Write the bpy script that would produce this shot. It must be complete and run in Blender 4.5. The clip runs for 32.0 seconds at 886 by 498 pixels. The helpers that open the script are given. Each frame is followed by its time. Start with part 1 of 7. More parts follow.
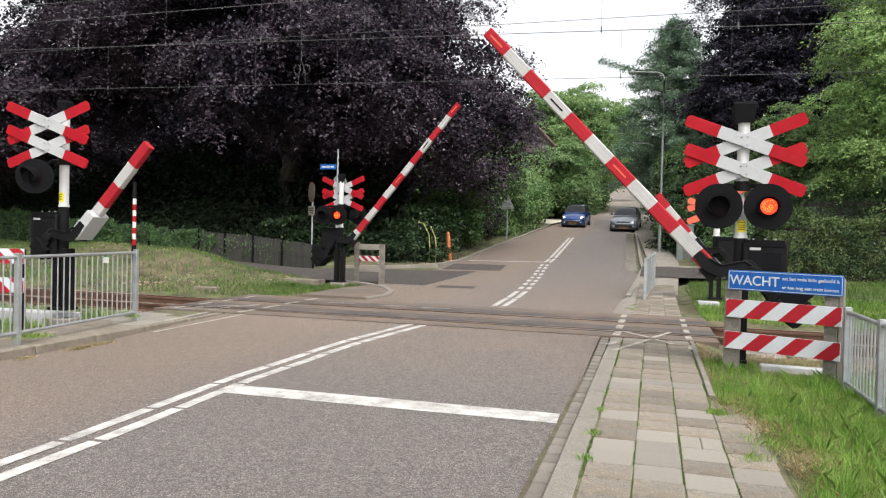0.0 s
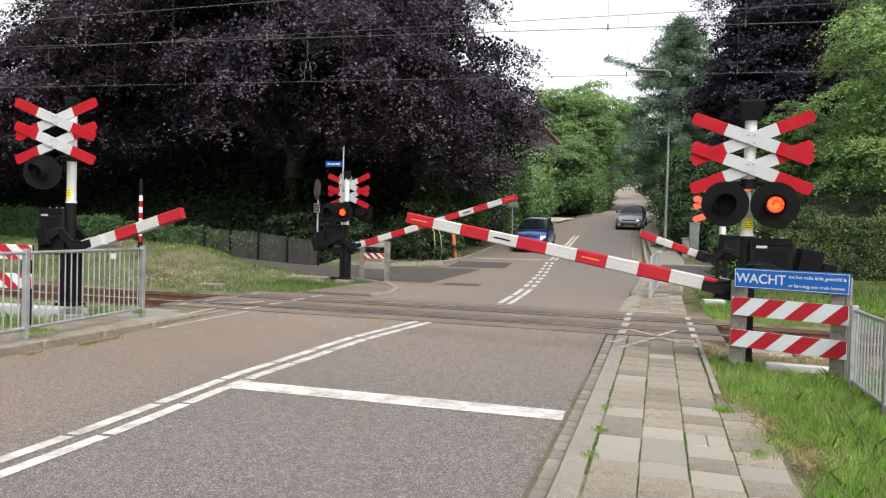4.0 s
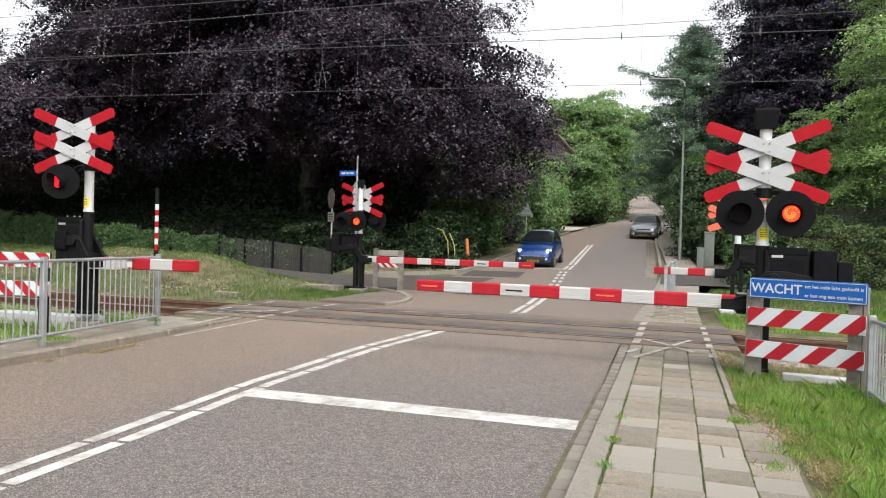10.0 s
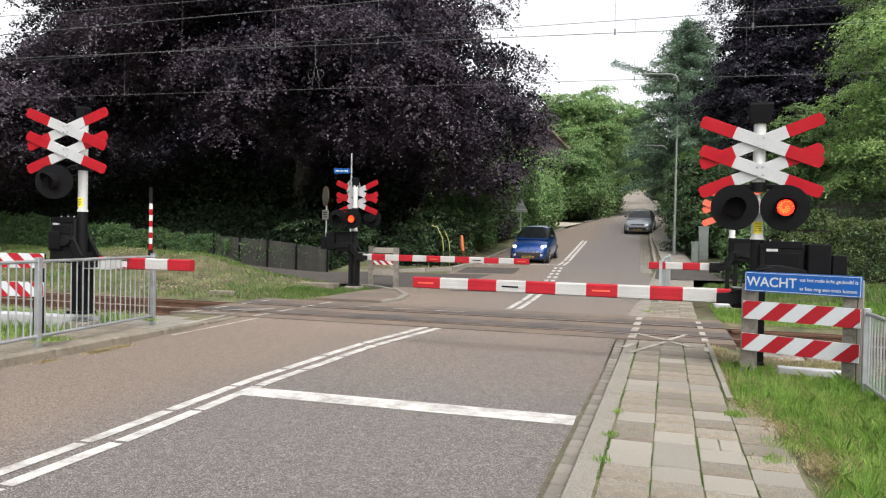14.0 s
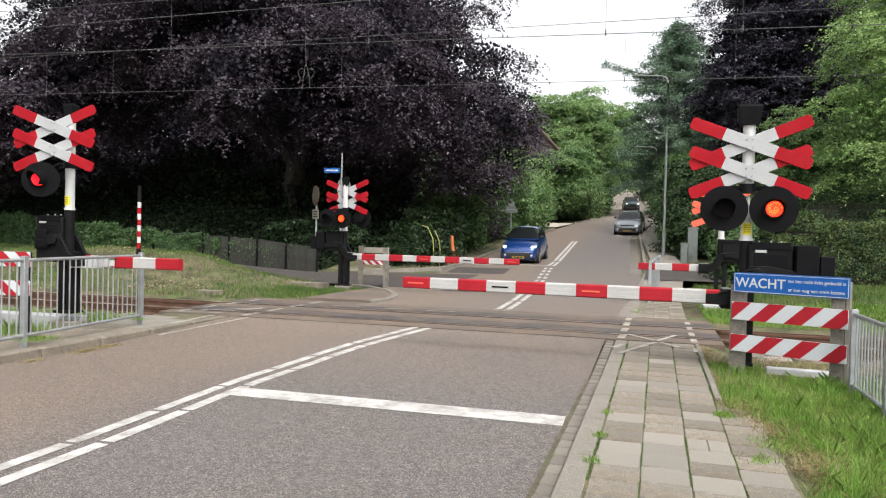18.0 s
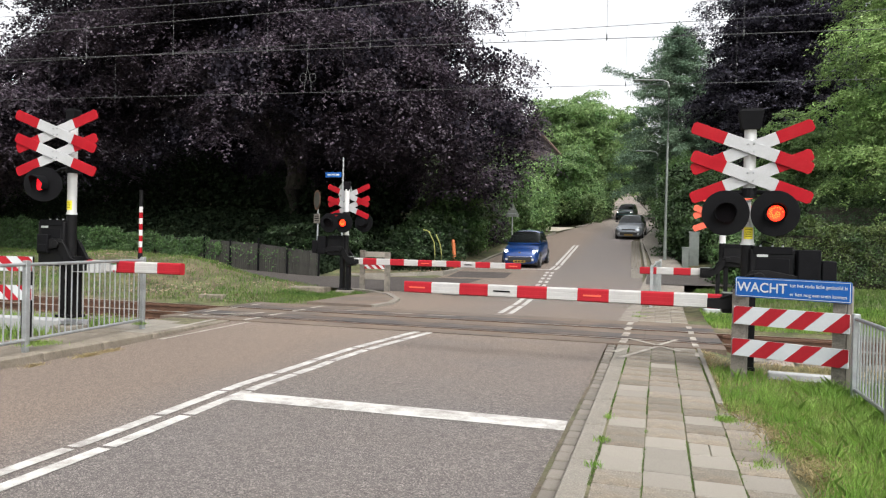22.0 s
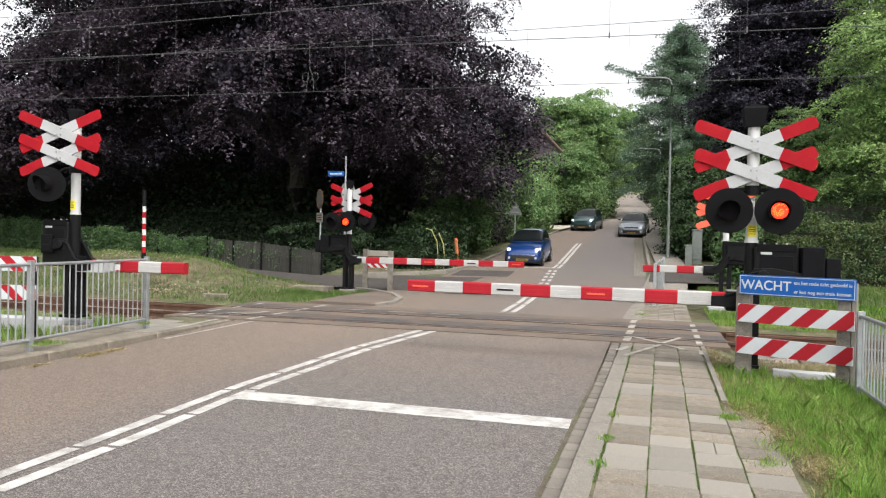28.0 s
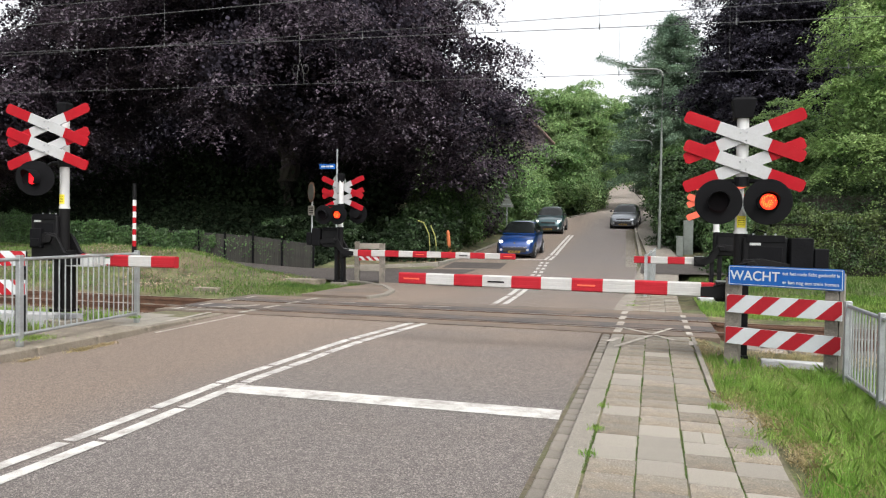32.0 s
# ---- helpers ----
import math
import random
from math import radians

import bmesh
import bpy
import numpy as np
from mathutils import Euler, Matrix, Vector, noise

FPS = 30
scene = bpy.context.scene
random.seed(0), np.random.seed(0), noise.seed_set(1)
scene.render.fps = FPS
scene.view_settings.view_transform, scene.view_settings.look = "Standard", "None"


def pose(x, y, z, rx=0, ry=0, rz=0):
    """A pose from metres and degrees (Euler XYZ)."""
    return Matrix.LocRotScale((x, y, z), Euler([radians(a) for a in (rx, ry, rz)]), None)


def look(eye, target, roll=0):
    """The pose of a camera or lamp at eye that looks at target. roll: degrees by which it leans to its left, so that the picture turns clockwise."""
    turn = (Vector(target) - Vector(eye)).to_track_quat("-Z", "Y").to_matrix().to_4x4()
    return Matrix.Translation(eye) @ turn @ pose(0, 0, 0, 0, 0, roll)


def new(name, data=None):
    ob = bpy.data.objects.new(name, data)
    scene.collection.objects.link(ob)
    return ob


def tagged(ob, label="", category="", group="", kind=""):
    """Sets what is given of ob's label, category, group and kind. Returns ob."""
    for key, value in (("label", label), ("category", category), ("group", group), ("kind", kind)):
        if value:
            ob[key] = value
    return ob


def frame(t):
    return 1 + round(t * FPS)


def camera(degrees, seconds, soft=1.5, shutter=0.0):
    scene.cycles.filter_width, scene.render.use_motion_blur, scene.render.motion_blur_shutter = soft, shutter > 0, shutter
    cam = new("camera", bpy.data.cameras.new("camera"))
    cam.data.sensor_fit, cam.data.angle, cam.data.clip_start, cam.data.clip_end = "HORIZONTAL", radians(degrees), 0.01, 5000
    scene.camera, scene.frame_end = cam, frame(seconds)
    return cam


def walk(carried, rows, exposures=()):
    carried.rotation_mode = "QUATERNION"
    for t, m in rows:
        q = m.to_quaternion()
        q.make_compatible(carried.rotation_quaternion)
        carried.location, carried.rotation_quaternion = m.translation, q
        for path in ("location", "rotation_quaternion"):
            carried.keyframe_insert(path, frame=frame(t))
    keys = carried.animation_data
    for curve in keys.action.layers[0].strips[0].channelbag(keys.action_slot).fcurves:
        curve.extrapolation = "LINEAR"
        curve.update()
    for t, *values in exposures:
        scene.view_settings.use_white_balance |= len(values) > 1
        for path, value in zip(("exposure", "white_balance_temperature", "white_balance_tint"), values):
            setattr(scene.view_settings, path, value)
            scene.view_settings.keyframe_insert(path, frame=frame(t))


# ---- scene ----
cam = camera(62.93, 32.0, soft=1.2)

# seconds, eye x y z, tilt, lean and turn in degrees
ROWS = (
    (0, 0.004, 0.021, 1.483, -1.247, 1.391, -16.217),
    (0.5, 0.003, 0.006, 1.482, -0.981, 1.983, -16.383),
    (1, -0.005, 0.015, 1.482, -0.348, 2.166, -16.388),
    (1.5, -0.003, -0.004, 1.482, -0.343, 1.983, -16.114),
    (2, -0.007, -0.005, 1.481, -0.505, 1.842, -16.316),
    (2.5, -0.009, -0.004, 1.478, -0.650, 1.894, -16.461),
    (3, -0.012, -0.001, 1.477, -1.029, 1.709, -16.540),
    (3.5, -0.007, 0.007, 1.475, -1.361, 1.587, -16.572),
    (5.5, -0.002, 0.006, 1.476, -1.496, 1.603, -16.783),
    (6, 0.004, 0.015, 1.476, -1.075, 1.564, -17.041),
    (6.5, 0.002, 0.004, 1.476, -0.799, 1.420, -17.314),
    (7, 0.005, 0.003, 1.474, -0.512, 1.272, -17.447),
    (7.5, 0.004, 0.008, 1.473, -0.355, 1.342, -17.612),
    (8, 0.003, 0.007, 1.473, -0.490, 1.544, -17.785),
    (8.5, 0.002, -0.005, 1.475, -0.781, 1.697, -17.693),
    (9, -0.000, 0.000, 1.473, -0.841, 1.704, -17.679),
    (9.5, -0.003, -0.008, 1.474, -0.788, 1.756, -17.732),
    (10, 0.001, -0.000, 1.473, -0.746, 1.638, -17.685),
    (10.5, -0.002, 0.006, 1.472, -0.603, 1.580, -17.543),
    (11, 0.001, 0.001, 1.475, -0.579, 1.523, -17.517),
    (11.5, 0.001, 0.008, 1.472, -0.731, 1.595, -17.566),
    (12, -0.001, 0.003, 1.471, -0.956, 1.589, -17.497),
    (12.5, -0.002, 0.000, 1.474, -1.070, 1.615, -17.373),
    (13, -0.004, -0.009, 1.474, -0.928, 1.509, -17.349),
    (13.5, -0.011, -0.003, 1.471, -0.967, 1.228, -17.263),
    (14, -0.012, -0.007, 1.472, -0.981, 1.127, -17.256),
    (14.5, -0.009, -0.004, 1.477, -0.912, 1.024, -17.134),
    (16.5, 0.000, -0.002, 1.472, -0.788, 1.205, -16.646),
    (17, -0.009, 0.008, 1.470, -0.494, 1.330, -16.584),
    (17.5, -0.012, 0.007, 1.469, -0.733, 1.349, -16.542),
    (18, -0.015, 0.012, 1.470, -0.957, 1.357, -16.487),
    (18.5, -0.018, 0.013, 1.469, -1.028, 1.366, -16.576),
    (19, -0.014, 0.013, 1.469, -0.847, 1.276, -16.703),
    (19.5, -0.015, 0.014, 1.470, -0.572, 1.272, -16.672),
    (20, -0.014, 0.008, 1.469, -0.550, 1.134, -16.715),
    (20.5, -0.014, 0.008, 1.469, -0.572, 0.985, -16.803),
    (21, -0.019, 0.012, 1.473, -0.692, 1.019, -16.775),
    (21.5, -0.016, 0.005, 1.472, -0.682, 1.136, -16.731),
    (22, -0.016, 0.005, 1.474, -0.632, 1.334, -16.593),
    (22.5, -0.015, 0.004, 1.473, -0.542, 1.292, -16.566),
    (23, -0.018, 0.005, 1.472, -0.507, 1.172, -16.562),
    (23.5, -0.017, 0.009, 1.471, -0.535, 1.183, -16.618),
    (24, -0.021, 0.004, 1.472, -0.632, 1.180, -16.542),
    (24.5, -0.029, 0.003, 1.469, -0.875, 1.080, -16.477),
    (25, -0.026, 0.008, 1.469, -0.949, 1.045, -16.663),
    (25.5, -0.025, 0.001, 1.469, -0.835, 1.036, -16.890),
    (27.5, -0.026, -0.001, 1.470, -0.692, 0.986, -16.887),
    (28, -0.025, 0.003, 1.474, -0.744, 1.141, -16.796),
    (28.5, -0.018, 0.014, 1.469, -0.606, 1.199, -16.817),
    (29, -0.022, 0.001, 1.472, -0.460, 1.222, -17.031),
    (29.5, -0.022, -0.001, 1.470, -0.695, 1.159, -17.300),
    (30, -0.019, 0.014, 1.470, -1.092, 1.044, -17.002),
    (30.5, -0.016, 0.015, 1.469, -1.040, 1.260, -16.444),
    (31, -0.010, 0.010, 1.471, -0.922, 1.054, -16.404),
    (31.5, -0.004, 0.012, 1.467, -1.051, 0.953, -16.261),
    (32, -0.002, 0.002, 1.475, -1.340, 0.865, -16.195),
)


def aim(x, y, z, tilt, lean, turn):
    """The pose of a hand-held camera: tilt up, lean to the left, turn to the right, in degrees."""
    a, b = radians(tilt), radians(turn)
    ahead = Vector((math.sin(b) * math.cos(a), math.cos(b) * math.cos(a), math.sin(a)))
    eye = Vector((x, y, z))
    return look(eye, eye + ahead, lean)


walk(cam, [(row[0], aim(*row[1:])) for row in ROWS])
# ---- daylight: a bright, lightly overcast sky ----
SUN_UP, SUN_TURN = 54.0, 142.0
world = bpy.data.worlds.new("overcast_sky")
scene.world = world
world.use_nodes = True
wn = world.node_tree.nodes
sky = wn.new("ShaderNodeTexSky")
sky.sky_type = "NISHITA"
sky.sun_disc = False
sky.sun_elevation = radians(SUN_UP)
sky.sun_rotation = radians(SUN_TURN)
sky.air_density, sky.dust_density, sky.ozone_density = 1.0, 4.0, 1.0
pale = wn.new("ShaderNodeHueSaturation")
pale.inputs["Saturation"].default_value = 0.12
world.node_tree.links.new(sky.outputs["Color"], pale.inputs["Color"])
world.node_tree.links.new(pale.outputs["Color"], wn["Background"].inputs["Color"])
wn["Background"].inputs["Strength"].default_value = 0.15

sun = new("sun", bpy.data.lights.new("sun", "SUN"))
sun.data.energy, sun.data.angle, sun.data.color = 0.95, radians(22), (1.0, 0.95, 0.88)
a, b = radians(SUN_UP), radians(SUN_TURN)
sun_way = Vector((math.sin(b) * math.cos(a), math.cos(b) * math.cos(a), math.sin(a)))
sun.matrix_world = look(sun_way * 80, (0, 0, 0))
scene.view_settings.exposure = 1.10


# ---- materials ----
def material(name, color, rough=0.8, metal=0.0, spread=0.12, scale=8.0, fine=80.0, bump=0.15, bump_scale=60.0,
             stain=None, stain_scale=1.2, stain_amount=0.5, coat=0.0, island=0.0, spec=0.5, grain=None):
    """A surface with variation at two scales, grain in relief, and stains of another colour."""
    m = bpy.data.materials.new(name)
    m.use_nodes = True
    n, l = m.node_tree.nodes, m.node_tree.links
    p = n["Principled BSDF"]
    p.inputs["Roughness"].default_value = rough
    p.inputs["Metallic"].default_value = metal
    p.inputs["Coat Weight"].default_value = coat
    p.inputs["Specular IOR Level"].default_value = spec
    where = n.new("ShaderNodeTexCoord")
    col = n.new("ShaderNodeRGB")
    col.outputs[0].default_value = (*color, 1)
    last = col.outputs[0]
    if stain is not None:
        t = n.new("ShaderNodeTexNoise")
        t.inputs["Scale"].default_value = stain_scale
        t.inputs["Detail"].default_value = 6
        t.inputs["Roughness"].default_value = 0.65
        l.new(where.outputs["Object"], t.inputs["Vector"])
        ramp = n.new("ShaderNodeMapRange")
        ramp.inputs["From Min"].default_value, ramp.inputs["From Max"].default_value = 0.42, 0.68
        ramp.inputs["To Max"].default_value = stain_amount
        l.new(t.outputs["Fac"], ramp.inputs["Value"])
        mix = n.new("ShaderNodeMixRGB")
        mix.inputs["Color2"].default_value = (*stain, 1)
        l.new(ramp.outputs["Result"], mix.inputs["Fac"])
        l.new(last, mix.inputs["Color1"])
        last = mix.outputs["Color"]
    value = None
    for s, w in ((scale, spread), (fine, spread * 0.8 if grain is None else grain)):
        if w <= 0:
            continue
        t = n.new("ShaderNodeTexNoise")
        t.inputs["Scale"].default_value = s
        t.inputs["Detail"].default_value = 4
        l.new(where.outputs["Object"], t.inputs["Vector"])
        r = n.new("ShaderNodeMapRange")
        lo = 0.42 if grain is not None and s == fine else 0.3
        r.inputs["From Min"].default_value, r.inputs["From Max"].default_value = lo, 1 - lo
        r.inputs["To Min"].default_value, r.inputs["To Max"].default_value = 1 - w, 1 + w
        l.new(t.outputs["Fac"], r.inputs["Value"])
        if value is None:
            value = r.outputs["Result"]
        else:
            k = n.new("ShaderNodeMath")
            k.operation = "MULTIPLY"
            l.new(value, k.inputs[0])
            l.new(r.outputs["Result"], k.inputs[1])
            value = k.outputs[0]
    if island > 0:
        g = n.new("ShaderNodeObjectInfo")
        r = n.new("ShaderNodeMapRange")
        r.inputs["To Min"].default_value, r.inputs["To Max"].default_value = 1 - island, 1 + island
        l.new(g.outputs["Random"], r.inputs["Value"])
        k = n.new("ShaderNodeMath")
        k.operation = "MULTIPLY"
        l.new(r.outputs["Result"], k.inputs[0])
        if value is None:
            k.inputs[1].default_value = 1
        else:
            l.new(value, k.inputs[1])
        value = k.outputs[0]
    if value is not None:
        hsv = n.new("ShaderNodeHueSaturation")
        l.new(value, hsv.inputs["Value"])
        l.new(last, hsv.inputs["Color"])
        last = hsv.outputs["Color"]
    l.new(last, p.inputs["Base Color"])
    if bump > 0:
        t = n.new("ShaderNodeTexNoise")
        t.inputs["Scale"].default_value = bump_scale
        t.inputs["Detail"].default_value = 3
        l.new(where.outputs["Object"], t.inputs["Vector"])
        h = n.new("ShaderNodeBump")
        h.inputs["Strength"].default_value = bump
        h.inputs["Distance"].default_value = 0.02
        l.new(t.outputs["Fac"], h.inputs["Height"])
        l.new(h.outputs["Normal"], p.inputs["Normal"])
    return m


def leafy(name, color, other, through_light=0.35, rough=0.55, spread=0.45, patch=0.6, spec=0.35):
    """Leaves: each one a little different, with patches of another tone, lit from behind as well."""
    m = bpy.data.materials.new(name)
    m.use_nodes = True
    n, l = m.node_tree.nodes, m.node_tree.links
    p = n["Principled BSDF"]
    p.inputs["Roughness"].default_value = rough
    p.inputs["Specular IOR Level"].default_value = spec
    geo = n.new("ShaderNodeNewGeometry")
    t = n.new("ShaderNodeTexNoise")
    t.inputs["Scale"].default_value = patch
    t.inputs["Detail"].default_value = 3
    where = n.new("ShaderNodeTexCoord")
    l.new(where.outputs["Object"], t.inputs["Vector"])
    ramp = n.new("ShaderNodeMapRange")
    ramp.inputs["From Min"].default_value, ramp.inputs["From Max"].default_value = 0.35, 0.65
    l.new(t.outputs["Fac"], ramp.inputs["Value"])
    mix = n.new("ShaderNodeMixRGB")
    mix.inputs["Color1"].default_value, mix.inputs["Color2"].default_value = (*color, 1), (*other, 1)
    l.new(ramp.outputs["Result"], mix.inputs["Fac"])
    r = n.new("ShaderNodeMapRange")
    r.inputs["To Min"].default_value, r.inputs["To Max"].default_value = 1 - spread, 1 + spread
    l.new(geo.outputs["Random Per Island"], r.inputs["Value"])
    hsv = n.new("ShaderNodeHueSaturation")
    l.new(r.outputs["Result"], hsv.inputs["Value"])
    l.new(mix.outputs["Color"], hsv.inputs["Color"])
    l.new(hsv.outputs["Color"], p.inputs["Base Color"])
    if through_light > 0:
        tr = n.new("ShaderNodeBsdfTranslucent")
        l.new(hsv.outputs["Color"], tr.inputs["Color"])
        ms = n.new("ShaderNodeMixShader")
        ms.inputs["Fac"].default_value = through_light
        l.new(p.outputs["BSDF"], ms.inputs[1])
        l.new(tr.outputs["BSDF"], ms.inputs[2])
        l.new(ms.outputs["Shader"], n["Material Output"].inputs["Surface"])
    return m


def glowing(name, color, strength):
    m = bpy.data.materials.new(name)
    m.use_nodes = True
    p = m.node_tree.nodes["Principled BSDF"]
    p.inputs["Base Color"].default_value = (*color, 1)
    p.inputs["Roughness"].default_value = 0.3
    p.inputs["Emission Color"].default_value = (*color, 1)
    p.inputs["Emission Strength"].default_value = strength
    return m


def clear_glass(name, tint, rough=0.03):
    m = bpy.data.materials.new(name)
    m.use_nodes = True
    p = m.node_tree.nodes["Principled BSDF"]
    p.inputs["Base Color"].default_value = (*tint, 1)
    p.inputs["Roughness"].default_value = rough
    p.inputs["Transmission Weight"].default_value = 0.75
    p.inputs["IOR"].default_value = 1.45
    return m


asphalt = material("asphalt", (0.115, 0.1020, 0.0955), 0.92, spread=0.16, scale=14, fine=135, bump=0.25, bump_scale=220,
                   stain=(0.122, 0.104, 0.090), stain_scale=0.35, stain_amount=0.6, grain=0.45)
asphalt_patch = material("asphalt_patch", (0.052, 0.044, 0.040), 0.95, spread=0.15, scale=2, fine=120, bump=0.4, bump_scale=150)
worn_panel = material("worn_panel", (0.062, 0.056, 0.055), 0.85, spread=0.2, scale=2.2, fine=50, bump=0.3, bump_scale=60,
                      stain=(0.150, 0.105, 0.075), stain_scale=0.9, stain_amount=0.7)
rust_panel = material("rust_panel", (0.135, 0.100, 0.075), 0.9, spread=0.2, scale=1.5, fine=60, bump=0.3, bump_scale=60,
                      stain=(0.10, 0.088, 0.08), stain_scale=0.8, stain_amount=0.8)
paint_white = material("road_paint", (0.47, 0.46, 0.435), 0.85, spread=0.14, scale=5, fine=150, bump=0.2, bump_scale=140,
                       stain=(0.20, 0.18, 0.165), stain_scale=6.0, stain_amount=0.75, grain=0.12, spec=0.3)
paint_worn = material("worn_road_paint", (0.37, 0.345, 0.30), 0.85, spread=0.16, scale=4, fine=70, bump=0.2, bump_scale=140,
                      stain=(0.16, 0.13, 0.11), stain_scale=4.5, stain_amount=0.85)
concrete = material("concrete", (0.205, 0.188, 0.160), 0.9, spread=0.14, scale=3, fine=140, grain=0.13, bump=0.2, bump_scale=120,
                    stain=(0.13, 0.115, 0.095), stain_scale=2.2, stain_amount=0.6)
dirty_kerb = material("dirty_kerb", (0.215, 0.185, 0.147), 0.93, spread=0.22, scale=4, fine=90, grain=0.2, bump=0.4, bump_scale=60,
                      stain=(0.085, 0.072, 0.052), stain_scale=3.0, stain_amount=0.8)
tile_grey = material("paving_tile", (0.180, 0.161, 0.133), 0.93, spread=0.16, scale=9, fine=120, grain=0.24, bump=0.2, bump_scale=160,
                     stain=(0.150, 0.118, 0.082), stain_scale=2.2, stain_amount=0.85, island=0.22)
tile_pale = material("pale_paving_tile", (0.240, 0.220, 0.188), 0.9, spread=0.10, scale=5, fine=150, grain=0.12, bump=0.2, bump_scale=160,
                     stain=(0.175, 0.16, 0.135), stain_scale=3.0, stain_amount=0.6, island=0.14)
brick_dark = material("gutter_brick", (0.190, 0.170, 0.145), 0.92, spread=0.14, scale=6, fine=80, bump=0.4, bump_scale=80,
                      stain=(0.105, 0.095, 0.080), stain_scale=5, stain_amount=0.6, island=0.20)
soil = material("soil", (0.105, 0.085, 0.058), 0.97, spread=0.3, scale=3, fine=40, bump=0.8, bump_scale=25,
                stain=(0.05, 0.07, 0.02), stain_scale=1.0, stain_amount=0.8)
joint_soil = material("mossy_joint_soil", (0.125, 0.120, 0.062), 0.97, spread=0.3, scale=6, fine=60, bump=0.5, bump_scale=60,
                      stain=(0.075, 0.062, 0.042), stain_scale=4.0, stain_amount=0.9)
verge = material("verge_ground", (0.070, 0.082, 0.030), 0.97, spread=0.5, scale=2.2, fine=30, bump=0.9, bump_scale=22,
                 stain=(0.120, 0.088, 0.058), stain_scale=0.8, stain_amount=0.9)
gravel = material("ballast", (0.23, 0.20, 0.175), 0.95, spread=0.4, scale=12, fine=45, bump=1.0, bump_scale=22,
                  stain=(0.10, 0.075, 0.055), stain_scale=1.5, stain_amount=0.6, island=0.35)
rust = material("rusty_rail", (0.105, 0.055, 0.034), 0.75, metal=0.35, spread=0.25, scale=6, fine=60, bump=0.3, bump_scale=60)
rail_top = material("worn_rail_head", (0.33, 0.29, 0.26), 0.38, metal=0.9, spread=0.12, scale=4, fine=50, bump=0.05)
black_steel = material("black_paint", (0.006, 0.006, 0.007), 0.5, spec=0.12, spread=0.25, scale=5, fine=60, bump=0.06, bump_scale=50,
                       stain=(0.014, 0.013, 0.012), stain_scale=3, stain_amount=0.5)
black_matt = material("matt_black", (0.006, 0.006, 0.007), 0.7, spec=0.08, spread=0.2, scale=6, fine=60, bump=0.1, bump_scale=60)
white_paint = material("white_paint", (0.56, 0.56, 0.56), 0.5, spec=0.3, spread=0.04, scale=4, fine=50, bump=0.05,
                       stain=(0.50, 0.49, 0.46), stain_scale=4, stain_amount=0.35)
grey_white = material("aged_white_board", (0.40, 0.405, 0.415), 0.55, spec=0.25, spread=0.05, scale=4, fine=50, bump=0.05,
                      stain=(0.33, 0.33, 0.32), stain_scale=5, stain_amount=0.35)
bar_white = material("aged_bar_white", (0.40, 0.395, 0.385), 0.5, spec=0.25, spread=0.05, scale=4, fine=50, bump=0.05,
                     stain=(0.36, 0.35, 0.33), stain_scale=3, stain_amount=0.4)
red_paint = material("red_reflective", (0.31, 0.007, 0.014), 0.5, spec=0.10, spread=0.08, scale=5, fine=60, bump=0.05,
                     stain=(0.34, 0.02, 0.025), stain_scale=4, stain_amount=0.5)
red_bright = material("bright_red_foil", (0.32, 0.016, 0.024), 0.5, spec=0.12, spread=0.06, scale=5, fine=60, bump=0.03,
                      stain=(0.36, 0.02, 0.03), stain_scale=4, stain_amount=0.4)
orange_red = material("faded_orange_red", (0.70, 0.10, 0.05), 0.5, spread=0.08, scale=5, fine=60, bump=0.03)
yellow_foil = material("yellow_sticker", (0.72, 0.60, 0.03), 0.5, spread=0.06, scale=9, fine=60, bump=0.02)
sign_blue = material("sign_blue", (0.010, 0.088, 0.33), 0.4, spec=0.2, spread=0.06, scale=5, fine=50, bump=0.02)
sign_white = material("sign_white", (0.50, 0.53, 0.55), 0.45, spec=0.25, spread=0.03, scale=5, fine=50, bump=0.02)
zinc = material("galvanised_steel", (0.36, 0.38, 0.39), 0.5, metal=0.55, spread=0.12, scale=7, fine=60, bump=0.08, bump_scale=50,
                stain=(0.24, 0.24, 0.23), stain_scale=5, stain_amount=0.5)
lamp_grey = material("lamp_post_grey", (0.185, 0.205, 0.190), 0.55, metal=0.2, spread=0.12, scale=5, fine=50, bump=0.05)
grey_plate = material("grey_painted_plate", (0.42, 0.43, 0.43), 0.5, spread=0.08, scale=5, fine=50, bump=0.05,
                      stain=(0.28, 0.28, 0.27), stain_scale=5, stain_amount=0.5)
post_wood = material("weathered_wood", (0.185, 0.165, 0.140), 0.9, spread=0.25, scale=9, fine=60, bump=0.5, bump_scale=40,
                     stain=(0.09, 0.085, 0.075), stain_scale=4, stain_amount=0.6)
# fence planks: canopy shade put into the base colour besides the weathering
fence_grey = material("weathered_fence_plank", (0.040, 0.037, 0.035), 0.95, spread=0.15, scale=3, fine=60, bump=0.3, bump_scale=50,
                      stain=(0.055, 0.06, 0.035), stain_scale=1.3, stain_amount=0.7, island=0.15)
bark = material("bark", (0.050, 0.042, 0.037), 0.95, spread=0.3, scale=8, fine=50, bump=0.8, bump_scale=26,
                stain=(0.05, 0.06, 0.035), stain_scale=2, stain_amount=0.5)
roof_tile = material("roof_tile", (0.12, 0.075, 0.06), 0.85, spread=0.25, scale=5, fine=40, bump=0.4, bump_scale=30)
house_brick = material("house_brick", (0.105, 0.085, 0.078), 0.9, spread=0.2, scale=9, fine=60, bump=0.3, bump_scale=60)
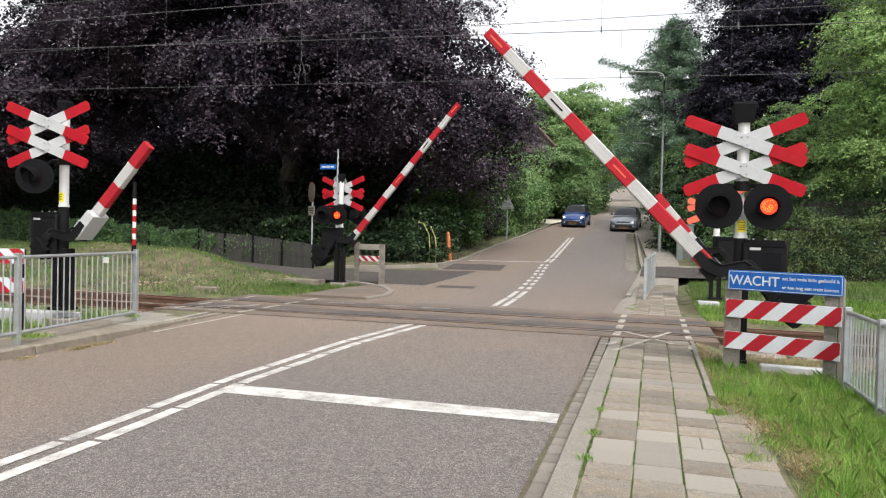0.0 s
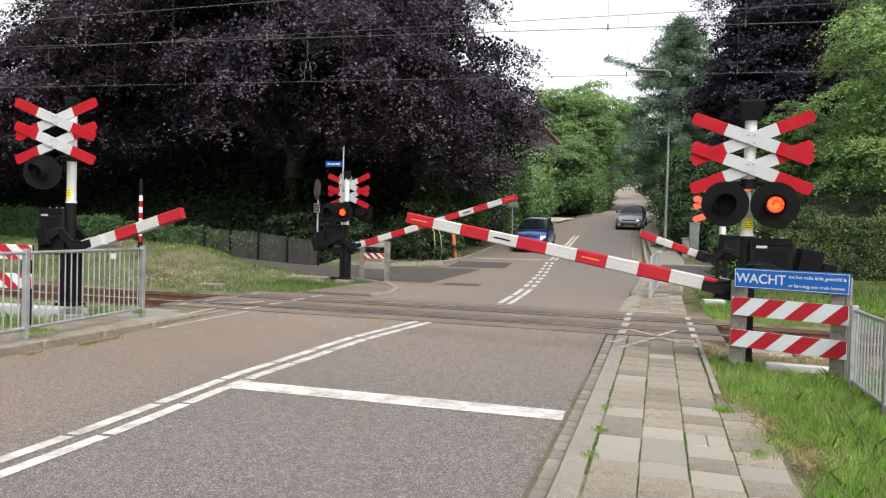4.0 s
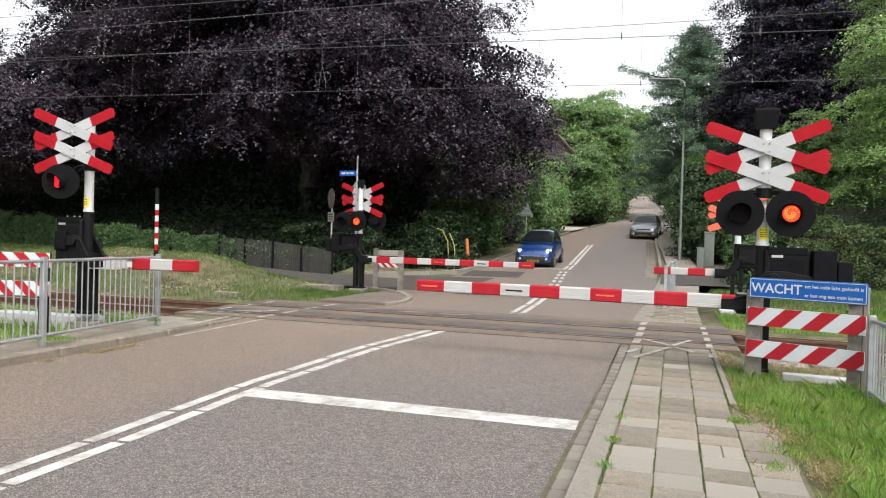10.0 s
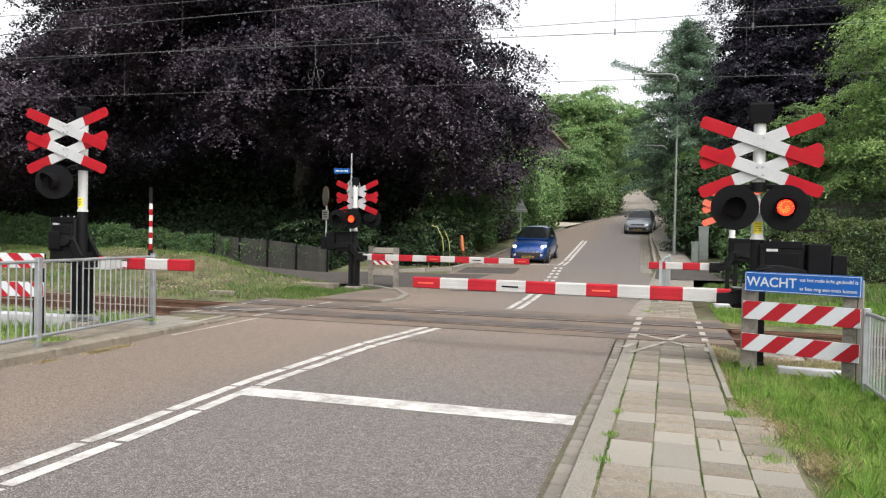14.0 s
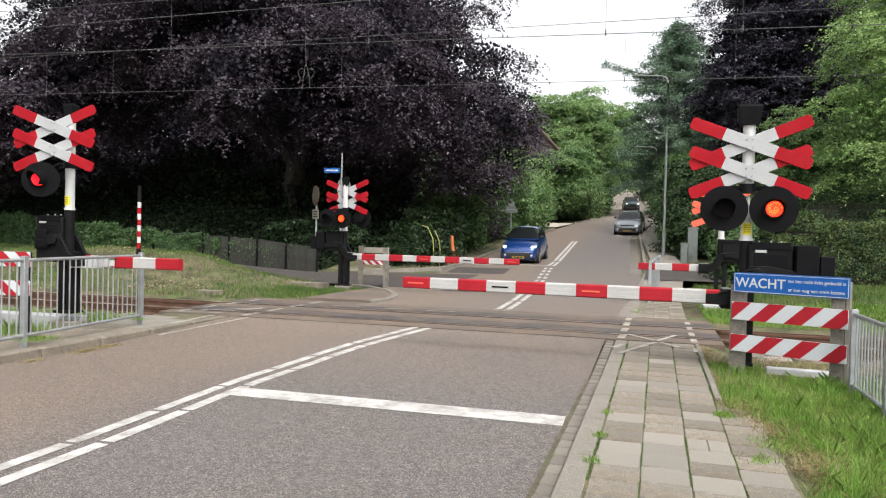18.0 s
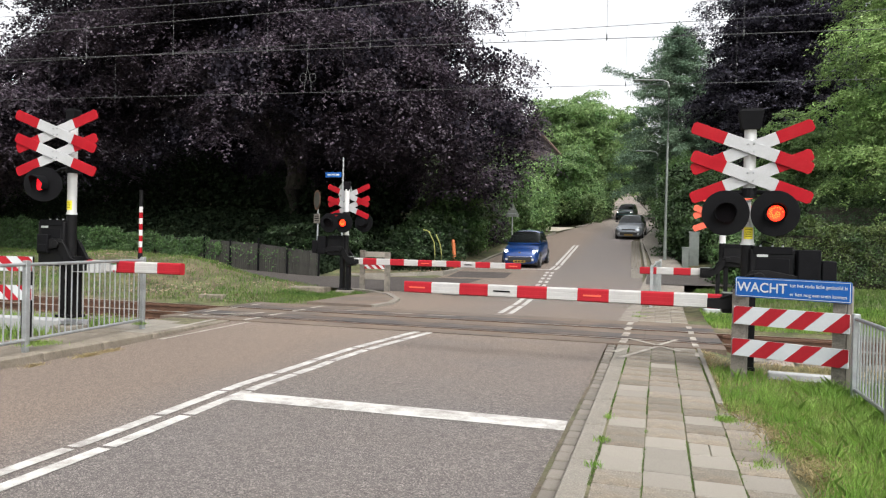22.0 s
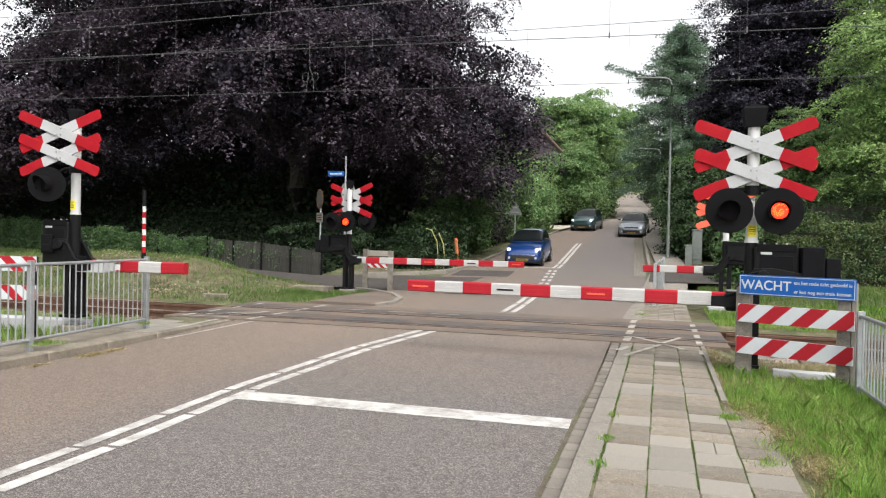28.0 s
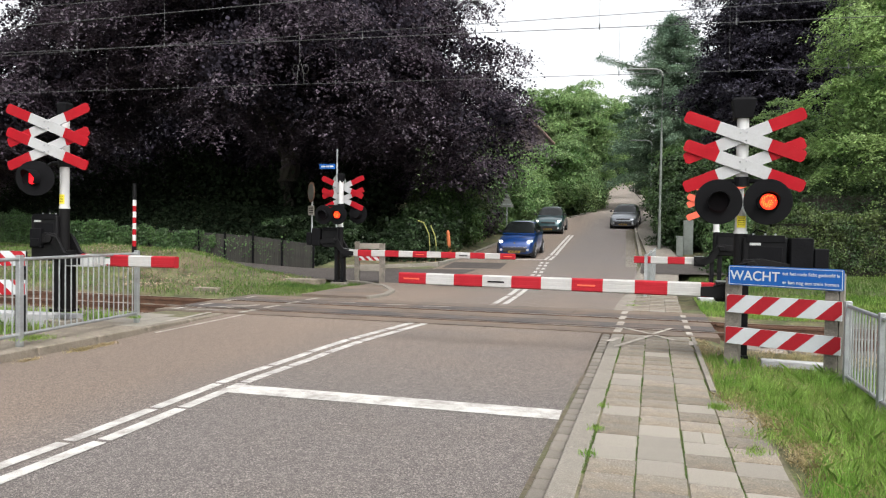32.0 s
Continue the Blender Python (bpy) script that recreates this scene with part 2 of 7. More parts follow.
wire_metal = material("weathered_copper_wire", (0.105, 0.108, 0.110), 0.55, metal=0.4, spread=0.1, scale=3, fine=30, bump=0)
dry_straw = material("dry_straw", (0.36, 0.29, 0.17), 0.9, spread=0.3, scale=8, fine=60, bump=0.1)
path_pale = material("pale_gravel_drive", (0.46, 0.42, 0.35), 0.95, spread=0.15, scale=4, fine=60, bump=0.4, bump_scale=60)
green_tag = material("green_plastic", (0.03, 0.16, 0.06), 0.5, spread=0.06, scale=9, fine=60, bump=0.02)
orange_post = material("orange_plastic", (0.42, 0.115, 0.035), 0.6, spread=0.12, scale=6, fine=60, bump=0.05)
hose_yellow = material("yellow_green_pipe", (0.27, 0.27, 0.08), 0.6, spread=0.12, scale=6, fine=60, bump=0.05)

lamp_red = glowing("lit_red_lens", (1.0, 0.030, 0.006), 1.1)
lamp_core = glowing("lit_lamp_core", (1.0, 0.115, 0.012), 2.6)
lamp_dim = glowing("dim_red_facet", (0.75, 0.008, 0.006), 0.45)
lamp_dark = material("unlit_red_lens", (0.004, 0.003, 0.004), 0.6, spec=0.05, spread=0.1, scale=20, fine=60, bump=0.05)
lamp_crimson = glowing("lit_crimson_lens", (0.85, 0.006, 0.014), 0.9)
head_glow = glowing("lit_headlight", (1.0, 0.97, 0.86), 2.2)

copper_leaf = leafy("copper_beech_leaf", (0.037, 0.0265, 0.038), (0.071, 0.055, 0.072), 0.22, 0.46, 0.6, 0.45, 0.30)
# purple leaf darkened to stand in for the shade inside and under the beeches
copper_shade = leafy("shade_dark_purple_leaf", (0.016, 0.0140, 0.0205), (0.031, 0.027, 0.038), 0.08, 0.7, 0.5, 0.5, 0.08)
plum_leaf = leafy("dark_plum_leaf", (0.030, 0.027, 0.042), (0.060, 0.055, 0.080), 0.18, 0.42, 0.55, 0.5, 0.40)
green_leaf = leafy("fresh_green_leaf", (0.160, 0.275, 0.100), (0.260, 0.370, 0.155), 0.48, 0.5, 0.45, 0.7)
light_leaf = leafy("light_green_leaf", (0.215, 0.350, 0.115), (0.330, 0.450, 0.180), 0.50, 0.5, 0.45, 0.8)
mid_leaf = leafy("mid_green_leaf", (0.125, 0.225, 0.088), (0.210, 0.300, 0.125), 0.45, 0.5, 0.45, 0.5)
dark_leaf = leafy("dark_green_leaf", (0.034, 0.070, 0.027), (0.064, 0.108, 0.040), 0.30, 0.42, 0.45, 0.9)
# shade beneath the trees put into the colour of these two leaves
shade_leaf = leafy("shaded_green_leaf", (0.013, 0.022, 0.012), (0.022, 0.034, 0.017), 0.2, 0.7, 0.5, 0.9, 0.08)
gloom_leaf = leafy("shade_dark_leaf", (0.018, 0.038, 0.015), (0.034, 0.062, 0.023), 0.25, 0.45, 0.5, 1.2)
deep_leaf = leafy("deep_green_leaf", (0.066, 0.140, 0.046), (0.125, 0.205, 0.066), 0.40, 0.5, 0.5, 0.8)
blue_needle = leafy("blue_green_needle", (0.125, 0.200, 0.140), (0.185, 0.265, 0.175), 0.4, 0.6, 0.4, 0.5)
ivy_leaf = leafy("ivy_leaf", (0.030, 0.070, 0.020), (0.066, 0.125, 0.038), 0.3, 0.4, 0.5, 1.5)
hedge_leaf = leafy("hedge_leaf", (0.028, 0.062, 0.018), (0.095, 0.130, 0.040), 0.30, 0.5, 0.75, 2.2)
grass_blade = leafy("grass_blade", (0.165, 0.320, 0.052), (0.275, 0.385, 0.095), 0.45, 0.6, 0.45, 1.6)
light_blade = leafy("fresh_grass_blade", (0.190, 0.360, 0.060), (0.300, 0.430, 0.110), 0.45, 0.6, 0.45, 1.9)
bank_blade = leafy("bank_grass_blade", (0.075, 0.155, 0.028), (0.145, 0.205, 0.055), 0.35, 0.6, 0.5, 1.1)
bank_dry = leafy("old_dry_grass", (0.165, 0.130, 0.080), (0.260, 0.205, 0.135), 0.2, 0.7, 0.4, 1.3)
litter_leaf = leafy("brown_leaf_litter", (0.125, 0.088, 0.058), (0.380, 0.295, 0.220), 0.1, 0.8, 0.45, 1.3)
dry_blade = leafy("dry_grass_blade", (0.34, 0.28, 0.14), (0.46, 0.37, 0.22), 0.3, 0.7, 0.35, 1.3)


def band_across(m, y0, y1, y2, y3, color, amount):
    """A second colour on a surface, such as brown rail dust, banded across the way of travel."""
    n, l = m.node_tree.nodes, m.node_tree.links
    p = n["Principled BSDF"]
    old = p.inputs["Base Color"].links[0].from_socket
    where, xyz = n.new("ShaderNodeTexCoord"), n.new("ShaderNodeSeparateXYZ")
    l.new(where.outputs["Object"], xyz.inputs["Vector"])
    up, down, both, patch = n.new("ShaderNodeMapRange"), n.new("ShaderNodeMapRange"), n.new("ShaderNodeMath"), n.new("ShaderNodeTexNoise")
    for node, a, b, c, d in ((up, y0, y1, 0.0, amount), (down, y2, y3, 1.0, 0.0)):
        node.inputs["From Min"].default_value, node.inputs["From Max"].default_value = a, b
        node.inputs["To Min"].default_value, node.inputs["To Max"].default_value = c, d
        l.new(xyz.outputs["Y"], node.inputs["Value"])
    both.operation = "MULTIPLY"
    l.new(up.outputs["Result"], both.inputs[0])
    l.new(down.outputs["Result"], both.inputs[1])
    patch.inputs["Scale"].default_value = 0.8
    patch.inputs["Detail"].default_value = 5
    l.new(where.outputs["Object"], patch.inputs["Vector"])
    fac = n.new("ShaderNodeMath")
    fac.operation = "MULTIPLY"
    soft = n.new("ShaderNodeMapRange")
    soft.inputs["From Min"].default_value, soft.inputs["From Max"].default_value = 0.3, 0.6
    soft.inputs["To Min"].default_value = 0.45
    l.new(patch.outputs["Fac"], soft.inputs["Value"])
    l.new(both.outputs[0], fac.inputs[0])
    l.new(soft.outputs["Result"], fac.inputs[1])
    mix = n.new("ShaderNodeMixRGB")
    mix.inputs["Color2"].default_value = (*color, 1)
    l.new(fac.outputs[0], mix.inputs["Fac"])
    l.new(old, mix.inputs["Color1"])
    l.new(mix.outputs["Color"], p.inputs["Base Color"])


def stones_in(m, scale, low, high):
    """Single mineral grains of different brightness showing in a worn surface."""
    n, l = m.node_tree.nodes, m.node_tree.links
    p = n["Principled BSDF"]
    old = p.inputs["Base Color"].links[0].from_socket
    where, cell, span, hsv = n.new("ShaderNodeTexCoord"), n.new("ShaderNodeTexVoronoi"), n.new("ShaderNodeMapRange"), n.new("ShaderNodeHueSaturation")
    parts_ = n.new("ShaderNodeSeparateColor")
    cell.inputs["Scale"].default_value = scale
    l.new(where.outputs["Object"], cell.inputs["Vector"])
    l.new(cell.outputs["Color"], parts_.inputs["Color"])
    curve = n.new("ShaderNodeMath")
    curve.operation = "POWER"
    curve.inputs[1].default_value = 2.2
    l.new(parts_.outputs["Red"], curve.inputs[0])
    span.inputs["To Min"].default_value, span.inputs["To Max"].default_value = low, high
    l.new(curve.outputs[0], span.inputs["Value"])
    l.new(span.outputs["Result"], hsv.inputs["Value"])
    l.new(old, hsv.inputs["Color"])
    l.new(hsv.outputs["Color"], p.inputs["Base Color"])


def dust_beside(m, x0, x1, color, amount):
    """Brown dust in the lane beyond the centre line, fading in over a metre."""
    n, l = m.node_tree.nodes, m.node_tree.links
    p = n["Principled BSDF"]
    old = p.inputs["Base Color"].links[0].from_socket
    where, xyz, span, mix = n.new("ShaderNodeTexCoord"), n.new("ShaderNodeSeparateXYZ"), n.new("ShaderNodeMapRange"), n.new("ShaderNodeMixRGB")
    l.new(where.outputs["Object"], xyz.inputs["Vector"])
    span.inputs["From Min"].default_value, span.inputs["From Max"].default_value = x0, x1
    span.inputs["To Min"].default_value, span.inputs["To Max"].default_value = amount, 0.0
    l.new(xyz.outputs["X"], span.inputs["Value"])
    mix.inputs["Color2"].default_value = (*color, 1)
    l.new(span.outputs["Result"], mix.inputs["Fac"])
    l.new(old, mix.inputs["Color1"])
    l.new(mix.outputs["Color"], p.inputs["Base Color"])


dust_beside(asphalt, -5.0, -3.7, (0.148, 0.113, 0.088), 0.8)
band_across(asphalt, 6.5, 10.5, 13.0, 30.0, (0.165, 0.128, 0.102), 0.75)
# road colour grades to a paler tone beyond 52 m
band_across(asphalt, 52.0, 72.0, 400.0, 500.0, (0.235, 0.205, 0.180), 0.9)
stones_in(asphalt, 105, 0.70, 1.85)
stones_in(tile_grey, 150, 0.80, 1.55)
stones_in(concrete, 170, 0.85, 1.4)


# ---- builders ----
class Shape:
    """Vertices and faces of one mesh, piled up piece by piece."""

    def __init__(self):
        self.v, self.f, self.k = [], [], []

    def add(self, verts, faces, k=0, m=None):
        o = len(self.v)
        self.v.extend([tuple(m @ Vector(p)) for p in verts] if m else [tuple(p) for p in verts])
        self.f.extend([tuple(i + o for i in face) for face in faces])
        self.k.extend([k] * len(faces))
        return self

    def box(self, x0, x1, y0, y1, z0, z1, k=0, m=None):
        v = [(x, y, z) for z in (z0, z1) for x, y in ((x0, y0), (x1, y0), (x1, y1), (x0, y1))]
        f = [(3, 2, 1, 0), (4, 5, 6, 7), (0, 1, 5, 4), (1, 2, 6, 5), (2, 3, 7, 6), (3, 0, 4, 7)]
        return self.add(v, f, k, m)

    def tube(self, p, q, r0, r1=None, n=12, k=0, caps=True):
        r1 = r0 if r1 is None else r1
        p, q = Vector(p), Vector(q)
        turn = (q - p).to_track_quat("Z", "X").to_matrix()
        v, f = [], []
        for c, r in ((p, r0), (q, r1)):
            for i in range(n):
                a = 2 * math.pi * i / n
                v.append(c + turn @ Vector((r * math.cos(a), r * math.sin(a), 0)))
        for i in range(n):
            j = (i + 1) % n
            f.append((i, j, n + j, n + i))
        if caps:
            f.append(tuple(range(n - 1, -1, -1)))
            f.append(tuple(range(n, 2 * n)))
        return self.add(v, f, k)

    def path(self, points, r, n=8, k=0):
        """A bent round bar through the points."""
        pts = [Vector(p) for p in points]
        v, f = [], []
        for i, c in enumerate(pts):
            d = (pts[min(i + 1, len(pts) - 1)] - pts[max(i - 1, 0)])
            turn = d.to_track_quat("Z", "X").to_matrix()
            rr = r[i] if isinstance(r, (list, tuple)) else r
            for j in range(n):
                a = 2 * math.pi * j / n
                v.append(c + turn @ Vector((rr * math.cos(a), rr * math.sin(a), 0)))
        for i in range(len(pts) - 1):
            for j in range(n):
                jj = (j + 1) % n
                f.append((i * n + j, i * n + jj, (i + 1) * n + jj, (i + 1) * n + j))
        f.append(tuple(range(n - 1, -1, -1)))
        f.append(tuple((len(pts) - 1) * n + j for j in range(n)))
        return self.add(v, f, k)

    def plate(self, outline, t, k=0, m=None, edge_k=None):
        """An outline in x and z, t thick along y (from -t/2 to t/2)."""
        n = len(outline)
        v = [(x, -t / 2, z) for x, z in outline] + [(x, t / 2, z) for x, z in outline]
        o = len(self.v)
        self.add(v, [tuple(range(n)), tuple(range(2 * n - 1, n - 1, -1))], k, m)
        sides = [(i, n + i, n + (i + 1) % n, (i + 1) % n) for i in range(n)]
        self.f.extend([tuple(i + o for i in face) for face in sides])
        self.k.extend([k if edge_k is None else edge_k] * n)
        return self

    def rings(self, rings, k=0, close=True, caps=True):
        """A skin over rings of equally many points."""
        n = len(rings[0])
        v = [p for ring in rings for p in ring]
        f = []
        for i in range(len(rings) - 1):
            for j in range(n if close else n - 1):
                jj = (j + 1) % n
                f.append((i * n + j, i * n + jj, (i + 1) * n + jj, (i + 1) * n + j))
        if caps:
            f.append(tuple(range(n - 1, -1, -1)))
            f.append(tuple((len(rings) - 1) * n + j for j in range(n)))
        return self.add(v, f, k)

    def mesh(self, name, mats, bevel=0.0, smooth=False, segments=2):
        me = bpy.data.meshes.new(name)
        me.from_pydata(self.v, [], self.f)
        for i, k in enumerate(self.k):
            me.polygons[i].material_index = k
        for m in mats if isinstance(mats, (list, tuple)) else [mats]:
            me.materials.append(m)
        b = bmesh.new()
        b.from_mesh(me)
        bmesh.ops.recalc_face_normals(b, faces=b.faces)
        if bevel > 0:
            sharp = [e for e in b.edges if len(e.link_faces) == 2 and e.calc_face_angle(0) > 0.5]
            made = bmesh.ops.bevel(b, geom=sharp, offset=bevel, segments=segments, affect="EDGES", profile=0.5, clamp_overlap=True)
            for face in made["faces"]:
                face.smooth = True
        if smooth:
            for face in b.faces:
                face.smooth = True
            for e in b.edges:
                if len(e.link_faces) == 2 and e.calc_face_angle(0) > 0.62:
                    e.smooth = False
        b.to_mesh(me)
        b.free()
        return me


def part(name, shape, mats, parent, label="", bevel=0.0, smooth=False, segments=2):
    """One mesh object under a thing or under a part."""
    ob = new(name, shape.mesh(name, mats, bevel, smooth, segments))
    ob.parent = parent
    if label:
        tagged(ob, label)
    return ob


def thing(name, m, label, category, group="", kind=""):
    """A thing: an Empty at its base, which parents its parts."""
    ob = new(name)
    ob.empty_display_size = 0.2
    ob.matrix_world = m
    return tagged(ob, label, category, group, kind)


def whole(name, shape, mats, label, category="", group="", kind="", m=None, bevel=0.0, smooth=False):
    """A thing or a piece of the setting that is one mesh."""
    ob = new(name, shape.mesh(name, mats, bevel, smooth))
    if m is not None:
        ob.matrix_world = m
    return tagged(ob, label, category, group, kind)


def cloud(name, centres, size, mat, parent=None, normals=None, seed=1, aspect=0.6, loose=0.6, spread=0.35):
    """Many small leaves, one folded diamond each, at the given centres, facing roughly along the normals."""
    r = np.random.RandomState(seed)
    n = len(centres)
    c = np.asarray(centres, float)
    s = size * (1 + spread * r.uniform(-1, 1, n))[:, None]
    nrm = r.normal(size=(n, 3))
    if normals is not None:
        nrm = np.asarray(normals) + nrm * loose
    nrm /= np.linalg.norm(nrm, axis=1)[:, None] + 1e-9
    a = r.normal(size=(n, 3))
    a -= nrm * (a * nrm).sum(1)[:, None]
    a /= np.linalg.norm(a, axis=1)[:, None] + 1e-9
    b = np.cross(nrm, a)
    v = np.empty((n, 4, 3))
    v[:, 0] = c - a * s * 0.5
    v[:, 1] = c + b * s * 0.5 * aspect + nrm * s * 0.10
    v[:, 2] = c + a * s * 0.5
    v[:, 3] = c - b * s * 0.5 * aspect + nrm * s * 0.10
    me = bpy.data.meshes.new(name)
    me.vertices.add(4 * n)
    me.loops.add(4 * n)
    me.polygons.add(n)
    me.vertices.foreach_set("co", v.astype(np.float32).ravel())
    me.loops.foreach_set("vertex_index", np.arange(4 * n, dtype=np.int32))
    me.polygons.foreach_set("loop_start", np.arange(0, 4 * n, 4, dtype=np.int32))
    me.materials.append(mat)
    me.update(calc_edges=True)
    ob = new(name, me)
    ob.parent = parent
    return ob


def blades(name, feet, height, width, mat, seed=1, lean=0.5, parent=None):
    """Grass: one bent three-cornered blade on each foot."""
    r = np.random.RandomState(seed)
    feet = np.asarray(feet, float)
    n = len(feet)
    turn = r.uniform(0, 2 * np.pi, n)
    h = height * r.uniform(0.45, 1.25, n)
    side = np.stack([np.cos(turn), np.sin(turn), np.zeros(n)], 1) * (width * r.uniform(0.6, 1.3, n))[:, None]
    tilt = r.uniform(0, 2 * np.pi, n)
    way = np.stack([np.cos(tilt), np.sin(tilt), np.zeros(n)], 1) * (h * lean * r.uniform(0.1, 1.2, n))[:, None]
    up = np.stack([np.zeros(n), np.zeros(n), h], 1)
    v = np.empty((n, 5, 3))
    v[:, 0] = feet - side / 2
    v[:, 1] = feet + side / 2
    v[:, 2] = feet + up * 0.6 + way * 0.35 + side * 0.35
    v[:, 3] = feet + up * 0.97 + way
    v[:, 4] = feet + up * 0.6 + way * 0.35 - side * 0.35
    me = bpy.data.meshes.new(name)
    me.vertices.add(5 * n)
    me.loops.add(5 * n)
    me.polygons.add(n)
    me.vertices.foreach_set("co", v.astype(np.float32).ravel())
    me.loops.foreach_set("vertex_index", np.arange(5 * n, dtype=np.int32))
    me.polygons.foreach_set("loop_start", np.arange(0, 5 * n, 5, dtype=np.int32))
    me.materials.append(mat)
    me.update(calc_edges=True)
    ob = new(name, me)
    ob.parent = parent
    return ob


def masses(lobes, count, group, size, seed, shell, ragged):
    """Centres and outward ways of twigs, gathered into rounded masses on the skins of the lobes (x, y, z, rx, ry, rz), with dark gaps between."""
    r = np.random.RandomState(seed)
    w = np.array([(a * b * c) ** 0.667 for *_, a, b, c in lobes])
    m = max(6, count // group)
    pick = r.choice(len(lobes), m, p=w / w.sum())
    L = np.array(lobes)[pick]
    d = r.normal(size=(m, 3))
    d /= np.linalg.norm(d, axis=1)[:, None]
    rad = shell + (1.0 - shell) * r.uniform(0, 1, m) ** 0.6
    wav = 1 + ragged * (np.sin(d[:, 0] * 7 + L[:, 0]) * np.sin(d[:, 1] * 6 + L[:, 1]) + 0.6 * np.sin(d[:, 2] * 9 + L[:, 2]))
    c = L[:, :3] + d * L[:, 3:] * (rad * wav)[:, None]
    k = r.choice(m, count)
    e = r.normal(size=(count, 3))
    e /= np.linalg.norm(e, axis=1)[:, None]
    e = e * 0.8 + d[k] * 0.5 + np.array((0, 0, 0.35))
    e /= np.linalg.norm(e, axis=1)[:, None]
    big = size * r.uniform(0.6, 1.35, m)[k][:, None]
    return c[k] + e * big * np.array((1, 1, 0.62)) * r.uniform(0.55, 1.05, (count, 1)), e, r


def crown_points(lobes, clumps, per, clump_r, seed, shell=0.72, ragged=0.25, group=16):
    """Leaf centres in clumps and the leaves' normals."""
    c, d, r = masses(lobes, clumps, group, clump_r * 2.2, seed, shell, ragged)
    pts = np.repeat(c, per, axis=0)
    off = r.normal(size=pts.shape) * clump_r * 0.55
    off[:, 2] *= 0.6
    nrm = np.repeat(d, per, axis=0) * 0.9 + np.array((0, 0, 0.6))
    return pts + off, nrm


def sprays(lobes, count, per, length, droop, seed, shell=0.72, ragged=0.25, width=0.22, group=34):
    """Leaf centres on flat, drooping twigs that grow outwards from the masses, and the leaves' normals."""
    c, d, r = masses(lobes, count, group, length * 1.05, seed, shell, ragged)
    out = d.copy()
    out[:, 2] = 0
    out += r.normal(size=out.shape) * 0.35 * np.array((1, 1, 0))
    out /= np.linalg.norm(out, axis=1)[:, None] + 1e-6
    side = np.stack([-out[:, 1], out[:, 0], np.zeros(count)], 1)
    ln = length * r.uniform(0.4, 1.1, count)
    fall = droop * r.uniform(0.5, 1.5, count)
    s = r.uniform(0, 1, (count, per))
    t = r.normal(size=(count, per)) * width * (1.1 - 0.7 * s)
    p = c[:, None] + out[:, None] * (s * ln[:, None])[..., None] + side[:, None] * t[..., None]
    p[..., 2] += -fall[:, None] * s ** 1.6 * ln[:, None] + r.normal(size=(count, per)) * 0.05
    n = np.repeat(out[:, None] * 0.7, per, 1) * (0.4 + fall[:, None, None] * s[..., None])
    n[..., 2] += 1.0
    return p.reshape(-1, 3), n.reshape(-1, 3)


# ---- the lie of the land ----
RISE_Y = (-60, 17, 24, 32, 44, 54, 68, 88, 140, 244, 420)
RISE_Z = (0, 0, 0.12, 0.45, 1.45, 2.35, 3.45, 5.1, 9.4, 18.9, 26)
EDGE_Y = (-40, 15, 18, 25.7, 33, 41.6, 46.5, 52, 68, 75, 100, 139, 227, 300)
RIGHT_X = (-0.72, -0.72, -0.66, -0.5, -0.94, -1.48, -1.67, -1.1, -0.29, -0.5, -1.62, -3.5, -5.3, -7)
LEFT_Y = (-40, 12, 15, 17, 19, 25, 33, 39, 48, 61, 77, 87, 137, 242, 300)
LEFT_X = (-6.98, -7.1, -6.5, -6.4, -7.4, -7.6, -7.9, -7.76, -7.4, -6.4, -4.9, -5.1, -8.2, -10.6, -12)


def rise(y):
    return float(np.interp(y, RISE_Y, RISE_Z))


def right_edge(y):
    return float(np.interp(y, EDGE_Y, RIGHT_X))


def left_edge(y):
    return float(np.interp(y, LEFT_Y, LEFT_X))


def side_mid(x):
    return float(np.interp(x, (-46, -30, -18.4, -12, -9, -5), (29.5, 26.4, 24.4, 21.6, 21.8, 22)))


def side_half(x):
    return float(np.interp(x, (-46, -12, -8.5, -5), (1.9, 1.9, 2.7, 3.1)))


def fence_y(x):
    return float(np.interp(x, (-60, -31, -24, -18.4, -11.6, -5), (30, 28.2, 27.3, 26.5, 23.5, 23)))


def road_z(x, y):
    """The road's surface: below the kerbs before the crossing, level with them on it, then up the hill."""
    dip = -0.09 * float(np.interp(y, (-40, 8, 11, 14, 16, 400), (1, 1, 0, 0, 0.0, 0)))
    return rise(y) + dip + 0.02 * (1 - min(1, abs(x + 3.9) / 3.3)) * (-dip / 0.09)


